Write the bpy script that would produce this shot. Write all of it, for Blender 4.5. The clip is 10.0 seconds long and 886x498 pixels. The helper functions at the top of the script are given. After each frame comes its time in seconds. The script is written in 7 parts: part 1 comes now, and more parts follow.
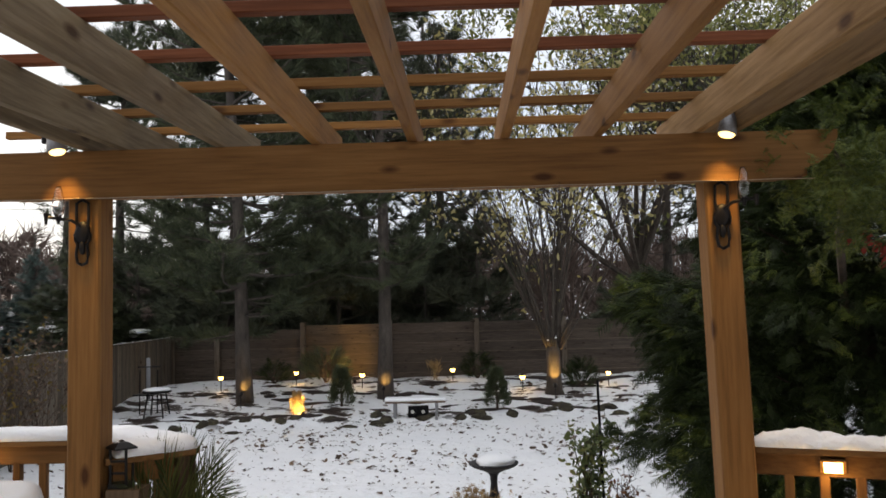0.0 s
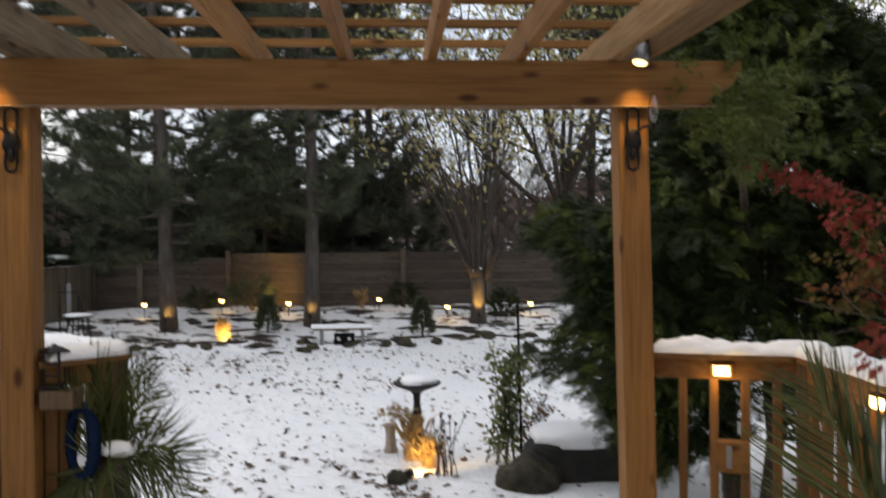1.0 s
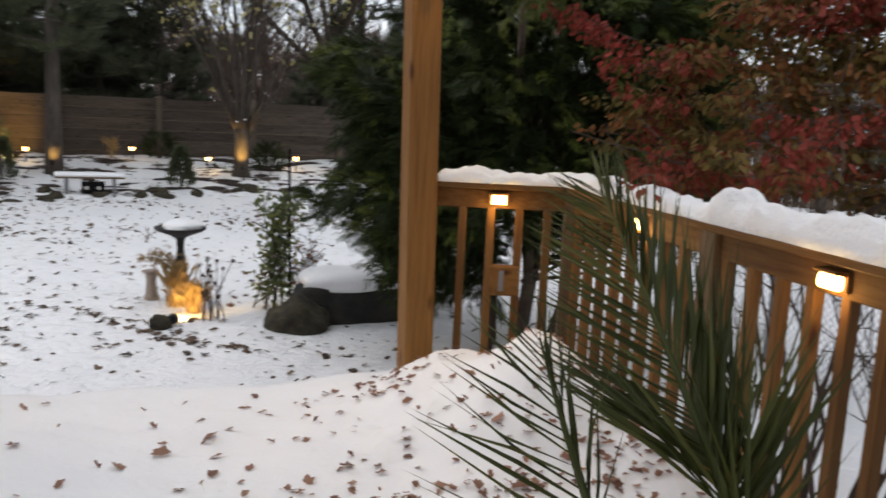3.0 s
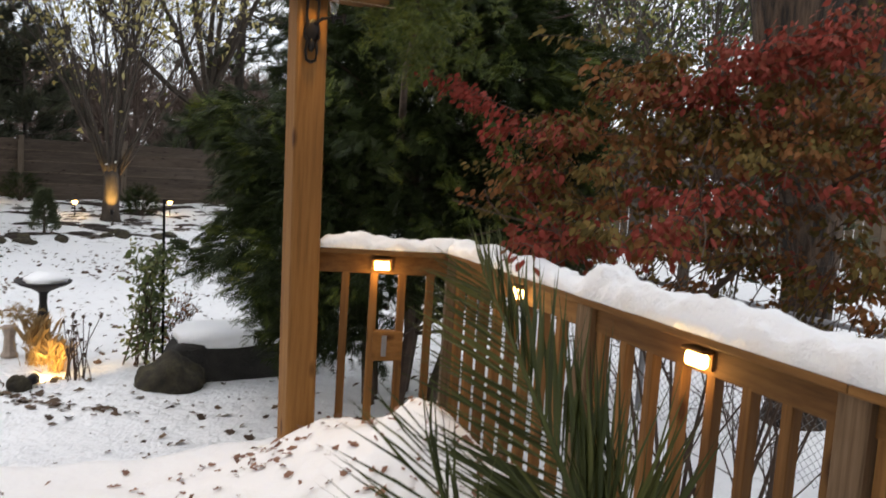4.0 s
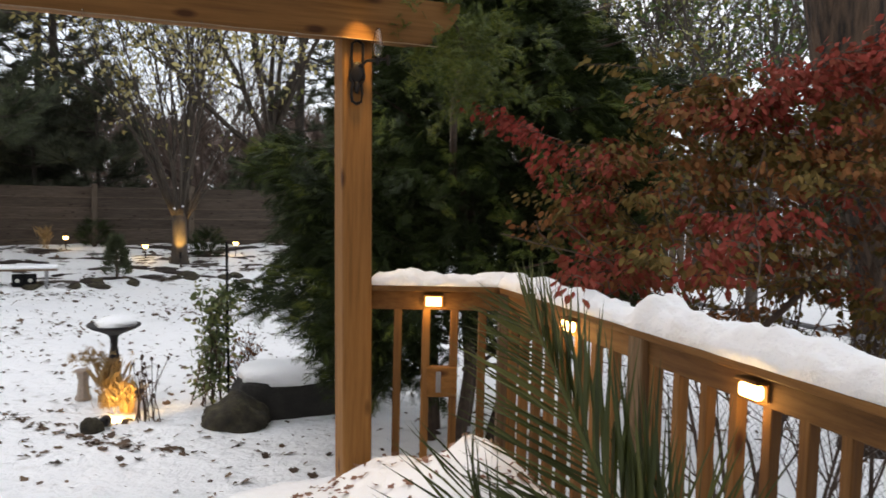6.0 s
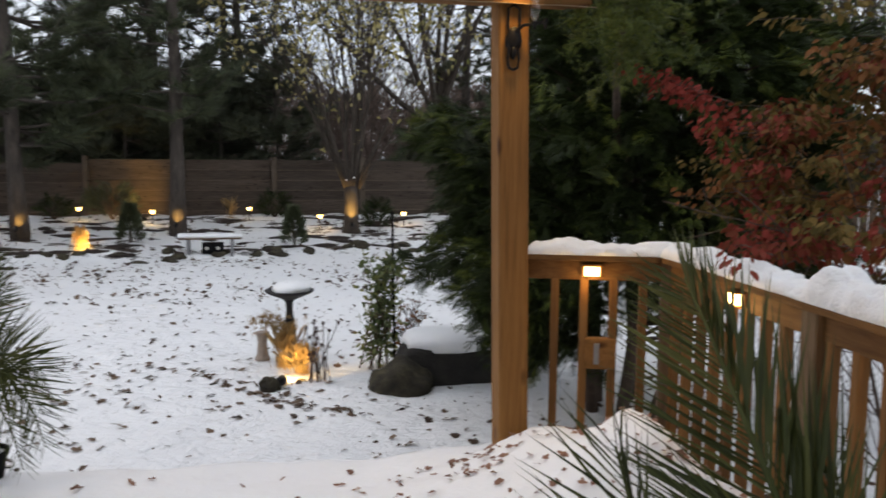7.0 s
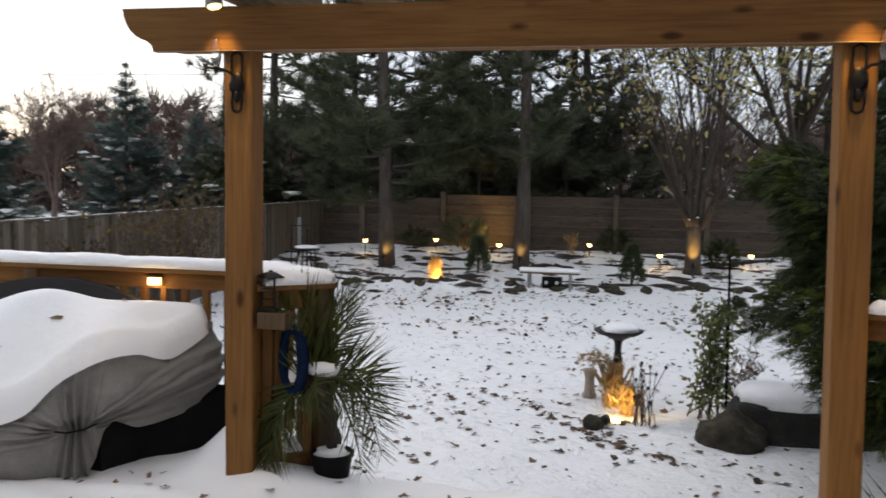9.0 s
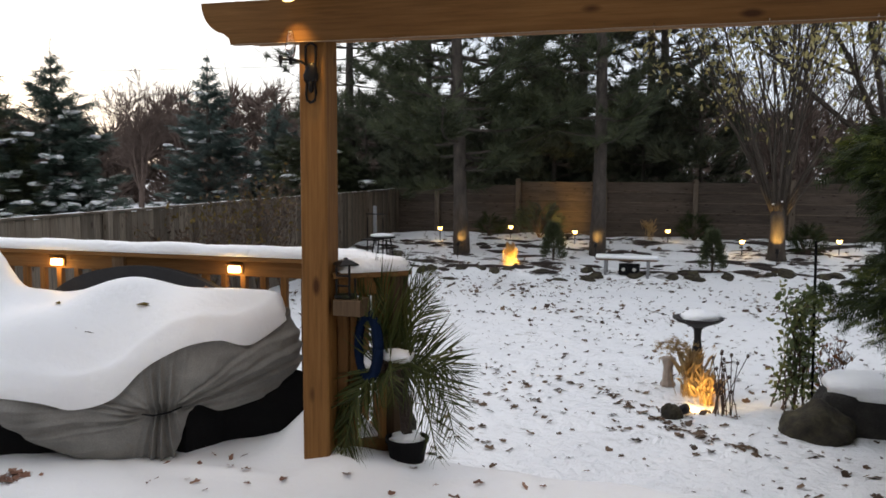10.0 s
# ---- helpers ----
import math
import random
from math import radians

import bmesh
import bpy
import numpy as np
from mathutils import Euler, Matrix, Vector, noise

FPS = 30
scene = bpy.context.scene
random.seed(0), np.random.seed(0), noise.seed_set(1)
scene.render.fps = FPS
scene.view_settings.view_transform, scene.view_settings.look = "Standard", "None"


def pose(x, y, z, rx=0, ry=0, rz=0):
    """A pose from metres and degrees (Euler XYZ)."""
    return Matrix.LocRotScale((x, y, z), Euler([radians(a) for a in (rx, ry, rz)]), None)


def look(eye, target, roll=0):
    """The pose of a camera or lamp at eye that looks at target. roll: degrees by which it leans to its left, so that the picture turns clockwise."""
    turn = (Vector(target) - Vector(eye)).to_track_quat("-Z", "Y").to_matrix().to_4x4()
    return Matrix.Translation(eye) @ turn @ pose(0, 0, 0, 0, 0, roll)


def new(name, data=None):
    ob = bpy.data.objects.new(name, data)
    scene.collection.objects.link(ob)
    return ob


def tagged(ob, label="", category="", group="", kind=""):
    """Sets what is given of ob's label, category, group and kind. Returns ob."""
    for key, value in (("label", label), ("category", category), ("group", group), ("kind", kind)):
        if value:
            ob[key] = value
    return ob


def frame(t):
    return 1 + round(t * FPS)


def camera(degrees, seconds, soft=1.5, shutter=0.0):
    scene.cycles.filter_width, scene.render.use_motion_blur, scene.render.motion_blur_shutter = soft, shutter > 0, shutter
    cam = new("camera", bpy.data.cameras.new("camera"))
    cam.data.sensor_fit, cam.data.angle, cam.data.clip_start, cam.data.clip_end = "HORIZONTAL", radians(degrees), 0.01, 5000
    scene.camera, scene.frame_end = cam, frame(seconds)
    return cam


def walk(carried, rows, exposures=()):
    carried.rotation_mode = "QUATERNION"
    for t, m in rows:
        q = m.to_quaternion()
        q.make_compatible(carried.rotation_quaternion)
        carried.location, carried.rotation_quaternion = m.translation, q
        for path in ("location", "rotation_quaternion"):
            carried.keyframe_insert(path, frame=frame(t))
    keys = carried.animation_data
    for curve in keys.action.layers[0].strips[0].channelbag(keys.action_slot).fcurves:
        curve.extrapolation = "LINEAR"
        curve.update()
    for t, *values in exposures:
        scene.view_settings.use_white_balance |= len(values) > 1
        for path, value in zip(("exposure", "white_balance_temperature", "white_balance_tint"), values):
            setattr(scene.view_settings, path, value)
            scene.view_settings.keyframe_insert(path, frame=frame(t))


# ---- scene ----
cam = camera(56.0, 10.0, soft=1.6, shutter=0.5)
PATH = [
    (0, (0.148, 0.283, 1.595), (0.096, 2.277, 1.742), -1.4),
    (0.5, (0.159, 0.146, 1.583), (0.143, 2.143, 1.684), -1.4),
    (1, (0.154, 0.102, 1.505), (0.272, 2.099, 1.491), -0.5),
    (1.5, (0.095, 0.056, 1.419), (0.299, 2.04, 1.272), 1.3),
    (2, (0.141, 0.09, 1.369), (0.393, 2.061, 1.135), 1.8),
    (2.5, (0.134, 0.119, 1.334), (0.552, 2.05, 1.026), 2.0),
    (3, (0.054, 0.178, 1.328), (0.725, 2.033, 0.998), 2.7),
    (3.2, (0.03, 0.179, 1.325), (0.782, 2.005, 1.011), 3.2),
    (4.3, (0.039, 0.186, 1.466), (0.992, 1.934, 1.281), 3.8),
    (4.5, (0.04, 0.185, 1.466), (0.987, 1.938, 1.294), 4.1),
    (5, (0.036, 0.176, 1.458), (0.949, 1.947, 1.287), 3.7),
    (6.3, (0.111, 0.158, 1.46), (0.836, 2.016, 1.317), 0.9),
    (6.5, (0.121, 0.163, 1.463), (0.759, 2.052, 1.308), 1.3),
    (7, (0.147, 0.183, 1.45), (0.564, 2.126, 1.225), 0.5),
    (7.5, (0.163, 0.179, 1.449), (0.425, 2.151, 1.248), -0.5),
    (8, (0.169, 0.125, 1.463), (0.203, 2.12, 1.322), 0.6),
    (8.5, (0.204, 0.08, 1.479), (-0.032, 2.06, 1.333), 1.4),
    (9, (0.257, 0.093, 1.496), (-0.133, 2.049, 1.346), 1.1),
    (9.5, (0.266, 0.087, 1.5), (-0.248, 2.014, 1.341), 0.6),
    (10, (0.266, 0.101, 1.493), (-0.298, 2.011, 1.311), 0.3),
]
walk(cam, [(t, look(eye, target, roll)) for t, eye, target, roll in PATH], exposures=[(0.0, 0.66, 6700, 10), (1.5, 0.83, 6580, 10), (3.0, 0.79, 6640, 10), (4.5, 1.12, 6760, 10), (5.2, 1.05, 6760, 10), (6.5, 1.00, 6650, 10), (7.0, 0.68, 6500, 10), (7.5, 0.80, 6550, 10), (9.0, 0.67, 6500, 10), (10.0, 0.64, 6500, 10)])

# ---- world and light ----
world = bpy.data.worlds.new("dusk_sky")
scene.world = world
world.use_nodes = True
wn = world.node_tree
sky = wn.nodes.new("ShaderNodeTexSky")
sky.sky_type = "NISHITA"
sky.sun_disc = False
sky.sun_elevation = radians(12)
sky.sun_rotation = radians(-50)
sky.air_density, sky.dust_density, sky.ozone_density = 1.0, 1.0, 1.0
# a thin even cloud layer over the clear sky
cloud_noise = wn.nodes.new("ShaderNodeTexNoise")
cloud_noise.inputs["Scale"].default_value, cloud_noise.inputs["Detail"].default_value = 2.2, 5
where = wn.nodes.new("ShaderNodeTexCoord")
wn.links.new(where.outputs["Generated"], cloud_noise.inputs["Vector"])
cloud_tone = wn.nodes.new("ShaderNodeValToRGB")
cloud_tone.color_ramp.elements[0].position, cloud_tone.color_ramp.elements[0].color = 0.35, (5.5, 6.1, 7.3, 1)
cloud_tone.color_ramp.elements[1].position, cloud_tone.color_ramp.elements[1].color = 0.7, (9.3, 9.1, 9.0, 1)
wn.links.new(cloud_noise.outputs["Fac"], cloud_tone.inputs["Fac"])
veil = wn.nodes.new("ShaderNodeMix")
veil.data_type = "RGBA"
veil.inputs["Factor"].default_value = 0.8
wn.links.new(sky.outputs["Color"], veil.inputs["A"])
wn.links.new(cloud_tone.outputs["Color"], veil.inputs["B"])
wn.links.new(veil.outputs["Result"], wn.nodes["Background"].inputs["Color"])
wn.nodes["Background"].inputs["Strength"].default_value = 0.10


def lamp(name, kind, place, energy, color, aim=None, size=0.03, cone=90, blend=0.6):
    """A lamp that a visible fixture holds."""
    data = bpy.data.lights.new(name, kind)
    data.energy, data.color = energy, color
    if kind == "SUN":
        data.angle = size
    else:
        data.shadow_soft_size = size
    if kind == "SPOT":
        data.spot_size, data.spot_blend = radians(cone), blend
    ob = new(name, data)
    ob.matrix_world = look(place, aim) if aim is not None else pose(*place)
    return ob


lamp("sun", "SUN", (-20, 24, 12), 0.5, (1.0, 0.82, 0.72), aim=(0, 0, 0), size=radians(40))
WARM = (1.0, 0.60, 0.18)

# ---- mesh helpers ----
rng = np.random.default_rng(7)
ORIGIN = {}


class Geo:
    """Vertices and faces collected piece by piece."""

    def __init__(self):
        self.v, self.f = [], []

    def add(self, verts, faces):
        n = len(self.v)
        self.v.extend([tuple(map(float, p)) for p in verts])
        self.f.extend([tuple(i + n for i in face) for face in faces])
        return self

    def bar(self, p0, p1, w, h, up=(0, 0, 1), ch=0.005):
        """A board from p0 to p1 with eased edges: w across, h along up."""
        p0, p1, up = Vector(p0), Vector(p1), Vector(up)
        d = (p1 - p0).normalized()
        side = d.cross(up).normalized()
        top = side.cross(d).normalized()
        a, b = w / 2, h / 2
        ring = [(-a + ch, -b), (a - ch, -b), (a, -b + ch), (a, b - ch), (a - ch, b), (-a + ch, b), (-a, b - ch), (-a, -b + ch)]
        vs = [p + side * x + top * y for p in (p0, p1) for x, y in ring]
        fs = [(i, (i + 1) % 8, 8 + (i + 1) % 8, 8 + i) for i in range(8)] + [tuple(range(7, -1, -1)), tuple(range(8, 16))]
        return self.add(vs, fs)

    def box(self, c, s, ch=0.005):
        return self.bar((c[0], c[1], c[2] - s[2] / 2), (c[0], c[1], c[2] + s[2] / 2), s[0], s[1], up=(0, 1, 0), ch=ch)

    def lathe(self, profile, c=(0, 0, 0), n=20):
        vs = [(c[0] + r * math.cos(2 * math.pi * k / n), c[1] + r * math.sin(2 * math.pi * k / n), c[2] + z) for r, z in profile for k in range(n)]
        m = len(profile)
        fs = [(j * n + k, j * n + (k + 1) % n, (j + 1) * n + (k + 1) % n, (j + 1) * n + k) for j in range(m - 1) for k in range(n)]
        fs += [tuple(range(n - 1, -1, -1)), tuple((m - 1) * n + k for k in range(n))]
        return self.add(vs, fs)

    def tube(self, pts, radii, n=6):
        pts = [Vector(p) for p in pts]
        vs, fs = [], []
        ref = Vector((0.3, 0.2, 1)).normalized()
        for i, p in enumerate(pts):
            d = (pts[min(i + 1, len(pts) - 1)] - pts[max(i - 1, 0)])
            d = d.normalized() if d.length > 1e-9 else Vector((0, 0, 1))
            a = d.cross(ref)
            a = a.normalized() if a.length > 1e-3 else d.orthogonal().normalized()
            b = d.cross(a)
            vs += [p + (a * math.cos(2 * math.pi * k / n) + b * math.sin(2 * math.pi * k / n)) * radii[i] for k in range(n)]
        for i in range(len(pts) - 1):
            fs += [(i * n + k, i * n + (k + 1) % n, (i + 1) * n + (k + 1) % n, (i + 1) * n + k) for k in range(n)]
        fs += [tuple(range(n - 1, -1, -1)), tuple((len(pts) - 1) * n + k for k in range(n))]
        return self.add(vs, fs)

    def blob(self, c, r, amp=0.15, freq=1.6, seed=0, sub=3, flat=None):
        bm = bmesh.new()
        bmesh.ops.create_icosphere(bm, subdivisions=sub, radius=1)
        vs = []
        for v in bm.verts:
            k = 1 + amp * noise.noise(v.co * freq + Vector((seed * 7.3, seed * 1.7, 0))) + amp * 0.4 * noise.noise(v.co * freq * 3 + Vector((0, seed * 3.1, 2)))
            z = v.co.z * k
            if flat is not None:
                z = min(z, flat + 0.08 * noise.noise(v.co * 3))
            vs.append((c[0] + v.co.x * k * r[0], c[1] + v.co.y * k * r[1], c[2] + z * r[2]))
        fs = [[v.index for v in f.verts] for f in bm.faces]
        bm.free()
        return self.add(vs, fs)


def mesh_of(geo, origin, smooth=False):
    me = bpy.data.meshes.new("mesh")
    if isinstance(geo, Geo):
        v = np.array(geo.v, dtype=np.float64) - np.array(origin)
        me.from_pydata(v.tolist(), [], geo.f)
    else:  # arrays of triangles
        v, f = geo
        v = np.asarray(v, dtype=np.float32) - np.array(origin, dtype=np.float32)
        me.vertices.add(len(v))
        me.vertices.foreach_set("co", v.ravel())
        me.loops.add(f.size)
        me.loops.foreach_set("vertex_index", np.asarray(f, dtype=np.int32).ravel())
        me.polygons.add(len(f))
        me.polygons.foreach_set("loop_start", np.arange(0, f.size, 3, dtype=np.int32))
        me.polygons.foreach_set("loop_total", np.full(len(f), 3, dtype=np.int32))
    me.update(calc_edges=True)
    me.validate()
    if smooth:
        me.polygons.foreach_set("use_smooth", np.ones(len(me.polygons), dtype=bool))
    return me


def thing(name, at, label="", category="", group="", kind=""):
    """An Empty at a thing's base, to carry its parts."""
    ob = new(name)
    ob.location = at
    ob.empty_display_size = 0.1
    ORIGIN[ob.name] = tuple(at)
    return tagged(ob, label, category, group, kind)


def part(name, geo, material, parent, label="", smooth=False, kind=""):
    """One mesh under a thing or a part; its places are given in the world."""
    o = ORIGIN[parent.name]
    ob = new(name, mesh_of(geo, o, smooth))
    ob.data.materials.append(material)
    ob.parent = parent
    ORIGIN[ob.name] = o
    return tagged(ob, label, kind=kind)


def solo(name, geo, material, at, label="", category="", group="", kind="", smooth=False):
    """A thing made of one mesh."""
    ob = new(name, mesh_of(geo, at, smooth))
    ob.data.materials.append(material)
    ob.location = at
    ORIGIN[ob.name] = tuple(at)
    return tagged(ob, label, category, group, kind)


def frames(d, roll):
    """Rotation matrices whose x axis is d, turned about it by roll."""
    d = d / np.linalg.norm(d, axis=1, keepdims=True)
    ref = np.where(np.abs(d[:, 2:3]) > 0.95, np.array([[1.0, 0, 0]]), np.array([[0, 0, 1.0]]))
    y = np.cross(ref, d)
    y /= np.linalg.norm(y, axis=1, keepdims=True)
    z = np.cross(d, y)
    c, s = np.cos(roll)[:, None], np.sin(roll)[:, None]
    return np.stack([d, c * y + s * z, -s * y + c * z], axis=2)


def cloud(tv, tf, p, rot, size):
    """Many copies of a small shape as one triangle mesh."""
    tv, tf = np.asarray(tv, float), np.asarray(tf, int)
    size = np.asarray(size, float)
    size = size[:, None, None] if size.ndim == 1 else size[:, None, :]
    v = np.einsum("nij,nkj->nki", rot, tv[None] * size) + p[:, None, :]
    f = tf[None] + (np.arange(len(p)) * len(tv))[:, None, None]
    return v.reshape(-1, 3), f.reshape(-1, 3)


def joined(*clouds):
    vs, fs, n = [], [], 0
    for v, f in clouds:
        vs.append(v)
        fs.append(f + n)
        n += len(v)
    return np.concatenate(vs), np.concatenate(fs)


# ---- materials ----
def base(name, rough=0.6, metal=0.0):
    m = bpy.data.materials.new(name)
    m.use_nodes = True
    b = m.node_tree.nodes["Principled BSDF"]
    b.inputs["Roughness"].default_value = rough
    b.inputs["Metallic"].default_value = metal
    return m, m.node_tree, b


def ramp(nt, source, stops):
    r = nt.nodes.new("ShaderNodeValToRGB")
    while len(r.color_ramp.elements) < len(stops):
        r.color_ramp.elements.new(0.5)
    for e, (p, c) in zip(r.color_ramp.elements, stops):
        e.position, e.color = p, (*c, 1)
    nt.links.new(source, r.inputs["Fac"])
    return r.outputs["Color"]


def noise_node(nt, coord, scale, detail=4, rough=0.6, stretch=(1, 1, 1)):
    mp = nt.nodes.new("ShaderNodeMapping")
    mp.inputs["Scale"].default_value = stretch
    nt.links.new(coord, mp.inputs["Vector"])
    n = nt.nodes.new("ShaderNodeTexNoise")
    n.inputs["Scale"].default_value, n.inputs["Detail"].default_value, n.inputs["Roughness"].default_value = scale, detail, rough
    nt.links.new(mp.outputs["Vector"], n.inputs["Vector"])
    return n.outputs["Fac"]


def mixed(nt, mode, fac, a, b):
    n = nt.nodes.new("ShaderNodeMix")
    n.data_type, n.blend_type = "RGBA", mode
    for socket, value in ((n.inputs["Factor"], fac), (n.inputs["A"], a), (n.inputs["B"], b)):
        if isinstance(value, (int, float)):
            socket.default_value = value
        elif isinstance(value, tuple):
            socket.default_value = (*value, 1)
        else:
            nt.links.new(value, socket)
    return n.outputs["Result"]


def ranged(nt, source, lo, hi):
    n = nt.nodes.new("ShaderNodeMapRange")
    n.inputs["To Min"].default_value, n.inputs["To Max"].default_value = lo, hi
    nt.links.new(source, n.inputs["Value"])
    return n.outputs["Result"]


def bumped(nt, b, source, strength, distance):
    n = nt.nodes.new("ShaderNodeBump")
    n.inputs["Strength"].default_value, n.inputs["Distance"].default_value = strength, distance
    nt.links.new(source, n.inputs["Height"])
    nt.links.new(n.outputs["Normal"], b.inputs["Normal"])


def coords(nt):
    g = nt.nodes.new("ShaderNodeNewGeometry")
    return g.outputs["Position"], g.outputs["Random Per Island"]


def wood(name, dark, mid, light, axis, rough=0.7, spread=0.35, knots=True):
    """Sawn softwood with grain along one axis, knots, and boards that differ."""
    m, nt, b = base(name, rough)
    pos, _ = coords(nt)
    info = nt.nodes.new("ShaderNodeObjectInfo")
    shift = nt.nodes.new("ShaderNodeVectorMath")
    shift.operation = "MULTIPLY_ADD"
    nt.links.new(info.outputs["Random"], shift.inputs[0])
    shift.inputs[1].default_value = (37.0, 23.0, 51.0)
    nt.links.new(pos, shift.inputs[2])
    at = shift.outputs["Vector"]
    st = [14.0, 14.0, 14.0]
    st["xyz".index(axis)] = 0.7
    grain = noise_node(nt, at, 4.0, 6, 0.65, st)
    st2 = [3.0, 3.0, 3.0]
    st2["xyz".index(axis)] = 0.5
    broad = noise_node(nt, at, 1.5, 3, 0.5, st2)
    col = ramp(nt, grain, [(0.3, dark), (0.5, mid), (0.72, light)])
    col = mixed(nt, "MULTIPLY", 0.7, col, ramp(nt, broad, [(0.3, (0.55, 0.5, 0.45)), (0.7, (1.0, 1.0, 1.0))]))
    if knots:
        st3 = [8.0, 8.0, 8.0]
        st3["xyz".index(axis)] = 3.2
        mp = nt.nodes.new("ShaderNodeMapping")
        mp.inputs["Scale"].default_value = st3
        nt.links.new(at, mp.inputs["Vector"])
        vo = nt.nodes.new("ShaderNodeTexVoronoi")
        vo.inputs["Scale"].default_value = 1.0
        nt.links.new(mp.outputs["Vector"], vo.inputs["Vector"])
        col = mixed(nt, "MULTIPLY", 1.0, col, ramp(nt, vo.outputs["Distance"], [(0.08, (0.30, 0.22, 0.17)), (0.19, (1, 1, 1))]))
    tone = ranged(nt, info.outputs["Random"], 1 - spread, 1 + spread * 0.4)
    comb = nt.nodes.new("ShaderNodeCombineColor")
    for s in ("Red", "Green", "Blue"):
        nt.links.new(tone, comb.inputs[s])
    col = mixed(nt, "MULTIPLY", 1.0, col, comb.outputs["Color"])
    nt.links.new(col, b.inputs["Base Color"])
    b.inputs["Specular IOR Level"].default_value = 0.2
    bumped(nt, b, grain, 0.35, 0.004)
    return m


def speckled(name, stops, scale, rough=0.8, bump=0.3, dist=0.01, island=0.0, fine=None, stretch=(1, 1, 1), spec=None):
    """Noise-coloured matter; island: how much separate pieces differ."""
    m, nt, b = base(name, rough)
    pos, isl = coords(nt)
    a = noise_node(nt, pos, scale, 5, 0.6, stretch)
    col = ramp(nt, a, stops)
    f = noise_node(nt, pos, fine or scale * 7, 3, 0.6, stretch)
    col = mixed(nt, "MULTIPLY", 0.6, col, ramp(nt, f, [(0.3, (0.6, 0.6, 0.6)), (0.7, (1.1, 1.1, 1.1))]))
    if island:
        col = mixed(nt, "MULTIPLY", 1.0, col, ramp(nt, isl, [(0.0, (1 - island,) * 3), (1.0, (1 + island * 0.6,) * 3)]))
    nt.links.new(col, b.inputs["Base Color"])
    if spec is not None:
        b.inputs["Specular IOR Level"].default_value = spec
    if bump:
        bumped(nt, b, f, bump, dist)
    return m


def leafy(name, stops, rough=0.55, scale=0.8, through_light=0.15, spec=0.3):
    """Leaves: each piece takes its own colour from the ramp."""
    m, nt, b = base(name, rough)
    pos, isl = coords(nt)
    n = noise_node(nt, pos, scale, 2, 0.5)
    s = nt.nodes.new("ShaderNodeMath")
    s.operation = "MULTIPLY_ADD"
    nt.links.new(isl, s.inputs[0])
    s.inputs[1].default_value = 0.6
    h = nt.nodes.new("ShaderNodeMath")
    h.operation = "MULTIPLY_ADD"
    nt.links.new(n, h.inputs[0])
    h.inputs[1].default_value, h.inputs[2].default_value = 1.0, -0.3
    nt.links.new(h.outputs[0], s.inputs[2])
    col = ramp(nt, s.outputs[0], stops)
    nt.links.new(col, b.inputs["Base Color"])
    b.inputs["Specular IOR Level"].default_value = spec
    if through_light:
        t = nt.nodes.new("ShaderNodeBsdfTranslucent")
        nt.links.new(col, t.inputs["Color"])
        mx = nt.nodes.new("ShaderNodeMixShader")
        mx.inputs[0].default_value = through_light
        nt.links.new(b.outputs[0], mx.inputs[1])
        nt.links.new(t.outputs[0], mx.inputs[2])
        nt.links.new(mx.outputs[0], nt.nodes["Material Output"].inputs["Surface"])
    return m


def snowy(name, relief=0.75, depth=0.035, tone=1.0):
    m, nt, b = base(name, 0.55)
    pos, _ = coords(nt)
    broad = noise_node(nt, pos, 0.9, 4, 0.55)
    fine = noise_node(nt, pos, 55, 4, 0.7)
    mid = noise_node(nt, pos, 9, 5, 0.65)
    nt.links.new(ramp(nt, broad, [(0.3, (0.89 * tone, 0.90 * tone, 0.915 * tone)), (0.7, (0.945 * tone, 0.95 * tone, 0.955 * tone))]), b.inputs["Base Color"])
    b.inputs["Subsurface Weight"].default_value = 0.15
    b.inputs["Subsurface Radius"].default_value = (0.03, 0.03, 0.035)
    b.inputs["Specular IOR Level"].default_value = 0.3
    add = nt.nodes.new("ShaderNodeMath")
    add.operation = "MULTIPLY_ADD"
    nt.links.new(fine, add.inputs[0])
    add.inputs[1].default_value = 0.25
    nt.links.new(mid, add.inputs[2])
    bumped(nt, b, add.outputs[0], relief, depth)
    return m


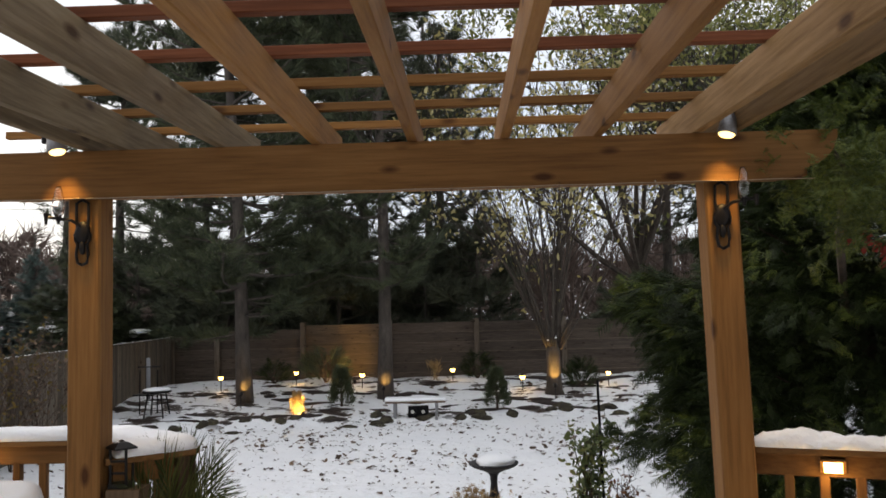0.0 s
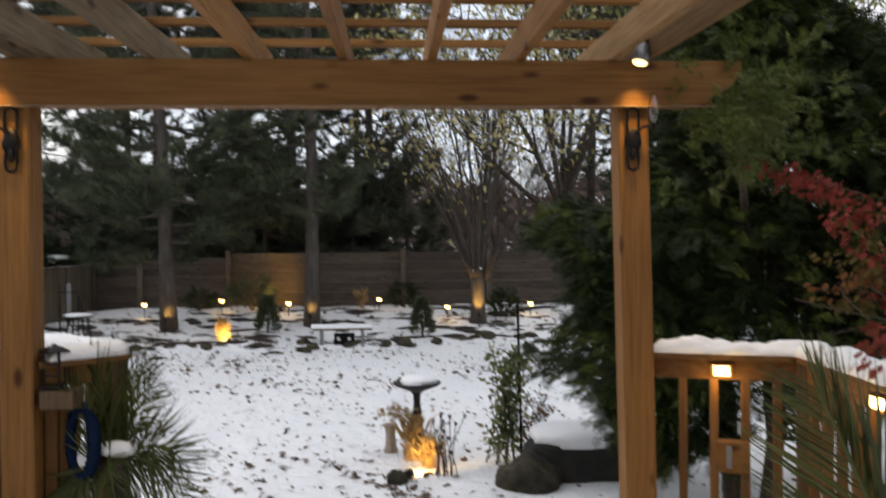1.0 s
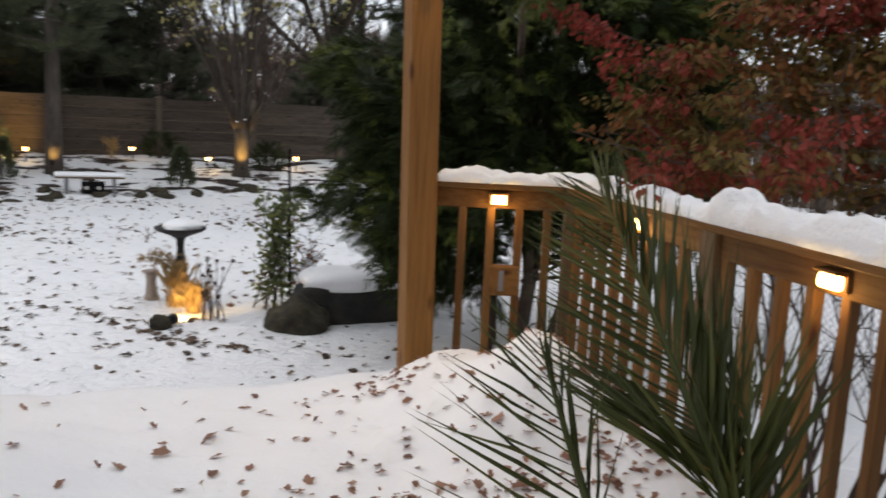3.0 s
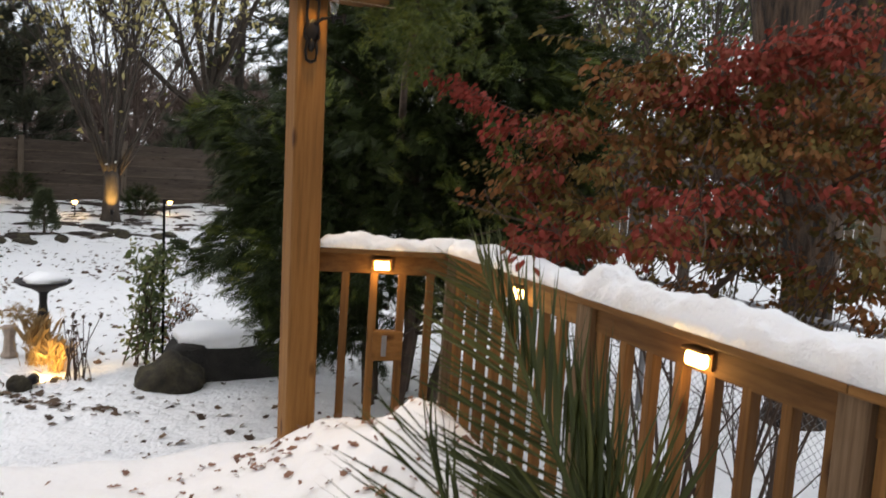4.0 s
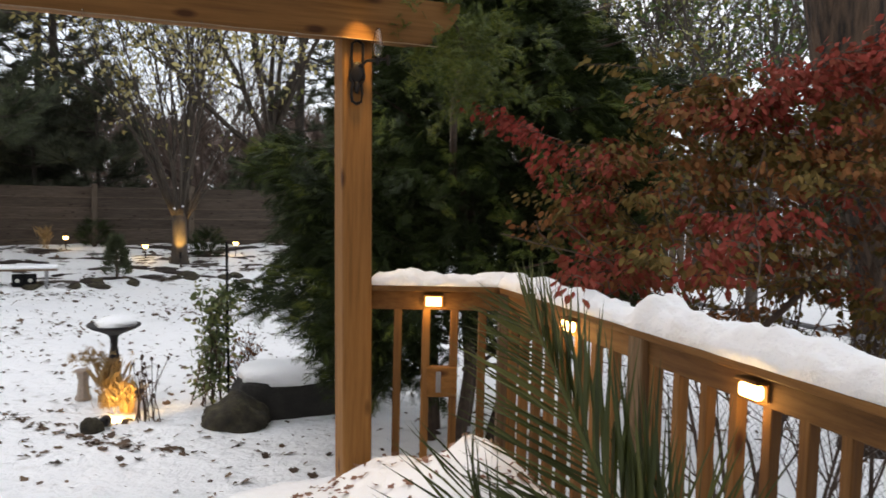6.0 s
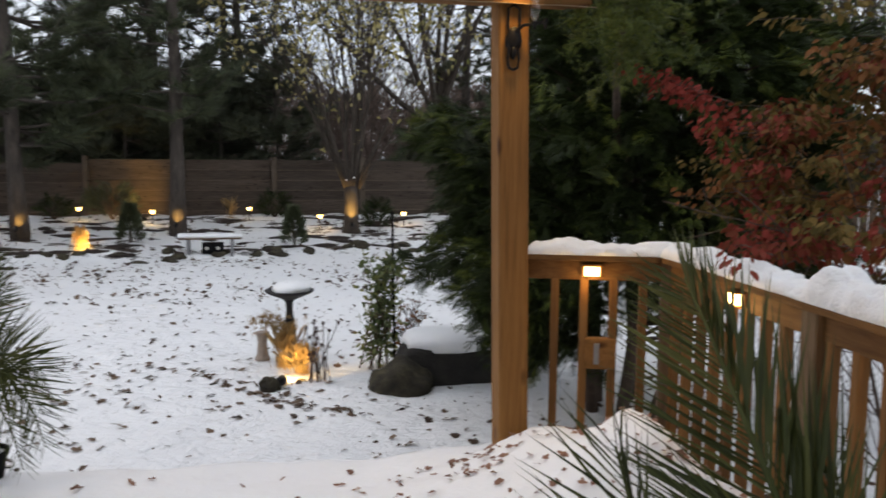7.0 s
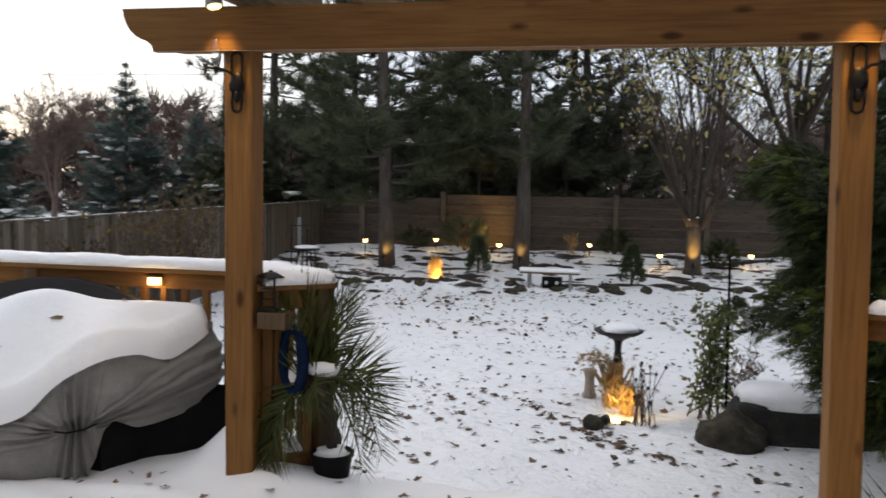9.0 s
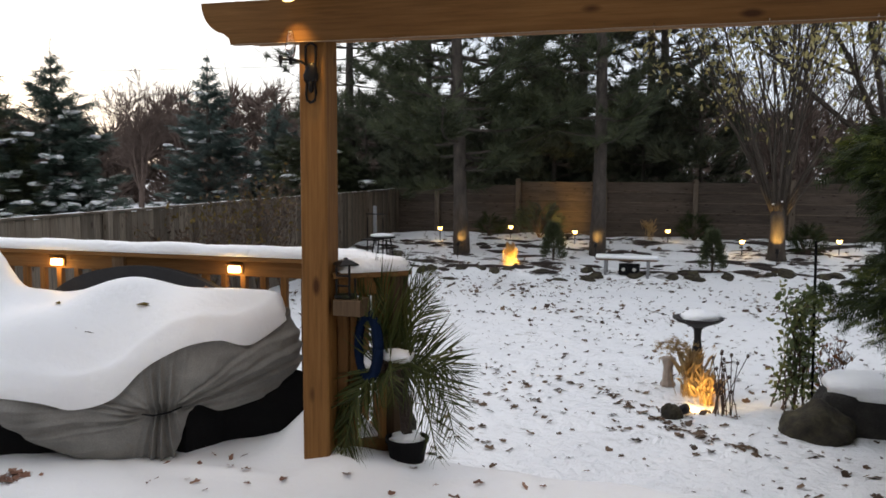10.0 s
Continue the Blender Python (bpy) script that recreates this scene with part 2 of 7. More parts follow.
def snowy_ground(name):
    """Thin snow over lawn, worn through in spots, and in broad streaks over the mulch of the bed."""
    m = snowy(name)
    nt = m.node_tree
    b = nt.nodes["Principled BSDF"]
    snow_col = b.inputs["Base Color"].links[0].from_socket
    pos, _ = coords(nt)
    sep = nt.nodes.new("ShaderNodeSeparateXYZ")
    nt.links.new(pos, sep.inputs[0])

    def op(kind, x, y, z=None):
        n = nt.nodes.new("ShaderNodeMath")
        n.operation = kind
        for k, v in enumerate((x, y, z)):
            if v is None:
                continue
            if isinstance(v, (int, float)):
                n.inputs[k].default_value = v
            else:
                nt.links.new(v, n.inputs[k])
        return n.outputs[0]

    into = op("SUBTRACT", sep.outputs["Y"], op("MULTIPLY_ADD", sep.outputs["X"], 0.18, 18.3))
    near = op("LESS_THAN", sep.outputs["Y"], 24.9)
    band = op("MULTIPLY", op("SMOOTH_MIN", op("MAXIMUM", op("MULTIPLY", into, 2.5), 0.0), 1.0, 0.2), near)
    n1 = noise_node(nt, pos, 0.9, 6, 0.62, (1.0, 1.7, 1.0))
    bare = op("MULTIPLY", band, ramp(nt, n1, [(0.555, (0, 0, 0)), (0.575, (1, 1, 1))]))
    n2 = noise_node(nt, pos, 5.5, 5, 0.7, (1.0, 1.4, 1.0))
    n3 = noise_node(nt, pos, 0.7, 3, 0.5)
    speck = op("MULTIPLY", ramp(nt, n2, [(0.60, (0, 0, 0)), (0.67, (1, 1, 1))]), ramp(nt, n3, [(0.4, (0.12, 0.12, 0.12)), (0.65, (0.66, 0.66, 0.66))]))
    dirt = ramp(nt, noise_node(nt, pos, 14, 4, 0.7), [(0.3, (0.022, 0.016, 0.012)), (0.7, (0.07, 0.048, 0.036))])
    grass = ramp(nt, noise_node(nt, pos, 40, 3, 0.7), [(0.3, (0.10, 0.085, 0.05)), (0.7, (0.28, 0.24, 0.18))])
    col = mixed(nt, "MIX", speck, snow_col, grass)
    col = mixed(nt, "MIX", bare, col, dirt)
    nt.links.new(col, b.inputs["Base Color"])
    b.inputs["Subsurface Weight"].default_value = 0.0
    # hollows and tufts under the thin cover
    relief = b.inputs["Normal"].links[0].from_node
    over = nt.nodes.new("ShaderNodeBump")
    over.inputs["Strength"].default_value, over.inputs["Distance"].default_value = 0.8, 0.16
    nt.links.new(noise_node(nt, pos, 2.6, 5, 0.62), over.inputs["Height"])
    nt.links.new(over.outputs["Normal"], relief.inputs["Normal"])
    return m


def glowing(name, color, strength):
    m, nt, b = base(name, 0.3)
    b.inputs["Base Color"].default_value = (*color, 1)
    b.inputs["Emission Color"].default_value = (*color, 1)
    b.inputs["Emission Strength"].default_value = strength
    return m


def plain(name, color, rough, metal=0.0, scale=12.0, amount=0.25):
    d = tuple(c * (1 - amount) for c in color)
    m = speckled(name, [(0.3, d), (0.7, color)], scale, rough, 0.15, 0.003)
    m.node_tree.nodes["Principled BSDF"].inputs["Metallic"].default_value = metal
    return m


LUMBER = {a: wood("lumber_" + a, (0.175, 0.080, 0.022), (0.25, 0.119, 0.033), (0.305, 0.155, 0.048), a) for a in "xyz"}
# the same lumber darkened for the railings, their shade put into the colour
RAIL_SHADED = {a: wood("shaded_rail_lumber_" + a, (0.140, 0.066, 0.020), (0.205, 0.100, 0.031), (0.26, 0.135, 0.045), a) for a in "xyz"}
REDDISH = wood("stained_slat", (0.12, 0.04, 0.016), (0.20, 0.065, 0.026), (0.27, 0.10, 0.045), "x", knots=False)
GREYED = wood("weathered_lumber", (0.10, 0.062, 0.034), (0.165, 0.108, 0.062), (0.235, 0.165, 0.105), "z", knots=False)
RAFTER = wood("weathered_rafter", (0.16, 0.090, 0.034), (0.25, 0.150, 0.062), (0.32, 0.20, 0.095), "y")
RAFTER_GREY = wood("greyed_rafter", (0.10, 0.070, 0.038), (0.155, 0.115, 0.066), (0.21, 0.16, 0.10), "y")
FENCE_GREY = wood("old_fence_board", (0.098, 0.080, 0.060), (0.165, 0.138, 0.107), (0.235, 0.20, 0.163), "z", spread=0.45)
# paler, warmer boards; in the back fence they imitate a lamplit bay
FENCE_PALE = wood("paler_fence_board", (0.080, 0.056, 0.038), (0.13, 0.094, 0.064), (0.175, 0.132, 0.092), "x", spread=0.25)
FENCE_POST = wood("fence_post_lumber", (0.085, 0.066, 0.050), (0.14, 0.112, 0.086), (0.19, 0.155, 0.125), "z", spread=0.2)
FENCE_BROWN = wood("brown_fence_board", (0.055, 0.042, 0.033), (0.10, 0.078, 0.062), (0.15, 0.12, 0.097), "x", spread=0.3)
SNOW = snowy("snow")
SNOW_SOFT = snowy("smooth_snow", 0.45, 0.016, 0.92)
GROUND = snowy_ground("lawn_snow")
BARK_PINE = speckled("pine_bark", [(0.3, (0.035, 0.028, 0.023)), (0.7, (0.105, 0.085, 0.07))], 9, 0.9, 0.9, 0.03, stretch=(1, 1, 0.35))
BARK_GREY = speckled("grey_bark", [(0.3, (0.030, 0.023, 0.017)), (0.7, (0.085, 0.066, 0.050))], 10, 0.9, 0.7, 0.02, stretch=(1, 1, 0.3))
BARK_BIG = speckled("furrowed_bark", [(0.40, (0.011, 0.007, 0.004)), (0.60, (0.085, 0.052, 0.031))], 14, 0.95, 1.0, 0.05, stretch=(1, 1, 0.12), fine=30)
TWIG = speckled("brown_twig", [(0.3, (0.04, 0.026, 0.018)), (0.7, (0.085, 0.056, 0.040))], 12, 0.9, 0)
# paler than the near twigs: haze of distance put into the colour
TWIG_HAZY = speckled("hazy_far_twig", [(0.3, (0.085, 0.058, 0.046)), (0.7, (0.15, 0.105, 0.085))], 3, 0.9, 0)
NEEDLE = leafy("pine_needle", [(0.1, (0.026, 0.034, 0.018)), (0.5, (0.052, 0.064, 0.032)), (0.9, (0.095, 0.105, 0.050))], through_light=0.1)
NEEDLE_DARK = leafy("dark_needle", [(0.1, (0.034, 0.040, 0.026)), (0.5, (0.064, 0.074, 0.046)), (0.9, (0.115, 0.122, 0.072))], through_light=0.05)
SPRUCE = leafy("spruce_needle", [(0.1, (0.035, 0.058, 0.050)), (0.5, (0.085, 0.12, 0.105)), (0.9, (0.18, 0.23, 0.21))], through_light=0.05, spec=0.15)
SPRUCE_GREEN = leafy("green_spruce_needle", [(0.1, (0.030, 0.050, 0.038)), (0.5, (0.070, 0.10, 0.080)), (0.9, (0.15, 0.19, 0.165))], through_light=0.05, spec=0.15)
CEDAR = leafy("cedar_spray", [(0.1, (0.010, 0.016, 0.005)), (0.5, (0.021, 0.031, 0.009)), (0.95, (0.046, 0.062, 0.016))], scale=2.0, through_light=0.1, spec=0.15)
RED_LEAF = leafy("red_leaf", [(0.1, (0.125, 0.040, 0.018)), (0.5, (0.195, 0.041, 0.027)), (0.95, (0.30, 0.052, 0.041))], scale=1.6, through_light=0.25, spec=0.12, rough=0.7)
RUST_LEAF = leafy("rust_leaf", [(0.1, (0.110, 0.052, 0.018)), (0.5, (0.18, 0.080, 0.028)), (0.95, (0.29, 0.115, 0.043))], scale=1.6, through_light=0.22, spec=0.12, rough=0.7)
OLIVE_LEAF = leafy("olive_leaf", [(0.1, (0.066, 0.052, 0.015)), (0.5, (0.125, 0.090, 0.026)), (0.95, (0.20, 0.13, 0.041))], scale=1.6, through_light=0.22, spec=0.12, rough=0.7)
# brighter cedar green for sprays coloured as if lit
CEDAR_LIT = leafy("cedar_lit", [(0.1, (0.034, 0.050, 0.012)), (0.5, (0.066, 0.088, 0.018)), (0.95, (0.16, 0.17, 0.032))], scale=2.0, through_light=0.15, spec=0.15)
PALE_LEAF = leafy("pale_leaf", [(0.1, (0.10, 0.12, 0.035)), (0.5, (0.20, 0.21, 0.065)), (0.9, (0.34, 0.32, 0.11))], through_light=0.3)
LITTER = leafy("red_brown_litter", [(0.1, (0.13, 0.070, 0.048)), (0.5, (0.22, 0.115, 0.080)), (0.9, (0.32, 0.19, 0.13))], scale=4, through_light=0.0, rough=0.8)
YELLOW_LEAF = leafy("yellow_leaf", [(0.1, (0.22, 0.19, 0.07)), (0.5, (0.40, 0.34, 0.13)), (0.9, (0.56, 0.50, 0.24))], through_light=0.35)
GREEN_LEAF = leafy("green_leaf", [(0.1, (0.03, 0.055, 0.015)), (0.5, (0.06, 0.10, 0.025)), (0.9, (0.22, 0.19, 0.04))], through_light=0.25)
BAMBOO = leafy("shrub_leaf", [(0.1, (0.06, 0.085, 0.03)), (0.5, (0.12, 0.15, 0.06)), (0.9, (0.30, 0.27, 0.08))], through_light=0.3, scale=2.0)
DRY_LEAF = leafy("fallen_leaf", [(0.1, (0.04, 0.028, 0.02)), (0.5, (0.095, 0.060, 0.038)), (0.9, (0.18, 0.12, 0.075))], scale=4, through_light=0.0, rough=0.8)
PALM = leafy("palm_leaf", [(0.1, (0.026, 0.034, 0.008)), (0.5, (0.048, 0.060, 0.014)), (0.9, (0.105, 0.108, 0.027))], scale=3, through_light=0.15, spec=0.25)
STRAW = leafy("dry_grass", [(0.1, (0.24, 0.15, 0.06)), (0.9, (0.45, 0.32, 0.16))], through_light=0.3)
ROCK = speckled("mossy_rock", [(0.32, (0.014, 0.011, 0.007)), (0.55, (0.050, 0.041, 0.022)), (0.72, (0.10, 0.088, 0.046))], 8, 0.9, 0.8, 0.03)
ROCK_DARK = speckled("dark_rock", [(0.3, (0.014, 0.013, 0.012)), (0.7, (0.040, 0.037, 0.032))], 6, 0.9, 0.9, 0.03)
SOIL = speckled("dark_mulch", [(0.3, (0.02, 0.014, 0.011)), (0.7, (0.055, 0.038, 0.03))], 9, 0.95, 0.9, 0.03)
IRON = plain("black_iron", (0.012, 0.010, 0.010), 0.45, 0.6)
BLACK = plain("black_plastic", (0.009, 0.009, 0.010), 0.85)
BLACK.node_tree.nodes["Principled BSDF"].inputs["Specular IOR Level"].default_value = 0.12
BLUE = plain("blue_hose", (0.005, 0.014, 0.042), 0.85)
BLUE.node_tree.nodes["Principled BSDF"].inputs["Specular IOR Level"].default_value = 0.1
CHARCOAL = plain("charcoal_cloth", (0.028, 0.027, 0.029), 0.9)
COVER = speckled("grey_cover_cloth", [(0.3, (0.155, 0.15, 0.138)), (0.7, (0.235, 0.228, 0.210))], 5, 0.75, 0.25, 0.004, fine=160)
STONE_DARK = plain("dark_bath_stone", (0.022, 0.020, 0.022), 0.8)
STEEL = plain("grey_galvanised", (0.30, 0.30, 0.31), 0.5, 0.7)
HOUSE = speckled("house_siding", [(0.3, (0.42, 0.38, 0.33)), (0.7, (0.5, 0.46, 0.4))], 3, 0.8, 0.1)
GLOW = glowing("lamp_glow", (1.0, 0.62, 0.22), 8.0)
GLOW_FLOOD = glowing("flood_glow", (1.0, 0.70, 0.25), 2.2)
GLOW_SOFT = glowing("path_lamp_glow", (1.0, 0.60, 0.17), 6.0)
m_, nt_, b_ = base("clear_glass", 0.05)
b_.inputs["Transmission Weight"].default_value = 1.0
b_.inputs["Base Color"].default_value = (0.95, 0.95, 0.95, 1)
GLASS = m_

# ---- ground and deck ----
YARD = -0.78


def smooth01(t):
    t = np.clip(t, 0, 1)
    return t * t * (3 - 2 * t)


def ground_z(x, y):
    """Height of the snow: a flat lawn, and a bed that climbs to the fence."""
    x, y = np.asarray(x, float), np.asarray(y, float)
    edge = 18.3 + 0.18 * np.clip(x, -8, 8)
    bed = 0.12 * smooth01((y - edge) / 0.5) + 0.33 * smooth01((y - edge) / 5.0)
    wave = 0.025 * np.sin(x * 1.3 + 0.7 * np.sin(y * 0.9)) * np.sin(y * 1.1 + x * 0.4) + 0.012 * np.sin(x * 3.7 + y * 2.1) * np.sin(y * 4.3 - x)
    lump = 0.05 * np.sin(x * 2.9 + 1.7 * np.sin(y * 1.3)) * np.sin(y * 3.3 + x) * smooth01((y - edge) / 0.6)
    lawn = smooth01((60 - np.hypot(x, y - 15)) / 20)
    return YARD + bed + (wave + lump) * lawn


xs = np.concatenate([[-900, -300, -120, -60, -35, -25, -18, -14], np.arange(-11, 12.01, 0.16), [14, 17, 22, 30, 45, 80, 200, 500, 900]])
ys = np.concatenate([[-400, -100, -40, -15, -6, -2, 1], np.arange(3, 26.01, 0.16), [27, 29, 32, 36, 42, 55, 80, 140, 300, 700, 1500]])
gx, gy = np.meshgrid(xs, ys)
gz = ground_z(gx, gy)
gv = np.stack([gx, gy, gz], -1).reshape(-1, 3)
nx = len(xs)
quads = [(j * nx + i, j * nx + i + 1, (j + 1) * nx + i + 1, (j + 1) * nx + i) for j in range(len(ys) - 1) for i in range(nx - 1)]
g = Geo()
g.v, g.f = [tuple(p) for p in gv.tolist()], quads
ground = solo("ground", g, GROUND, (0, 0, 0), "lawn and garden bed under thin fresh snow", "ground", kind="structure", smooth=True)

DECK = [(-6.2, -1.7), (1.68, -1.7), (1.87, 1.2), (2.06, 3.66), (1.5, 3.98), (1.36, 4.10), (-1.02, 4.15), (-1.66, 4.68), (-6.2, 4.68)]


def edge_distance(px, py, poly):
    """Distance to a polygon's rim, positive inside."""
    best = np.full(px.shape, 1e9)
    inside = np.zeros(px.shape, bool)
    for (ax, ay), (bx, by) in zip(poly, poly[1:] + poly[:1]):
        dx, dy = bx - ax, by - ay
        t = np.clip(((px - ax) * dx + (py - ay) * dy) / (dx * dx + dy * dy), 0, 1)
        best = np.minimum(best, np.hypot(px - ax - t * dx, py - ay - t * dy))
        if ay != by:
            cross = ((ay > py) != (by > py)) & (px < dx * (py - ay) / dy + ax)
            inside ^= cross
    return np.where(inside, best, -best)


def deck_snow(x, y):
    """Height of the snow on the deck, with the heap shovelled into the corner."""
    x, y = np.asarray(x, float), np.asarray(y, float)
    z = 0.015 + 0.012 * np.sin(x * 2.3 + np.sin(y * 1.7)) * np.sin(y * 2.9) + 0.006 * np.sin(x * 9 + y * 5) * np.sin(y * 11 - x * 3)
    z = z + 0.009 * np.sin(x * 6.1 + 1.7 * np.sin(y * 4.3)) * np.sin(y * 7.3 + 1.3 * np.sin(x * 3.9)) + 0.004 * np.sin(x * 17 + 2 * np.sin(y * 9)) * np.sin(y * 21 + x * 4)
    z = z + 0.045 * np.exp(-(((x + 1.40) / 0.16) ** 2 + ((y - 3.74) / 0.10) ** 2)) + 0.03 * np.exp(-(((x + 1.95) / 0.45) ** 2 + ((y - 3.62) / 0.07) ** 2))
    u, w = x - 1.52, y - 3.0
    z = z + 0.36 * np.exp(-((u / 0.25) ** 2 + (w / 0.30) ** 2)) + 0.13 * np.exp(-(((x - 1.35) / 0.34) ** 2 + ((y - 3.25) / 0.5) ** 2))
    z = z + 0.26 * np.exp(-(((x - 1.72) / 0.2) ** 2 + ((y - 2.6) / 0.3) ** 2))
    z = z + 0.10 * np.exp(-(((x - 1.1) / 0.38) ** 2 + ((y - 3.4) / 0.45) ** 2)) + 0.10 * np.exp(-(((x - 1.45) / 0.3) ** 2 + ((y - 3.55) / 0.25) ** 2))
    z = z + (0.014 * np.sin(x * 19 + 2 * np.sin(y * 7)) * np.sin(y * 17 + x * 5) + 0.008 * np.sin(x * 37 + y * 11) * np.sin(y * 31 - x * 9)) * np.exp(-(((x - 1.3) / 0.5) ** 2 + ((y - 3.2) / 0.7) ** 2))
    z = z + 0.02 * np.sin(x * 7 + 2) * np.sin(y * 8 + 1) * np.exp(-((u / 0.5) ** 2 + (w / 0.6) ** 2))
    z = z + 0.30 * np.exp(-(((x + 1.55) / 0.24) ** 2 + ((y - 4.12) / 0.2) ** 2))
    z = z + 0.05 * np.exp(-(((x + 1.25) / 0.25) ** 2 + ((y - 3.85) / 0.14) ** 2)) + 0.03 * np.exp(-(((x + 2.6) / 0.9) ** 2 + ((y - 3.3) / 0.25) ** 2))
    return z


deck = thing("deck", (0, 0, YARD), "wooden deck of treated boards under snow", "deck", kind="structure")
g = Geo()
n = len(DECK)
g.add([(x, y - (0.03 if y > 4 else 0), -0.03) for x, y in DECK] + [(x, y - (0.03 if y > 4 else 0), -0.26) for x, y in DECK], [tuple(range(n)), tuple(range(2 * n - 1, n - 1, -1))] + [(i, i + n, (i + 1) % n + n, (i + 1) % n) for i in range(n)])
part("platform", g, LUMBER["x"], deck)
for x, y in ((-5.8, 4.3), (-3.9, 4.3), (-1.9, 4.3), (-0.9, 3.8), (1.1, 3.8), (1.8, 3.2), (1.7, 1.2), (-5.8, 1), (-3, 1), (0, 1), (-3, -1.4), (0, -1.4), (1.5, -1.4), (-5.8, -1.4)):
    part("pier", Geo().bar((x, y, YARD - 0.1), (x, y, -0.26), 0.14, 0.14, up=(0, 1, 0)), LUMBER["z"], deck)

dx = np.arange(-6.2, 2.1, 0.04)
dy = np.arange(-1.70, 4.681, 0.04)
px, py = np.meshgrid(dx, dy)
dist = edge_distance(px, py, DECK)
pz = deck_snow(px, py) - 0.10 * np.clip(1 - dist / 0.10, 0, 1) ** 2
ok = dist > -0.012
idx = -np.ones(px.shape, int)
idx[ok] = np.arange(ok.sum())
g = Geo()
g.v = np.stack([px[ok], py[ok], pz[ok]], -1).tolist()
g.f = [(int(idx[j, i]), int(idx[j, i + 1]), int(idx[j + 1, i + 1]), int(idx[j + 1, i])) for j in range(px.shape[0] - 1) for i in range(px.shape[1] - 1) if ok[j, i] and ok[j, i + 1] and ok[j + 1, i + 1] and ok[j + 1, i]]
solo("deck_snow", g, SNOW_SOFT, (0, 0, 0), "smooth snow lying on the deck, heaped in a corner", "snow", kind="structure", smooth=True)

# house wall behind, closing the deck
house = thing("house", (0, -1.9, YARD), "pale siding wall of the house behind the deck", "house", kind="structure")
for k in range(22):
    part("siding_board", Geo().bar((-9, -1.78, YARD + 0.1 + 0.2 * k), (7, -1.78, YARD + 0.1 + 0.2 * k), 0.03, 0.21), HOUSE, house)
part("wall", Geo().bar((-9, -1.9, YARD + 2.1), (7, -1.9, YARD + 2.1), 0.2, 4.6), HOUSE, house)

# ---- pergola ----
pergola = thing("pergola", (-0.15, 3.87, 0), "treated-lumber pergola with open slatted roof over the deck", "pergola")
for x, x_top in ((-1.48, -1.484), (1.272, 1.235)):
    post = part("post", Geo().bar((x, 3.87, -0.03), (x_top, 3.87, 2.124), 0.14, 0.14, up=(0, 1, 0), ch=0.008), LUMBER["z"], pergola)
def scalloped(y, x0, x1, z0, z1, t):
    """A beam board with ogee ends."""
    prof = []
    for s in range(9):
        a = s / 8 * math.pi / 2
        prof.append((0.16 - 0.15 * math.sin(a), 0.03 + (z1 - z0 - 0.05) * (1 - math.cos(a)) + 0.02 * (s > 0)))
    left = [(x0 + 0.17, z0)] + [(x0 + a, z0 + b) for a, b in prof] + [(x0, z1)]
    right = [(x1 + x0 - a, b) for a, b in reversed(left)]
    ring = left + right
    m = len(ring)
    gg = Geo()
    gg.add([(a, y - t / 2, b) for a, b in ring] + [(a, y + t / 2, b) for a, b in ring], [tuple(range(m)), tuple(range(2 * m - 1, m - 1, -1))] + [(i, i + m, (i + 1) % m + m, (i + 1) % m) for i in range(m)])
    return gg


beam = part("beam", scalloped(3.785, -2.068, 1.73, 2.108, 2.312, 0.04), LUMBER["x"], pergola)
part("back_board", scalloped(3.955, -2.02, 1.70, 2.128, 2.312, 0.04), LUMBER["x"], beam)
part("core_board", Geo().bar((-1.86, 3.87, 2.20), (1.6, 3.87, 2.20), 0.13, 0.15), LUMBER["x"], beam)
def roof_z(y):
    """The rafters' upper edge, which rises a little away from the house."""
    return 2.455 + 0.0356 * (y - 3.785)


for x in (-1.46, -1.306, -0.889, -0.475, -0.063, 0.331, 0.725, 1.14, 1.295):
    part("rafter", Geo().bar((x, -1.7, roof_z(-1.7) - 0.07), (x, 4.42, roof_z(4.42) - 0.07), 0.04, 0.14, ch=0.004), RAFTER_GREY if x < -0.8 else (RAFTER if x > 1.1 else LUMBER["y"]), pergola)
for k in range(14):
    y = 4.21 - 0.432 * k
    if y > -1.6:
        part("slat", Geo().bar((-2.05, y, roof_z(y) + 0.018), (1.34, y, roof_z(y) + 0.018), 0.04, 0.034, ch=0.003), REDDISH if k in (3, 4, 7) else LUMBER["x"], pergola)
part("ledger", Geo().bar((-2.0, -1.735, 2.19), (1.8, -1.735, 2.19), 0.05, 0.2), LUMBER["x"], pergola)

# ---- railings ----
RAIL_TOP = 1.0


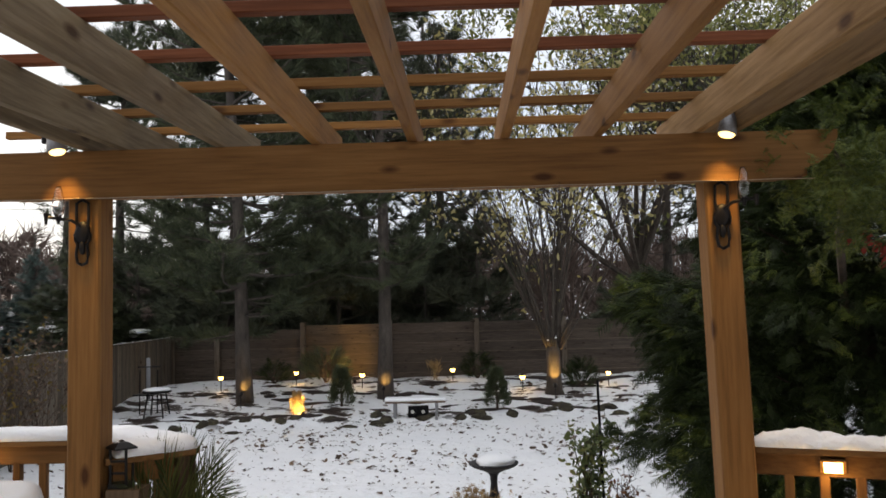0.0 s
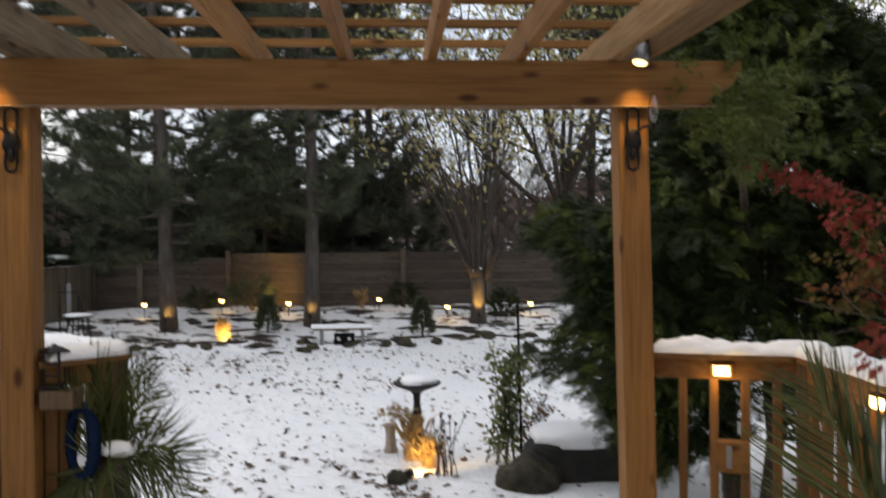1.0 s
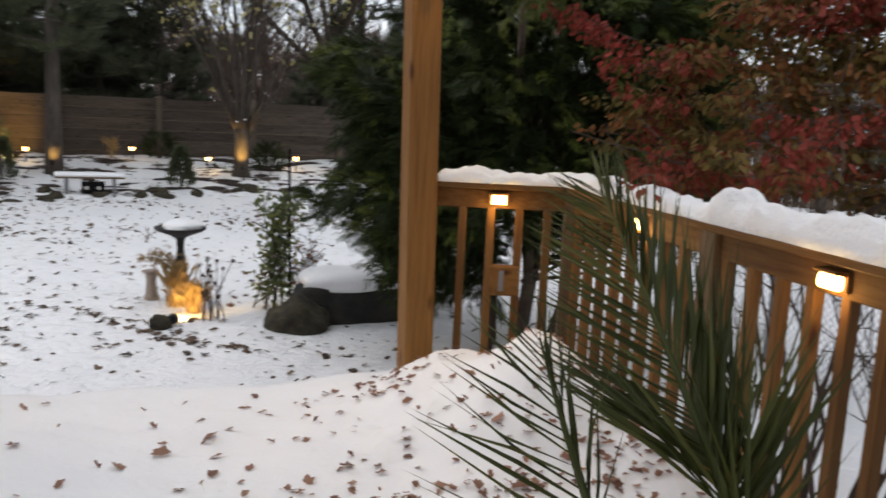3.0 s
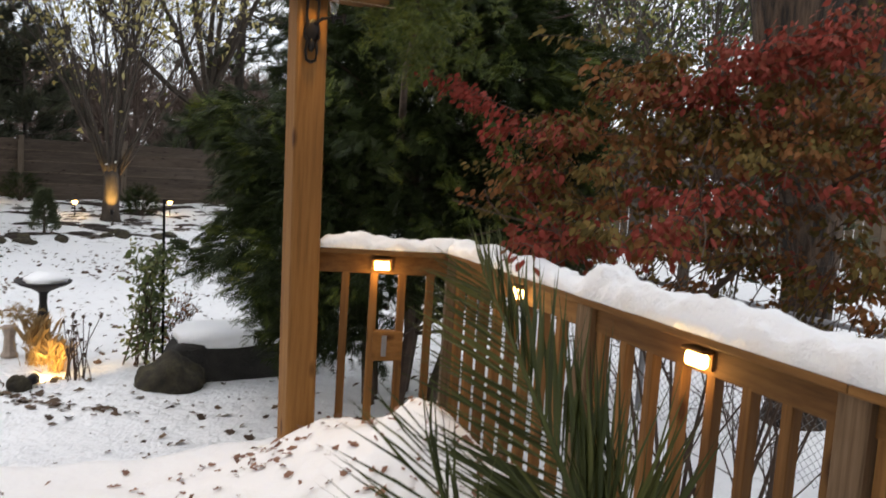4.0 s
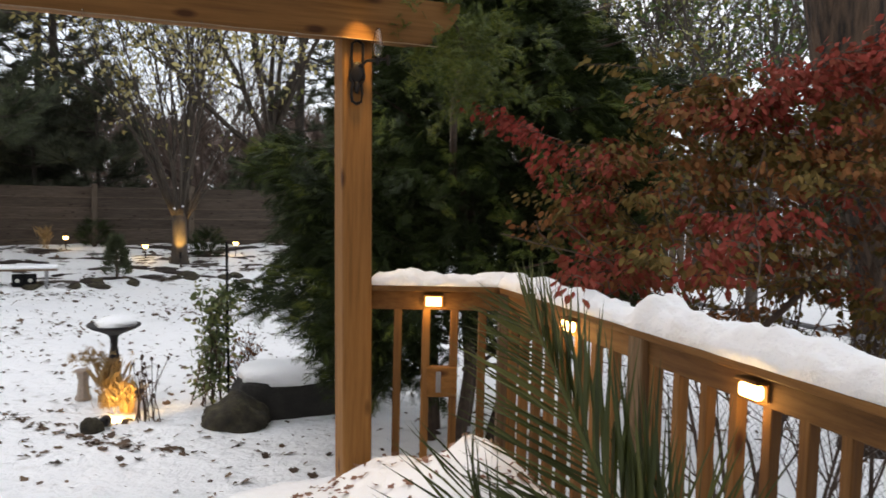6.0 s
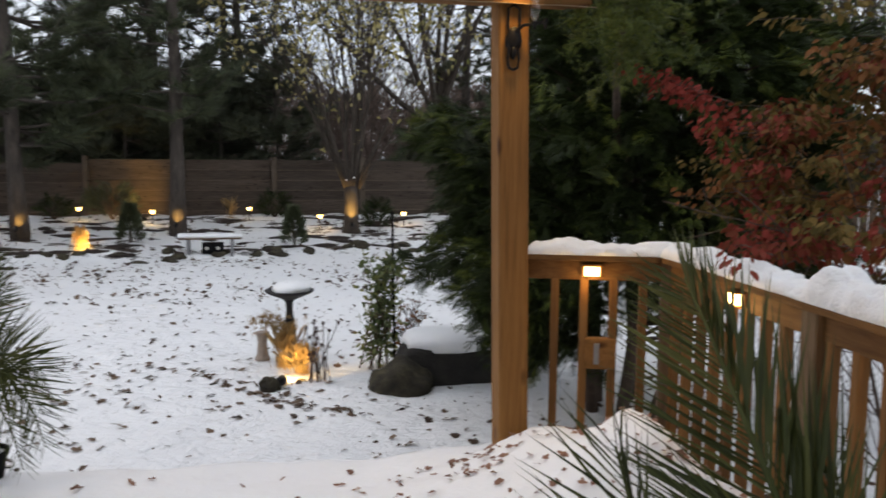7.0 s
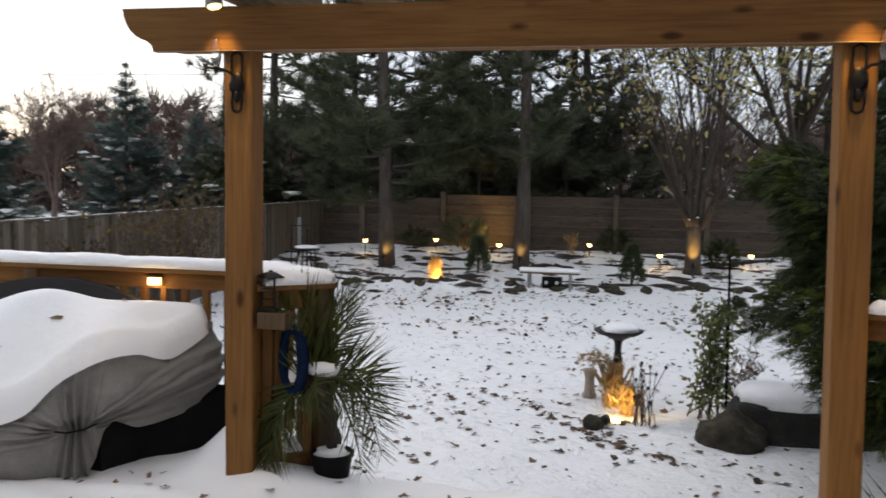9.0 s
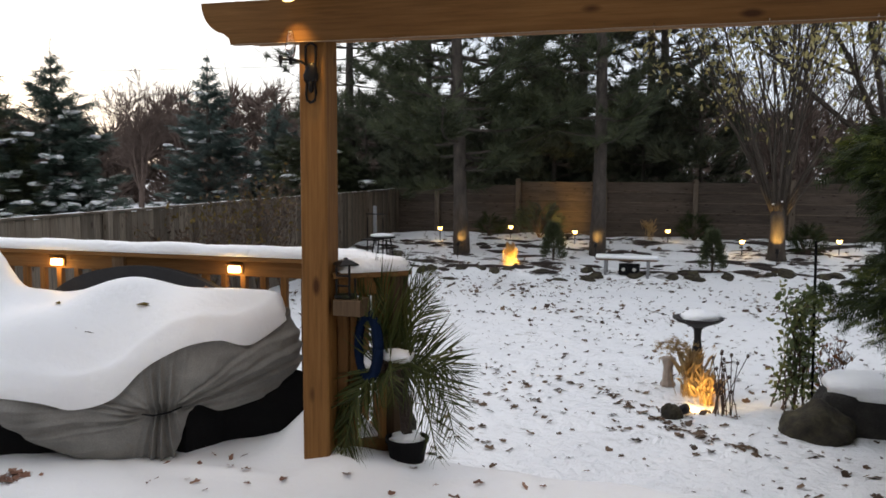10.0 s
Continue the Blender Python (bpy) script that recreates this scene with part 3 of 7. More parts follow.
def rail_run(parent, a, b, post_a=True, post_b=True, bottom=True, first=0.5, over=(0.04, 0.04)):
    """One run of railing: flat cap, rail on edge, bottom rail, balusters, posts."""
    a, b = Vector((*a, 0)), Vector((*b, 0))
    d = (b - a).normalized()
    ax = "x" if abs(d.x) > abs(d.y) else "y"
    out = Vector((d.y, -d.x, 0))
    part("cap", Geo().bar(a - d * over[0] + Vector((0, 0, RAIL_TOP - 0.014)), b + d * over[1] + Vector((0, 0, RAIL_TOP - 0.014)), 0.14, 0.028), RAIL_SHADED[ax], parent)
    part("top_rail", Geo().bar(a + Vector((0, 0, RAIL_TOP - 0.076)), b + Vector((0, 0, RAIL_TOP - 0.076)), 0.038, 0.09), RAIL_SHADED[ax], parent)
    if bottom:
        part("bottom_rail", Geo().bar(a + Vector((0, 0, 0.09)), b + Vector((0, 0, 0.09)), 0.038, 0.09), RAIL_SHADED[ax], parent)
    length = (b - a).length
    count = max(1, int(round(length / 0.136)))
    for i in range(count - (first > 0.6)):
        p = a + d * (length * (i + first) / count)
        w = 0.036 + 0.002 * (i % 2)
        part("baluster", Geo().bar(p + Vector((0, 0, 0.03)), p + Vector((0, 0, RAIL_TOP - 0.11)), w, 0.038, up=d, ch=0.003), RAIL_SHADED["z"], parent)
    for p, yes in ((a, post_a), (b, post_b)):
        if yes:
            part("rail_post", Geo().bar(p + Vector((0, 0, -0.03)), p + Vector((0, 0, RAIL_TOP - 0.028)), 0.09, 0.09, up=d, ch=0.005), GREYED, parent)


def rail_lamp(p, normal):
    """A small solar step lamp screwed to the rail."""
    p, nrm = Vector(p), Vector((*normal, 0)).normalized()
    side = Vector((-nrm.y, nrm.x, 0))
    t = thing("rail_lamp", tuple(p), "small lit solar deck lamp fixed to the railing", "deck lamp", "deck lamps on the railings")
    part("hood", Geo().bar(p + nrm * 0.022 - side * 0.045 + Vector((0, 0, 0.030)), p + nrm * 0.022 + side * 0.045 + Vector((0, 0, 0.030)), 0.05, 0.010), LUMBER["x"], t)
    part("back_plate", Geo().bar(p + nrm * 0.004 - side * 0.048, p + nrm * 0.004 + side * 0.048, 0.008, 0.05), LUMBER["x"], t)
    part("lens", Geo().bar(p + nrm * 0.022 - side * 0.034 + Vector((0, 0, 0.001)), p + nrm * 0.022 + side * 0.034 + Vector((0, 0, 0.001)), 0.03, 0.04, ch=0.008), GLOW, t, "glowing warm lens")
    lamp("rail_lamp_light", "POINT", tuple(p + nrm * 0.055 + Vector((0, 0, -0.035))), 0.5, WARM, size=0.02)


def snow_ridge(pts, width, height, seed, at, rough=1.0):
    """Snow lying along a rail, lumpy and rounded."""
    pts = [Vector(p) for p in pts]
    rows = []
    total = sum((q - p).length for p, q in zip(pts, pts[1:]))
    s, step = 0.0, 0.018
    for p, q in zip(pts, pts[1:]):
        seg = (q - p).length
        d = (q - p) / seg
        m = max(2, int(seg / step))
        for i in range(m + (q is pts[-1])):
            rows.append((p + d * (seg * i / m), d, s + seg * i / m))
        s += seg
    # soften the turns
    dirs = [r[1] for r in rows]
    k, vs, fs = 19, [], []
    for j, (p, d, s) in enumerate(rows):
        lo, hi = max(0, j - 3), min(len(rows), j + 4)
        dd = sum(dirs[lo:hi], Vector()).normalized()
        side = Vector((dd.y, -dd.x, 0))
        h = height(s / total) * (1 + rough * (0.28 * noise.noise(Vector((s * 3.2, seed, 0))) + 0.16 * noise.noise(Vector((s * 7, seed, 3)))))
        end = min(1.0, min(s, total - s) / 0.06 + 0.25)
        for i in range(k):
            a = math.pi * i / (k - 1)
            x = math.cos(a) * width / 2 * (1 + 0.10 * noise.noise(Vector((s * 6, seed + 5, i * 0.2))))
            z = h * end * max(0.0, math.sin(a)) ** 0.55 * (1 + 0.16 * rough * noise.noise(Vector((s * 5.5, i * 0.35, seed))))
            q = p + side * x + Vector((0, 0, z))
            crumb = rough * (0.013 * noise.noise(q * 9 + Vector((seed, 0, 0))) + 0.008 * noise.noise(q * 26)) if 0 < i < k - 1 else 0
            vs.append(q + Vector((0, 0, crumb * end)) + side * (math.cos(a) * crumb * 1.2))
    for j in range(len(rows) - 1):
        fs += [(j * k + i, j * k + i + 1, (j + 1) * k + i + 1, (j + 1) * k + i) for i in range(k - 1)]
        fs.append((j * k + k - 1, j * k, (j + 1) * k, (j + 1) * k + k - 1))
    fs += [tuple(range(k - 1, -1, -1)), tuple((len(rows) - 1) * k + i for i in range(k))]
    return solo("rail_snow", Geo().add(vs, fs), SNOW, at, "thick soft ridge of snow on the railing cap", "snow", smooth=True)


RA, RB, RC, RD, RE = (1.335, 3.895), (1.965, 3.66), (1.873, 2.48), (1.787, 1.365), (1.68, -1.6)
right_rail = thing("railing", (1.85, 2.4, 0), "treated-lumber deck railing with square balusters, snow-capped", "railing")
rail_run(right_rail, RA, RB, post_a=False, bottom=False, first=1.08)
rail_run(right_rail, RB, RC, post_a=False, bottom=False, over=(0.04, -0.001))
rail_run(right_rail, RC, RD, post_a=False, bottom=False, over=(-0.001, -0.001))
rail_run(right_rail, RD, RE, post_a=False, bottom=False, over=(-0.001, 0.04))
gate_block = part("latch_block", Geo().bar((1.60, 3.785, 0.535), (1.735, 3.735, 0.535), 0.05, 0.145), LUMBER["x"], right_rail, "wooden latch block")
part("latch_plate", Geo().bar((1.632, 3.744, 0.537), (1.654, 3.736, 0.537), 0.006, 0.10), STEEL, gate_block)
snow_ridge([(*RA, RAIL_TOP), (*RB, RAIL_TOP), (*RC, RAIL_TOP), (*RD, RAIL_TOP), (*RE, RAIL_TOP)], 0.15,
           lambda u: 0.058 + 0.032 * float(smooth01((u - 0.28) / 0.05)) + 0.022 * math.exp(-((u - 0.328) / 0.016) ** 2), 3.0, (1.32, 3.905, RAIL_TOP), 1.4)
LA, LB, LC, LD = (-6.0, 4.47), (-1.66, 4.47), (-1.16, 4.09), (-1.40, 3.90)
left_rail = thing("railing", (-3.0, 4.47, 0), "treated-lumber deck railing with square balusters, snow-capped", "railing")
for p, q in ((LA, (-4.55, 4.47)), ((-4.55, 4.47), (-3.1, 4.47)), ((-3.1, 4.47), LB)):
    rail_run(left_rail, p, q, post_a=False, over=(-0.001, 0.04 if q == LB else -0.001))
rail_run(left_rail, LB, LC, post_a=False)
rail_run(left_rail, LC, LD, post_a=False, post_b=False)
part("rail_post", Geo().bar((-1.378, 3.94, -0.03), (-1.378, 3.94, 0.79), 0.055, 0.09, up=(0, 1, 0)), RAIL_SHADED["z"], left_rail)
snow_ridge([(*LA, RAIL_TOP), (*LB, RAIL_TOP), (*LC, RAIL_TOP), (*LD, RAIL_TOP)], 0.15, lambda u: 0.062 + 0.006 * smooth01((u - 0.8) / 0.1), 9.0, (-6.0, 4.47, RAIL_TOP), 0.35)
rail_lamp((1.619, 3.764, 0.922), (-0.346, -0.938))
rail_lamp((1.893, 2.974, 0.92), (-1, 0.078))
rail_lamp((1.806, 1.891, 0.92), (-1, 0.078))
rail_lamp((-3.555, 4.450, 0.92), (0, -1))
rail_lamp((-2.292, 4.450, 0.92), (0, -1))

# ---- fences ----
FY = 24.95
back_fence = thing("back_fence", (0, FY, YARD), "dark brown board fence between posts behind the garden bed", "fence", kind="structure")
fx = [-8.6, -7.25] + [-4.69 + 2.56 * k for k in range(0, 9)]
for x in fx:
    p = part("fence_post", Geo().bar((x, FY - 0.05, YARD - 0.05), (x, FY - 0.05, 1.34 - 0.12 * (x < -5)), 0.15, 0.15, up=(0, 1, 0), ch=0.01), FENCE_POST, back_fence)
for x0, x1 in zip(fx, fx[1:]):
    low = 0.12 * (x0 < -5)
    for k in range(7):
        z = YARD + 0.14 + (0.291 - low / 7) * k
        # the bay from x -4.69 is paler: the lamp's wash is put into its colour
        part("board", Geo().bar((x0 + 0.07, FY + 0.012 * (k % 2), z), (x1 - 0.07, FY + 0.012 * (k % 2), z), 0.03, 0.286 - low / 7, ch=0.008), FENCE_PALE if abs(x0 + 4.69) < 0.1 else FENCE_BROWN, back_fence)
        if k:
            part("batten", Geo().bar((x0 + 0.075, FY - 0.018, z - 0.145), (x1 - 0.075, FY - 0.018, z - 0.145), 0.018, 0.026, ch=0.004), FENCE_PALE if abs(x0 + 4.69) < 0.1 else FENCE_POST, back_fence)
left_fence = thing("side_fence", (-7, 10, YARD), "weathered grey vertical board fence with snowy top", "fence", kind="structure")


def fence_x(y):
    return -6.12 - 0.1 * y


board_mesh = mesh_of(Geo().bar((0, 0, YARD - 0.05), (0, 0, 0.945), 0.02, 0.138, up=(0, 1, 0), ch=0.004), (0, 0, 0))
board_mesh.materials.append(FENCE_GREY)
boards = 0
y = -3.0
while y < 24.9:
    ob = new("board", board_mesh)
    ob.parent = left_fence
    ob.location = (fence_x(y) + 7, y - 10, 0.012 * math.sin(boards * 2.7) - YARD)
    ob.rotation_euler = (0.006 * math.sin(boards * 1.9), 0, 0.1 + 0.02 * math.sin(boards * 3.3))
    y += 0.144
    boards += 1
for k in range(12):
    yy = -3 + 2.45 * k
    part("fence_post", Geo().bar((fence_x(yy) + 0.06, yy, YARD - 0.05), (fence_x(yy) + 0.06, yy, 0.975), 0.09, 0.09, up=(0, 1, 0)), FENCE_GREY, left_fence)
part("cap_board", Geo().bar((fence_x(-3), -3, 0.955), (fence_x(24.85), 24.85, 0.975), 0.1, 0.03), FENCE_GREY, left_fence)
g = Geo()
snow_pts = [(fence_x(q), q, 0.968 + 0.0007 * q) for q in np.arange(-2.9, 24.8, 0.2)]
g.tube([(a, b, c + 0.004 * math.sin(b * 9)) for a, b, c in snow_pts], [0.009 + 0.007 * noise.noise(Vector((b * 1.7, 0, 0))) for a, b, c in snow_pts], 7)
solo("fence_snow", g, SNOW, (fence_x(-3), -3, 0.96), "thin line of snow along the fence top", "snow", smooth=True)

# ---- trees ----
TUFT_V, TUFT_F = [], []
for i in range(9):
    a, r = i * 2.4, 0.28 + 0.35 * ((i * 0.618) % 1)
    tip = (0.55 + 0.45 * ((i * 0.37) % 1), r * math.cos(a), r * math.sin(a))
    w = 0.035
    k = len(TUFT_V)
    TUFT_V += [(0.0, -w * math.sin(a), w * math.cos(a)), (0.0, w * math.sin(a), -w * math.cos(a)), tip]
    TUFT_F.append((k, k + 1, k + 2))
# one flat spray with side lobes, for scale-leaved and fir-like foliage
SPRAY_V, SPRAY_F = [(0, -0.03, 0), (0, 0.03, 0), (1.0, 0, -0.12)], [(0, 1, 2)]
for i in range(5):
    for s in (-1, 1):
        u = 0.12 + 0.17 * i
        ln = 0.42 * (1 - 0.55 * abs(u - 0.35))
        k = len(SPRAY_V)
        SPRAY_V += [(u - 0.045, 0, -0.1 * u * u), (u + 0.055, 0, -0.1 * u * u), (u + ln * 0.75, s * ln * 0.8, -0.1 * u * u - 0.1)]
        SPRAY_F.append((k, k + 1, k + 2))
LEAF_V = [(0, 0, 0), (0.35, 0.22, 0.05), (0.35, -0.22, 0.05), (0.72, 0.17, 0.03), (0.72, -0.17, 0.03), (1, 0, -0.06), (0.5, 0, -0.02)]
LEAF_F = [(0, 6, 1), (0, 2, 6), (1, 6, 3), (2, 4, 6), (3, 6, 5), (4, 5, 6)]


def bough(start, az, length, lift, droop, r):
    """Points along a branch that rises, sags and lifts at its tip."""
    pts = []
    for i in range(6):
        u = i / 5
        out = length * u
        z = lift * out - droop * length * math.sin(math.pi * u) * 0.5 + 0.12 * length * u * u
        pts.append((start[0] + math.cos(az + 0.15 * math.sin(3 * u + az)) * out, start[1] + math.sin(az + 0.15 * math.sin(3 * u + az)) * out, start[2] + z))
    return pts, [max(0.008, r * (1 - 0.85 * i / 5)) for i in range(6)]


def pine(name, at, height, spread, bare, r0, seed, label, needle=None, tuft=0.3, per=1.0, lean=(0, 0), whorl=0.5, group=""):
    """A pine: bare lower trunk with stubs, boughs in whorls, needles in tufts."""
    rnd = np.random.default_rng(seed)
    t = thing(name, at, label, "tree", group)
    trunk = []
    for i in range(10):
        u = i / 9
        trunk.append((at[0] + lean[0] * u * height + 0.05 * math.sin(2.2 * u * 3 + seed), at[1] + lean[1] * u * height + 0.1 * math.cos(2 * u * 3 + seed), at[2] - 0.05 + u * height))
    g = Geo().tube(trunk, [r0 * (1.25 if i == 0 else 1) * (1 - 0.85 * i / 9) + 0.015 for i in range(10)], 10)
    part("trunk", g, BARK_PINE, t, smooth=True)
    limbs = Geo()
    ps, ds = [], []
    z = bare * height
    while z < height * 0.98:
        u = z / height
        c = (z / height - bare) / (1 - bare)
        prof = min(1.0, 0.45 + 1.6 * c) * (1 - c) ** 0.62 + 0.1
        fi = u * 9
        i0 = min(8, int(fi))
        base_p = np.array(trunk[i0]) * (1 - (fi - i0)) + np.array(trunk[i0 + 1]) * (fi - i0)
        for b in range(rnd.integers(3, 6)):
            az = rnd.uniform(0, 2 * math.pi)
            ln = spread * prof * rnd.uniform(0.55, 1.15)
            pts, rad = bough(base_p, az, ln, rnd.uniform(-0.12, 0.22) + 0.25 * c, rnd.uniform(0.05, 0.25), 0.009 + 0.012 * ln)
            limbs.tube(pts, rad, 5)
            pa = np.array(pts)
            m = int(max(2, ln * 5.5 * per * (1 - 0.62 * float(smooth01((z - 3.0) / 2.5)) * (1 - float(smooth01((z - 7.0) / 2.0)))) * (1 + 0.7 * float(smooth01((z - 7.0) / 2.0)))))
            for s in range(m):
                v = rnd.uniform(0.25, 1.0)
                fj = v * 5
                j = min(4, int(fj))
                q = pa[j] * (1 - fj + j) + pa[j + 1] * (fj - j)
                dirn = pa[j + 1] - pa[j]
                dirn /= np.linalg.norm(dirn)
                side = np.cross(dirn, (0, 0, 1)) * rnd.choice([-1, 1])
                sd = dirn * 0.6 + side * rnd.uniform(0.3, 1.0) + np.array((0, 0, rnd.uniform(-0.05, 0.35)))
                sl = rnd.uniform(0.25, 0.85) * (1.1 - 0.5 * v) * min(1.3, 0.5 + ln * 0.25)
                k = int(3 + sl * 4)
                for w in range(k):
                    e = q + sd * sl * (w + 1) / k
                    ps.append(e)
                    ds.append(sd + rnd.normal(0, 0.35, 3) + np.array((0, 0, 0.25)))
        z += whorl * rnd.uniform(0.6, 1.3)
    part("branchwork", limbs, BARK_PINE, t, kind="stuff")
    ps, ds = np.array(ps), np.array(ds)
    part("crown", cloud(TUFT_V, TUFT_F, ps, frames(ds, rnd.uniform(0, 6.28, len(ps))), rnd.uniform(0.75, 1.25, len(ps)) * tuft), needle or NEEDLE, t, kind="")
    return t


def grow(g, p, d, length, r, depth, rnd, tips, up=0.12, fork=3, bend=0.12, sides=5, low=0.006):
    """A bare branch with its twigs, tapered, into one tube mesh."""
    pts, rad, d = [Vector(p)], [r], Vector(d).normalized()
    n = 5 if depth > 1 else 3
    for i in range(n):
        d = (d + Vector(rnd.normal(0, bend, 3)) + Vector((0, 0, up * 0.5))).normalized()
        pts.append(pts[-1] + d * (length / n))
        rad.append(max(low, r * (1 - 0.72 * (i + 1) / n)))
        tips.append((np.array(pts[-1]), np.array(d)))
    g.tube(pts, rad, sides if depth > 1 else 3)
    if depth > 0:
        for k in range(fork + (depth > 1)):
            u = rnd.uniform(0.25, 1.0)
            j = min(n - 1, int(u * n))
            q = pts[j].lerp(pts[j + 1], u * n - j if u * n - j <= 1 else 1)
            side = Vector(rnd.normal(0, 1, 3))
            side = (side - d * side.dot(d)).normalized()
            dd = (d * 0.85 + side * rnd.uniform(0.35, 0.8) + Vector((0, 0, up))).normalized()
            grow(g, q, dd, length * rnd.uniform(0.42, 0.68) * (1.15 - 0.4 * u), max(low, rad[j] * 0.55), depth - 1, rnd, tips, up, fork, bend, sides, low)


def leaves_at(tips, rnd, count, spread, size, drop=-0.3):
    pick = rnd.integers(0, len(tips), count)
    p = np.array([tips[i][0] for i in pick]) + rnd.normal(0, spread, (count, 3))
    d = rnd.normal(0, 1, (count, 3)) + np.array((0, 0, drop))
    return cloud(LEAF_V, LEAF_F, p, frames(d, rnd.uniform(0, 6.28, count)), rnd.uniform(0.6, 1.3, count) * size)


def gz1(x, y):
    return float(ground_z(x, y))


# pines that stand in the bed, lit from below
pine("pine_tree", (-5.09, 20.05, gz1(-5.09, 20.05)), 13, 3.9, 0.13, 0.165, 11, "tall pine with a bare lower trunk in the garden bed", lean=(-0.055, 0.01), per=2.0, tuft=0.34)
pine("pine_tree", (-1.82, 20.4, gz1(-1.82, 20.4)), 14, 3.0, 0.21, 0.16, 12, "tall pine with a bare lower trunk in the garden bed", lean=(-0.012, 0.01), per=1.5, tuft=0.34)
# pines beyond the fence
for i, (x, yy, h, s, b, per) in enumerate(((-7.4, 27.2, 14, 3.6, 0.16, 1.0), (-3.2, 27.6, 14.5, 3.8, 0.14, 1.5), (-0.6, 28.2, 11.5, 3.0, 0.14, 0.7), (-11.2, 27.5, 12.5, 2.8, 0.3, 0.8), (-14.6, 30.5, 8.2, 1.9, 0.62, 0.8), (6.9, 28.0, 12, 3.0, 0.3, 0.55), (-5.5, 31.5, 13, 3.6, 0.12, 1.6), (-1.2, 31.0, 13, 3.2, 0.12, 0.8), (-9.4, 31.0, 10, 3.2, 0.2, 0.8), (10.5, 30, 12, 3.2, 0.2, 0.8))):
    pine("pine_tree", (x, yy, gz1(x, yy)), h, s, b, 0.19, 30 + i, "dark pine standing beyond the back fence", NEEDLE_DARK, 0.40, per * 1.25, group="pines beyond the fence")

# low dark evergreens that fill the gaps above the fence
for i, x in enumerate(np.arange(-10.5, 14, 1.35)):
    if 0.5 < x < 9.5 and i % 2:
        continue
    pine("yew_tree", (float(x) + 0.3 * math.sin(i * 5), 27.0 + 0.8 * math.sin(i * 2.3), YARD + 0.35), 4.5 + 0.9 * math.sin(i * 1.7) - 2.6 * (x > 1.6), 1.9, 0.12, 0.07, 60 + i, "dense dark evergreen behind the back fence", NEEDLE_DARK, 0.42, 1.5, whorl=0.33, group="evergreens behind the fence")


def many_stemmed(at):
    """The fan-shaped tree with a short trunk and many upright limbs."""
    rnd = np.random.default_rng(5)
    t = thing("maple_tree", at, "fan-shaped leaf-shedding tree with many upright limbs, trunk lit from below", "tree")
    x, y, z = at
    g = Geo().tube([(x, y, z - 0.08), (x, y, z + 0.12), (x + 0.01, y, z + 0.6), (x, y, z + 1.0), (x, y, z + 1.28)], [0.27, 0.20, 0.175, 0.17, 0.10], 14)
    part("trunk", g, BARK_GREY, t, smooth=True)
    tips = []
    for k in range(24):
        g = Geo()
        az = k * 2.4
        tilt = 0.08 + 0.58 * ((k * 0.618) % 1)
        d = (math.sin(tilt) * math.cos(az), math.sin(tilt) * math.sin(az), math.cos(tilt))
        p0 = (x + d[0] * 0.16, y + d[1] * 0.16, z + 0.78 + 0.3 * ((k * 0.31) % 1))
        grow(g, p0, d, rnd.uniform(4.6, 6.6), rnd.uniform(0.024, 0.050), 3, rnd, tips, up=0.09, fork=3, bend=0.06, sides=6, low=0.0045)
        part("limb", g, BARK_GREY, t, smooth=True)
    part("foliage", leaves_at([q for q in tips if q[0][2] > 1.6], rnd, 3000, 0.16, 0.17), YELLOW_LEAF, t, "sparse yellowed leaves")
    for sx, sz in ((-0.13, 1.30), (0.06, 1.36)):
        part("snow_clot", Geo().blob((x + sx, y - 0.2, z + sz), (0.024, 0.024, 0.018), 0.5, 2.5, sx), SNOW, t, "clot of snow in the crotch", smooth=True)


many_stemmed((2.25, 20.95, gz1(2.25, 20.95)))


def open_tree(name, at, height, seed, label, bark, leaf=None, leaf_n=0, leaf_size=0.12, stems=1, spread=0.35, r=0.16, depth=3, fork=4, low=0.008):
    rnd = np.random.default_rng(seed)
    t = thing(name, at, label, "tree")
    g, tips = Geo(), []
    x, y, z = at
    part("trunk", Geo().tube([(x, y, z - 0.05), (x, y, z + height * 0.12), (x + 0.05, y, z + height * 0.28)], [r * 1.2, r, r * 0.85], 9), bark, t)
    for k in range(7 + stems):
        az = k * 2.4 + seed
        tilt = 0.1 + spread * ((k * 0.618) % 1) * 2
        d = (math.sin(tilt) * math.cos(az), math.sin(tilt) * math.sin(az), math.cos(tilt))
        grow(g, (x + 0.04, y, z + height * (0.2 + 0.08 * ((k * 0.37) % 1))), d, height * rnd.uniform(0.42, 0.62), r * 0.5, depth, rnd, tips, up=0.08, fork=fork, bend=0.09, low=low)
    part("branchwork", g, bark, t, kind="stuff")
    if leaf:
        part("foliage", leaves_at(tips, rnd, leaf_n, 0.16, leaf_size), leaf, t)
    return t


open_tree("bare_tree", (-24.3, 33.5, YARD), 5.9, 3, "bare brown leafless tree beyond the side fence", TWIG_HAZY, r=0.13, spread=0.22, low=0.008, fork=6)
open_tree("bare_tree", (-19.0, 38.0, YARD), 5.9, 4, "bare brown leafless tree beyond the side fence", TWIG_HAZY, r=0.13, spread=0.4, low=0.008, fork=6)
open_tree("bare_tree", (-15.5, 36.0, YARD), 5.8, 8, "bare brown leafless tree beyond the side fence", TWIG_HAZY, r=0.13, spread=0.45, low=0.008, fork=6)
open_tree("bare_tree", (-30.0, 44.0, YARD), 7.0, 9, "bare brown leafless tree beyond the side fence", TWIG_HAZY, r=0.15, spread=0.5, low=0.009, fork=6)
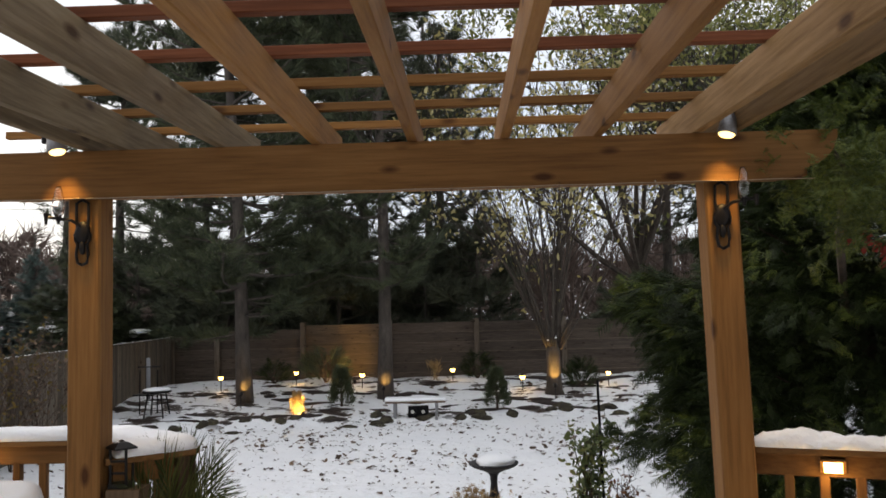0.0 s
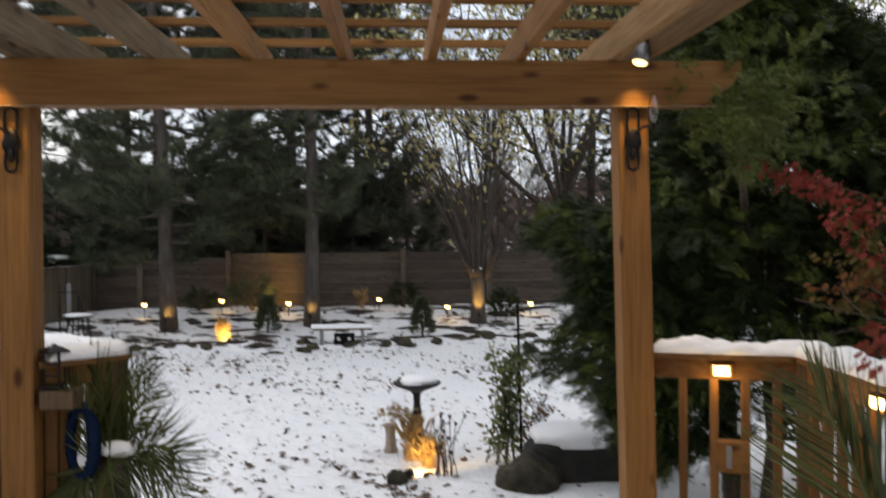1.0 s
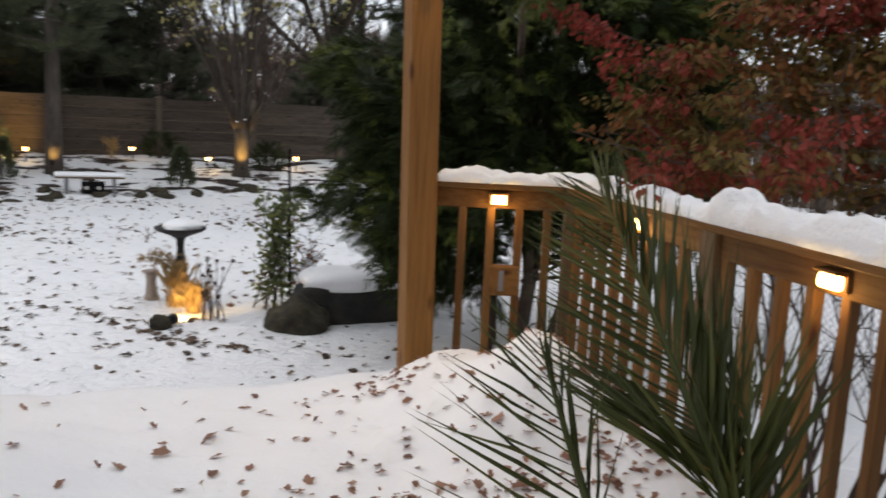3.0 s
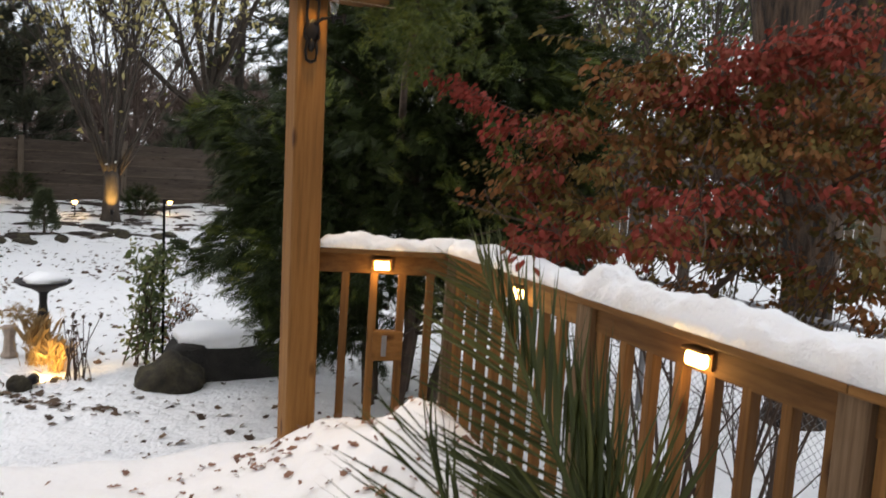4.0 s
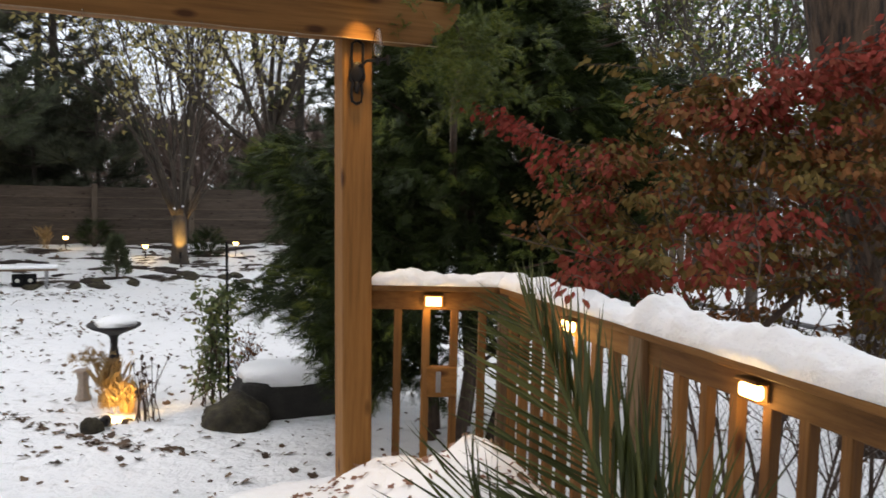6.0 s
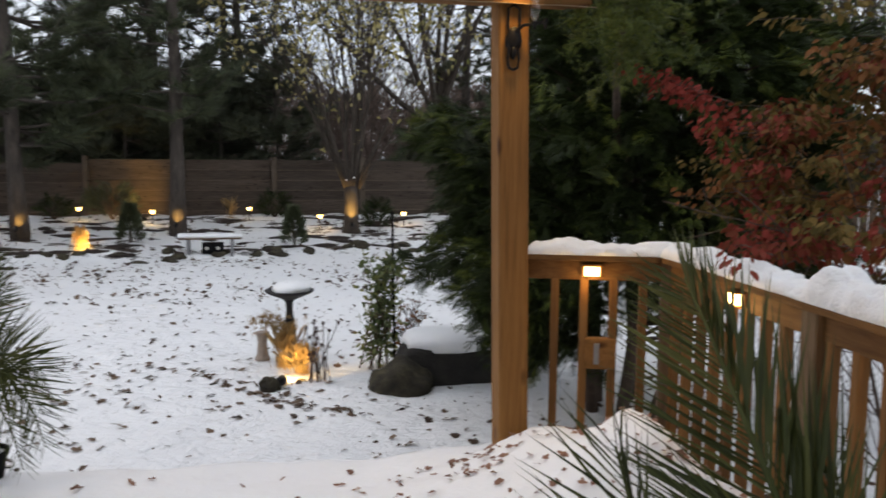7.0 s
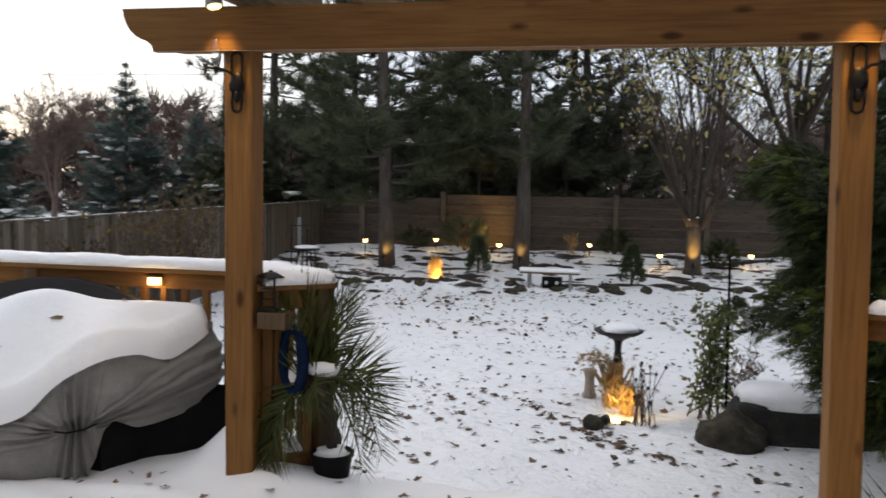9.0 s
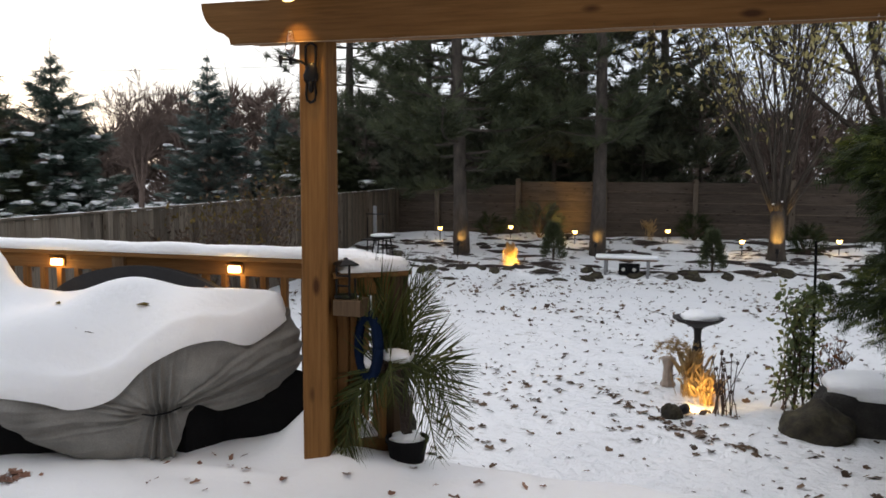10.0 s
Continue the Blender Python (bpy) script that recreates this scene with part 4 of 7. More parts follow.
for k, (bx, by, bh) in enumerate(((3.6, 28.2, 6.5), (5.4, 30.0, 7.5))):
    open_tree("bare_tree", (bx, by, YARD), bh, 70 + k, "bare brown leafless tree behind the back fence", TWIG_HAZY, r=0.11, spread=0.5, low=0.007)
open_tree("leafy_tree", (5.6, 26.8, YARD), 14.5, 21, "tall tree with thin yellow-green autumn leaves behind the fence", BARK_GREY, PALE_LEAF, 9000, 0.19, r=0.2, spread=0.5)
open_tree("leafy_tree", (10.5, 24.5, YARD), 13.5, 22, "tall tree with thin yellow-green autumn leaves behind the fence", BARK_GREY, PALE_LEAF, 8000, 0.19, r=0.18, spread=0.5)
open_tree("leafy_tree", (15.0, 17.5, YARD), 10, 23, "tall slender tree with thin green leaves in the next garden", BARK_GREY, GREEN_LEAF, 3000, 0.15, r=0.16, spread=0.35)
open_tree("leafy_tree", (20.0, 14.0, YARD), 9, 24, "tall slender tree with thin green leaves in the next garden", BARK_GREY, GREEN_LEAF, 3000, 0.15, r=0.16, spread=0.4)


open_tree("leafy_tree", (9.7, 10.1, YARD), 7.5, 25, "young tree with thin green leaves in the next garden", BARK_GREY, GREEN_LEAF, 3400, 0.11, r=0.09, spread=0.4)
open_tree("leafy_tree", (8.4, 12.2, YARD), 6.5, 26, "young tree with pale yellow-green leaves in the next garden", BARK_GREY, PALE_LEAF, 3200, 0.10, r=0.08, spread=0.4)
pine("yew_tree", (11.6, 9.6, YARD), 4.9, 1.1, 0.1, 0.07, 88, "dense dark evergreen in the next garden", NEEDLE, 0.3, 1.6, whorl=0.33)


def spruce(at, height, spread, seed, label, snow=0.5, needle=None):
    """A blue spruce: tiers of drooping boughs with flat sprays, some snow-laden."""
    rnd = np.random.default_rng(seed)
    t = thing("spruce_tree", at, label, "tree")
    x, y, z = at
    part("trunk", Geo().tube([(x, y, z - 0.05), (x, y, z + height)], [0.16, 0.015], 8), BARK_PINE, t)
    ps, ds, sz, limbs, sn = [], [], [], Geo(), Geo()
    h = 0.25
    while h < height * 0.985:
        c = h / height
        for b in range(rnd.integers(9, 13)):
            az = rnd.uniform(0, 6.28)
            ln = (spread * (1 - c) ** 1.05 + 0.06) * rnd.uniform(0.62, 1.15)
            pts, rad = bough((x, y, z + h + rnd.normal(0, 0.02)), az, ln, 0.42 - 0.62 * (1 - c), 0.26 * (1 - c), 0.02)
            limbs.tube(pts, rad, 4)
            pa = np.array(pts)
            for s in range(int(8 + ln * 30)):
                v = rnd.uniform(0.15, 1.0)
                j = min(4, int(v * 5))
                q = pa[j] * (1 - v * 5 + j) + pa[j + 1] * (v * 5 - j)
                dirn = pa[j + 1] - pa[j]
                side = np.cross(dirn, (0, 0, 1)) * rnd.uniform(-1.2, 1.2)
                sz.append(0.40 * (0.22 + 0.78 * min(1.0, ln / 1.1)))
                ps.append(q + rnd.normal(0, 0.03, 3))
                ds.append(dirn + side + np.array((0, 0, rnd.uniform(-0.16, 0.04))))
            if rnd.random() < snow * 1.3 * (1 - c) ** 2.2 and ln > 0.5:
                for w in range(rnd.integers(2, 5)):
                    v = rnd.uniform(0.45, 1.0)
                    j = min(4, int(v * 5))
                    q = pa[j] * (1 - v * 5 + j) + pa[j + 1] * (v * 5 - j) + np.append(rnd.normal(0, 0.1, 2), 0)
                    sn.blob((q[0], q[1], q[2] + 0.06), (rnd.uniform(0.12, 0.34), rnd.uniform(0.12, 0.30), rnd.uniform(0.04, 0.09)), 0.55, 2.6, seed + b + 3 * w, 2)
        h += height * 0.052 * rnd.uniform(0.85, 1.15)
    for q in range(14):
        ps.append(np.array((x, y, z + height * 0.97 + 0.04 * q)))
        ds.append(np.array((rnd.normal(0, 0.4), rnd.normal(0, 0.4), 1.2)))
        sz.append(0.10)
    part("branchwork", limbs, BARK_PINE, t, kind="stuff")
    ps, ds = np.array(ps), np.array(ds)
    part("crown", cloud(SPRAY_V, SPRAY_F, ps, frames(ds, rnd.normal(0, 0.4, len(ps))), rnd.uniform(0.7, 1.3, len(ps)) * np.array(sz)), needle or SPRUCE, t)
    if sn.v:
        part("bough_snow", sn, SNOW, t, "patches of snow on the boughs", smooth=True, kind="stuff")


spruce((-19.04, 22.0, YARD), 6.0, 2.9, 41, "large dark spruce with snow on its boughs", 0.95, SPRUCE_GREEN)
spruce((-18.8, 30.5, YARD), 6.95, 2.6, 42, "blue-grey spruce dusted with snow", 0.3)
spruce((-20.4, 20.6, YARD), 6.0, 2.4, 43, "large dark spruce with snow on its boughs", 0.5, NEEDLE)
spruce((-16.2, 31.5, YARD), 5.2, 2.1, 44, "blue-grey spruce dusted with snow", 0.2)
spruce((-12.6, 27.0, YARD), 5.8, 2.0, 45, "green spruce beyond the side fence", 0.1, NEEDLE)
spruce((-11.0, 25.6, YARD), 4.2, 1.6, 46, "green spruce beyond the side fence", 0.1, NEEDLE)


def cedar(at, height, label, stems=6):
    """The big arborvitae beside the deck: hanging fans of scaly spray on a lumpy column."""
    rnd = np.random.default_rng(77)
    t = thing("cedar_tree", at, label, "tree")
    x, y, z = at
    for k in range(stems):
        a = k * 1.05
        part("stem", Geo().tube([(x + 0.3 * math.cos(a), y + 0.3 * math.sin(a), z - 0.05), (x + 0.45 * math.cos(a) + 0.1, y + 0.45 * math.sin(a), z + 0.7), (x + 0.5 * math.cos(a), y + 0.5 * math.sin(a), z + 2.0), (x + 0.2 * math.cos(a), y + 0.2 * math.sin(a), z + height * 0.6)], [0.06, 0.05, 0.04, 0.012], 7), TWIG, t)
    g = Geo()
    for k in range(60):
        a, h = rnd.uniform(0, 6.28), rnd.uniform(0.5, height * 0.9)
        ln = rnd.uniform(0.8, 1.5)
        g.tube([(x + 0.2 * math.cos(a), y + 0.2 * math.sin(a), z + h), (x + ln * 0.6 * math.cos(a), y + ln * 0.6 * math.sin(a), z + h + 0.1), (x + ln * math.cos(a + 0.1), y + ln * math.sin(a + 0.1), z + h + 0.25)], [0.022, 0.014, 0.006], 5)
    part("branchwork", g, TWIG, t, kind="stuff")
    dark_p, dark_d, tip_p, tip_d = [], [], [], []
    for k in range(4000):
        h = rnd.random() * (height - 0.6) + 0.6
        c = h / height
        R = 1.8 * (0.30 + 2.33 * c) if c < 0.3 else 1.8 * (1.0 - 0.85 * ((c - 0.3) / 0.7) ** 5)
        R = max(0.15, R)
        a = rnd.uniform(0, 6.28)
        lump = noise.noise(Vector((2.6 * math.cos(a), 2.6 * math.sin(a), h * 1.7))) + 0.6 * noise.noise(Vector((6 * math.cos(a), 6 * math.sin(a), h * 4 + 9)))
        out = np.array((math.cos(a), math.sin(a), 0.0))
        # the skirt hangs low on the garden side and is bare towards the deck
        if h < 1.2 + 0.25 * lump and math.cos(a - 2.9) < 0.55:
            continue
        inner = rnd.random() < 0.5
        R *= 0.86 + 0.27 * lump
        centre = np.array((x, y, z + h)) + out * R * (rnd.uniform(0.2, 0.85) if inner else rnd.uniform(0.9, 1.02))
        # a lower shoulder on the garden side
        if centre[0] < x - 0.9 and centre[2] > 1.7 + 0.35 * lump:
            continue
        turn = rnd.uniform(-0.9, 0.9)
        axis = np.array((math.cos(a + turn), math.sin(a + turn), rnd.uniform(-0.25, 0.45)))
        side = np.cross(axis, (0, 0, 1.0)) * rnd.uniform(0.1, 1.0) + np.array((0, 0, rnd.uniform(0.2, 0.9)))
        side /= np.linalg.norm(side)
        span = rnd.uniform(0.16, 0.34) * (1.5 if inner else 1.0)
        # outer lobes turn bright, inner sprays stay dark: light and shade by colour
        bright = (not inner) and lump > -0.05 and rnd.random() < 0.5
        for q in range(rnd.integers(16, 27)):
            u, w = rnd.random(), rnd.uniform(-1, 1)
            spot = centre + axis * span * (u - 0.3) + side * span * 0.45 * w * (1.1 - u) - np.array((0, 0, 0.25 * span * u * u)) + rnd.normal(0, 0.012, 3)
            way = axis * (0.6 + 0.5 * u) + side * w * 0.75 + np.array((0, 0, -0.45 * u)) + rnd.normal(0, 0.14, 3)
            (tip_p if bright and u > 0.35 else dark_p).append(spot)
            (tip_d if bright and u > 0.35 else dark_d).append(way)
    # one bough reaches over to the pergola's corner; its brighter green stands in for lamplight
    limb = [Vector((x - 0.5, y - 0.8, z + 2.3)), Vector((x - 1.0, y - 1.9, z + 2.75)), Vector((1.9, 4.1, 2.18)), Vector((1.66, 3.76, 2.28))]
    part("limb", Geo().tube(limb, [0.03, 0.022, 0.014, 0.006], 6), TWIG, t)
    near_p, near_d = [], []
    for k in range(130):
        u = rnd.uniform(0.5, 1.0) * 3
        j = min(2, int(u))
        c = np.array(limb[j].lerp(limb[j + 1], u - j)) + rnd.normal(0, 1, 3) * np.array((0.15, 0.12, 0.13)) + np.array((0.06, 0.0, -0.06))
        way = np.array((rnd.uniform(-0.9, 0.3), rnd.uniform(-0.8, 0.3), rnd.uniform(-0.6, 0.4)))
        for q in range(16):
            near_p.append(c + way * 0.11 * rnd.random() + rnd.normal(0, 0.022, 3))
            near_d.append(way + rnd.normal(0, 0.3, 3))
    for ps, ds, mat, size in ((dark_p, dark_d, CEDAR, 0.125), (tip_p, tip_d, CEDAR_LIT, 0.10), (near_p, near_d, CEDAR_LIT, 0.06)):
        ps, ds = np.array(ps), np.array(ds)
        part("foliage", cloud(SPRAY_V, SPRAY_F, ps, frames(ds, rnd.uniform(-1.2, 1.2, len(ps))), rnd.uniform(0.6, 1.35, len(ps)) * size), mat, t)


cedar((3.25, 6.9, YARD), 4.2, "big dense green cedar beside the deck")


def red_bush(at):
    """The tall shrub in red autumn leaf that leans over the railing: flat sprays of hanging leaves."""
    rnd = np.random.default_rng(99)
    t = thing("burning_bush", at, "tall shrub with red and olive autumn leaves leaning over the railing", "shrub")
    x, y, z = at
    tips = []
    along, away = np.array((0.77, -0.64, 0)), np.array((0.64, 0.77, 0))
    for k in range(15):
        u, w = rnd.uniform(-0.45, 1), rnd.uniform(-1, 1)
        top = np.array(at) + along * u * 1.4 + away * w * 0.7 + np.array((0, 0, rnd.uniform(1.7, 2.6)))
        p0 = Vector((x + along[0] * u * 0.5 + 0.1 * w, y + along[1] * u * 0.5, z - 0.03))
        d = Vector(top) - p0
        g = Geo()
        grow(g, p0, (d.x * 0.55, d.y * 0.55, d.z), d.length * 0.72, 0.017, 2, rnd, tips, up=-0.02, fork=3, bend=0.10, sides=5, low=0.003)
        part("stem", g, TWIG, t)
    g = Geo().tube([(x - 0.20, y + 0.02, z + 1.45), (x - 0.03, y - 0.12, z + 1.68), (x + 0.36, y - 0.38, z + 2.20), (x + 0.62, y - 0.56, z + 2.38)], [0.018, 0.017, 0.013, 0.006], 6)
    part("stem", g, TWIG, t)
    # lobes of the crown: place along, away, height; half sizes; number of sprays; share of red
    body = ((-0.60, 0.0, 1.45, 0.46, 0.45, 0.34, 135, 0.10), (0.10, 0.05, 1.50, 0.55, 0.45, 0.36, 130, 0.05), (0.80, 0.05, 1.58, 0.50, 0.45, 0.32, 95, 0.08), (1.55, 0.0, 1.62, 0.65, 0.5, 0.28, 80, 0.16), (-0.35, 0.1, 1.90, 0.30, 0.3, 0.18, 64, 0.10), (0.20, 0.15, 1.78, 0.45, 0.3, 0.20, 85, 0.10), (0.78, 0.1, 1.86, 0.40, 0.3, 0.22, 70, 0.10),
            (-0.15, -0.1, 1.88, 0.20, 0.2, 0.10, 34, 0.85), (0.15, -0.1, 2.02, 0.20, 0.2, 0.10, 36, 0.95), (0.43, -0.1, 2.12, 0.18, 0.2, 0.10, 36, 1.0), (0.62, -0.1, 2.24, 0.10, 0.1, 0.06, 12, 1.0))
    sprigs = ((-0.05, -0.38, 1.34, 0.18, 0.14, 0.07, 16, 0.95), (0.30, -0.32, 1.42, 0.14, 0.14, 0.06, 8, 0.9), (0.88, -0.25, 1.66, 0.25, 0.2, 0.11, 30, 0.8), (-0.92, -0.1, 1.62, 0.18, 0.2, 0.09, 26, 0.5), (-1.15, -0.15, 1.74, 0.22, 0.12, 0.06, 16, 0.9), (-0.66, -0.5, 1.10, 0.24, 0.2, 0.12, 54, 0.55), (-0.42, -0.9, 1.18, 0.20, 0.2, 0.10, 22, 0.55), (-0.82, -1.16, 1.10, 0.06, 0.03, 0.03, 3, 1.0),
              (-0.64, 0.1, 2.12, 0.12, 0.2, 0.10, 5, 0.5), (-0.98, 0.1, 1.35, 0.18, 0.3, 0.2, 36, 0.3), (1.2, 0.0, 0.85, 0.6, 0.45, 0.25, 34, 0.05), (0.3, 0.2, 0.85, 0.5, 0.45, 0.25, 44, 0.05), (0.7, -0.2, 1.10, 0.3, 0.3, 0.12, 26, 0.1), (0.05, 0.1, 1.06, 0.4, 0.35, 0.14, 50, 0.15), (0.75, 0.1, 0.85, 0.35, 0.3, 0.22, 36, 0.05))
    kinds = {"red": ([], []), "rust": ([], []), "olive": ([], [])}
    twigs = Geo()
    for lu, lw, lz, ru, rw, rz, count, share in body + sprigs:
        for k in range(int(count * 0.72)):
            v = rnd.normal(0, 1, 3)
            v = v / np.linalg.norm(v) * rnd.uniform(0.35, 1.0) ** 0.6
            c = np.array((x, y, 0)) + along * (lu + ru * v[0]) + away * (lw + rw * v[1]) + np.array((0, 0, lz + rz * v[2] - 0.1 * v[0] * (lu < -1)))
            tone = rnd.random()
            kind = "red" if tone < share else ("rust" if tone < share + (1 - share) * 0.45 else "olive")
            yaw = rnd.uniform(0, 6.28)
            flow = np.array((math.cos(yaw), math.sin(yaw), rnd.uniform(-0.15, 0.3)))
            if lu < -1:
                flow = -along + np.array((0, 0, 0.35))
            flow /= np.linalg.norm(flow)
            side = np.cross(flow, (0, 0, 1.0))
            ln = rnd.uniform(0.16, 0.34)
            if k % 3 == 0:
                twigs.tube([c - flow * 0.12, c + flow * ln * 0.5, c + flow * ln + np.array((0, 0, -0.02))], [0.003, 0.0025, 0.0015], 3)
            ps, ds = kinds[kind]
            for q in range(int(11 + ln * 44)):
                uu, sg = rnd.random(), rnd.choice([-1, 1])
                ps.append(c + flow * ln * uu + side * sg * rnd.uniform(0, 0.07) + np.array((0, 0, rnd.normal(-0.01, 0.022))))
                ds.append(flow * rnd.uniform(0.1, 0.7) + side * sg * rnd.uniform(0.1, 0.7) + np.array((0, 0, -rnd.uniform(0.2, 0.9))))
    part("twig", twigs, TWIG, t, kind="stuff")
    for kind, mat, size in (("red", RED_LEAF, 0.047), ("rust", RUST_LEAF, 0.047), ("olive", OLIVE_LEAF, 0.047)):
        ps, ds = (np.array(q) for q in kinds[kind])
        keep = ~((ps[:, 0] < 2.0) & (ps[:, 2] < 1.06))
        ps, ds = ps[keep], ds[keep]
        part("foliage", cloud(LEAF_V, LEAF_F, ps, frames(ds, rnd.normal(0, 0.7, len(ps))), rnd.uniform(0.65, 1.3, (len(ps), 1)) * size * np.array((0.95, 1.25, 1.0))), mat, t, kind + " autumn leaves")


red_bush((3.3, 3.35, YARD))

big = thing("shade_tree", (6.5, 5.25, YARD), "old shade tree with a thick furrowed forked trunk", "tree")
g = Geo().tube([(6.5, 5.25, YARD - 0.05), (6.5, 5.25, YARD + 0.2), (6.5, 5.25, 0.5), (6.42, 5.25, 1.4), (6.25, 5.3, 2.3), (6.05, 5.4, 3.3), (5.9, 5.5, 4.6), (5.7, 5.6, 8.0)], [0.32, 0.25, 0.225, 0.29, 0.42, 0.38, 0.33, 0.22], 20)
g.tube([(6.52, 5.25, 1.2), (6.68, 5.15, 2.2), (6.86, 5.0, 3.4), (7.2, 4.8, 6.5)], [0.3, 0.31, 0.27, 0.18], 14)
part("trunk", g, BARK_BIG, big, smooth=True)
rnd = np.random.default_rng(131)
part("dead_limb", Geo().tube([(6.62, 4.86, 3.0), (6.58, 4.78, 2.7), (6.5, 4.74, 2.42), (6.45, 4.7, 2.2)], [0.05, 0.045, 0.03, 0.012], 7), BARK_GREY, big, "pale peeling dead limb")
vine = [(np.array((6.40 + rnd.normal(0, 0.08), 4.84, z0)), None) for z0 in np.linspace(2.2, 3.4, 20)]
part("vine", leaves_at(vine, rnd, 90, 0.06, 0.075), OLIVE_LEAF, big, "climbing vine with yellowed leaves")

# far woods that close the horizon, their haze given by the pale twig colour
rnd = np.random.default_rng(140)
n = 15000
a = rnd.uniform(-1.35, 1.75, n)
far = rnd.uniform(48, 62, n)
px_, py_ = far * np.sin(a), far * np.cos(a)
crest = 4.3 + 0.9 * np.sin(a * 9) + 0.8 * np.sin(a * 23 + 1) + 0.5 * np.sin(a * 61)
pz_ = YARD + rnd.random(n) ** 0.8 * (crest - YARD)
solo("far_woods", cloud(TUFT_V, TUFT_F, np.stack([px_, py_, pz_], 1), frames(rnd.normal(0, 1, (n, 3)) + np.array((0, 0, 0.8)), rnd.uniform(0, 6, n)), rnd.uniform(1.0, 2.2, n)), TWIG_HAZY, (0, 50, YARD), "hazy brown woods along the horizon", "woods", kind="stuff")

from mathutils.bvhtree import BVHTree

# ---- on the deck: covered seat, palms, lantern ----
def covered_seat():
    """Garden furniture under a grey cloth cover, deep in snow."""
    t = thing("patio_furniture", (-3.2, 3.9, 0.0), "patio furniture under a sagging grey cloth cover", "furniture")
    # outline: x, y, hem height, shoulder height
    rim = [(-1.93, 4.36, 0.31, 0.72), (-2.02, 4.12, 0.24, 0.575), (-2.13, 3.97, 0.22, 0.615), (-2.22, 3.85, 0.26, 0.61), (-2.30, 3.78, 0.0, 0.57), (-2.42, 3.72, 0.02, 0.485), (-2.55, 3.65, 0.015, 0.345), (-2.72, 3.56, 0.045, 0.30), (-2.86, 3.47, 0.12, 0.35),
           (-3.1, 3.34, 0.27, 0.395), (-3.6, 3.16, 0.22, 0.42), (-4.4, 3.05, 0.15, 0.45), (-5.2, 3.1, 0.1, 0.45), (-5.5, 3.7, 0.1, 0.6), (-5.4, 4.3, 0.1, 0.62), (-4.4, 4.34, 0.2, 0.62), (-3.2, 4.34, 0.3, 0.62), (-2.4, 4.34, 0.35, 0.66)]
    n, dense = len(rim), 40
    loop = []
    for i in range(n):
        p0, p1, p2, p3 = (np.array(rim[(i + k) % n]) for k in (-1, 0, 1, 2))
        for s in range(dense):
            u = s / dense
            loop.append(0.5 * ((2 * p1) + (p2 - p0) * u + (2 * p0 - 5 * p1 + 4 * p2 - p3) * u * u + (3 * p1 - p0 - 3 * p2 + p3) * u ** 3))
    loop = np.array(loop)
    m = len(loop)
    tan = np.roll(loop[:, :2], -1, 0) - np.roll(loop[:, :2], 1, 0)
    tan /= np.linalg.norm(tan, axis=1, keepdims=True)
    outw = np.stack([-tan[:, 1], tan[:, 0]], 1)
    centre = np.array((-3.5, 3.85))
    outw *= np.sign(((loop[:, :2] - centre) * outw).sum(1))[:, None]
    arc = np.cumsum(np.linalg.norm(np.roll(loop[:, :2], -1, 0) - loop[:, :2], axis=1))
    tie = float(arc[np.argmin(np.hypot(loop[:, 0] + 2.33, loop[:, 1] - 3.76))])
    d = arc - tie
    # left of the cord, rise, bow, depth, width of each crease
    CREASES = ((0, 0.24, 0.0, 0.030, 0.03), (0, 0.42, -0.10, 0.026, 0.035), (0, 0.05, 0.06, 0.018, 0.04), (0, 0.75, -0.4, 0.018, 0.04), (1, 0.22, -0.05, 0.030, 0.03), (1, 0.08, 0.02, 0.026, 0.028), (1, -0.06, 0.05, 0.024, 0.03), (1, -0.26, 0.2, 0.026, 0.035), (1, 0.55, -0.3, 0.022, 0.05))
    g = Geo()
    rows = 64
    vs = []
    for r in range(rows):
        u = r / (rows - 1)
        hem = np.maximum(loop[:, 2], 0.012)
        z = hem + (loop[:, 3] - hem) * u
        sag = 0.05 * math.sin(math.pi * min(1, u * 1.1)) + 0.02
        loose = 1 - 0.75 * u ** 3
        wave = np.array([noise.noise(Vector((q * 2.2 + z0 * 2, z0 * 3 - q, 1.0))) for q, z0 in zip(arc, z)])
        fine = np.array([noise.noise(Vector((q * 9 + z0 * 8, z0 * 15 - q * 5, 4.0))) for q, z0 in zip(arc, z)])
        # pleats that fan out above and below the cord
        fan = 0.026 + 0.11 * np.abs(z - 0.25)
        pleat = 0.030 * (1 - 2 * np.abs(np.sin(math.pi * d / fan + 0.6 * wave))) * np.exp(-(d / (0.055 + 0.16 * np.abs(z - 0.25))) ** 2) * loose
        pinch = -0.06 * np.exp(-(d / 0.09) ** 2 - ((z - 0.25) / 0.05) ** 2) + 0.04 * np.exp(-(d / 0.12) ** 2) * smooth01((0.2 - z) / 0.15)
        # long creases that run from the cord out to both sides
        swag = np.zeros(m)
        reach = np.abs(d)
        for left, rise, bow, amp, wide in CREASES:
            on = smooth01(reach / 0.10) * np.exp(-reach / 1.1) * ((d > 0) if left else (d < 0))
            off = (z - (0.25 + rise * reach + bow * reach * reach) - 0.02 * wave) / (0.55 * wide * (0.30 + 0.8 * reach))
            swag += 1.15 * amp * on * (np.exp(-off * off) - 0.6 * np.exp(-(off - 1.3) ** 2))
        crease = np.array([1 - 2.4 * abs(noise.noise(Vector((q * 5 + z0 * 3, z0 * 7 - q * 3, 8.0)))) for q, z0 in zip(arc, z)])
        swag = (swag + 0.016 * crease) * loose
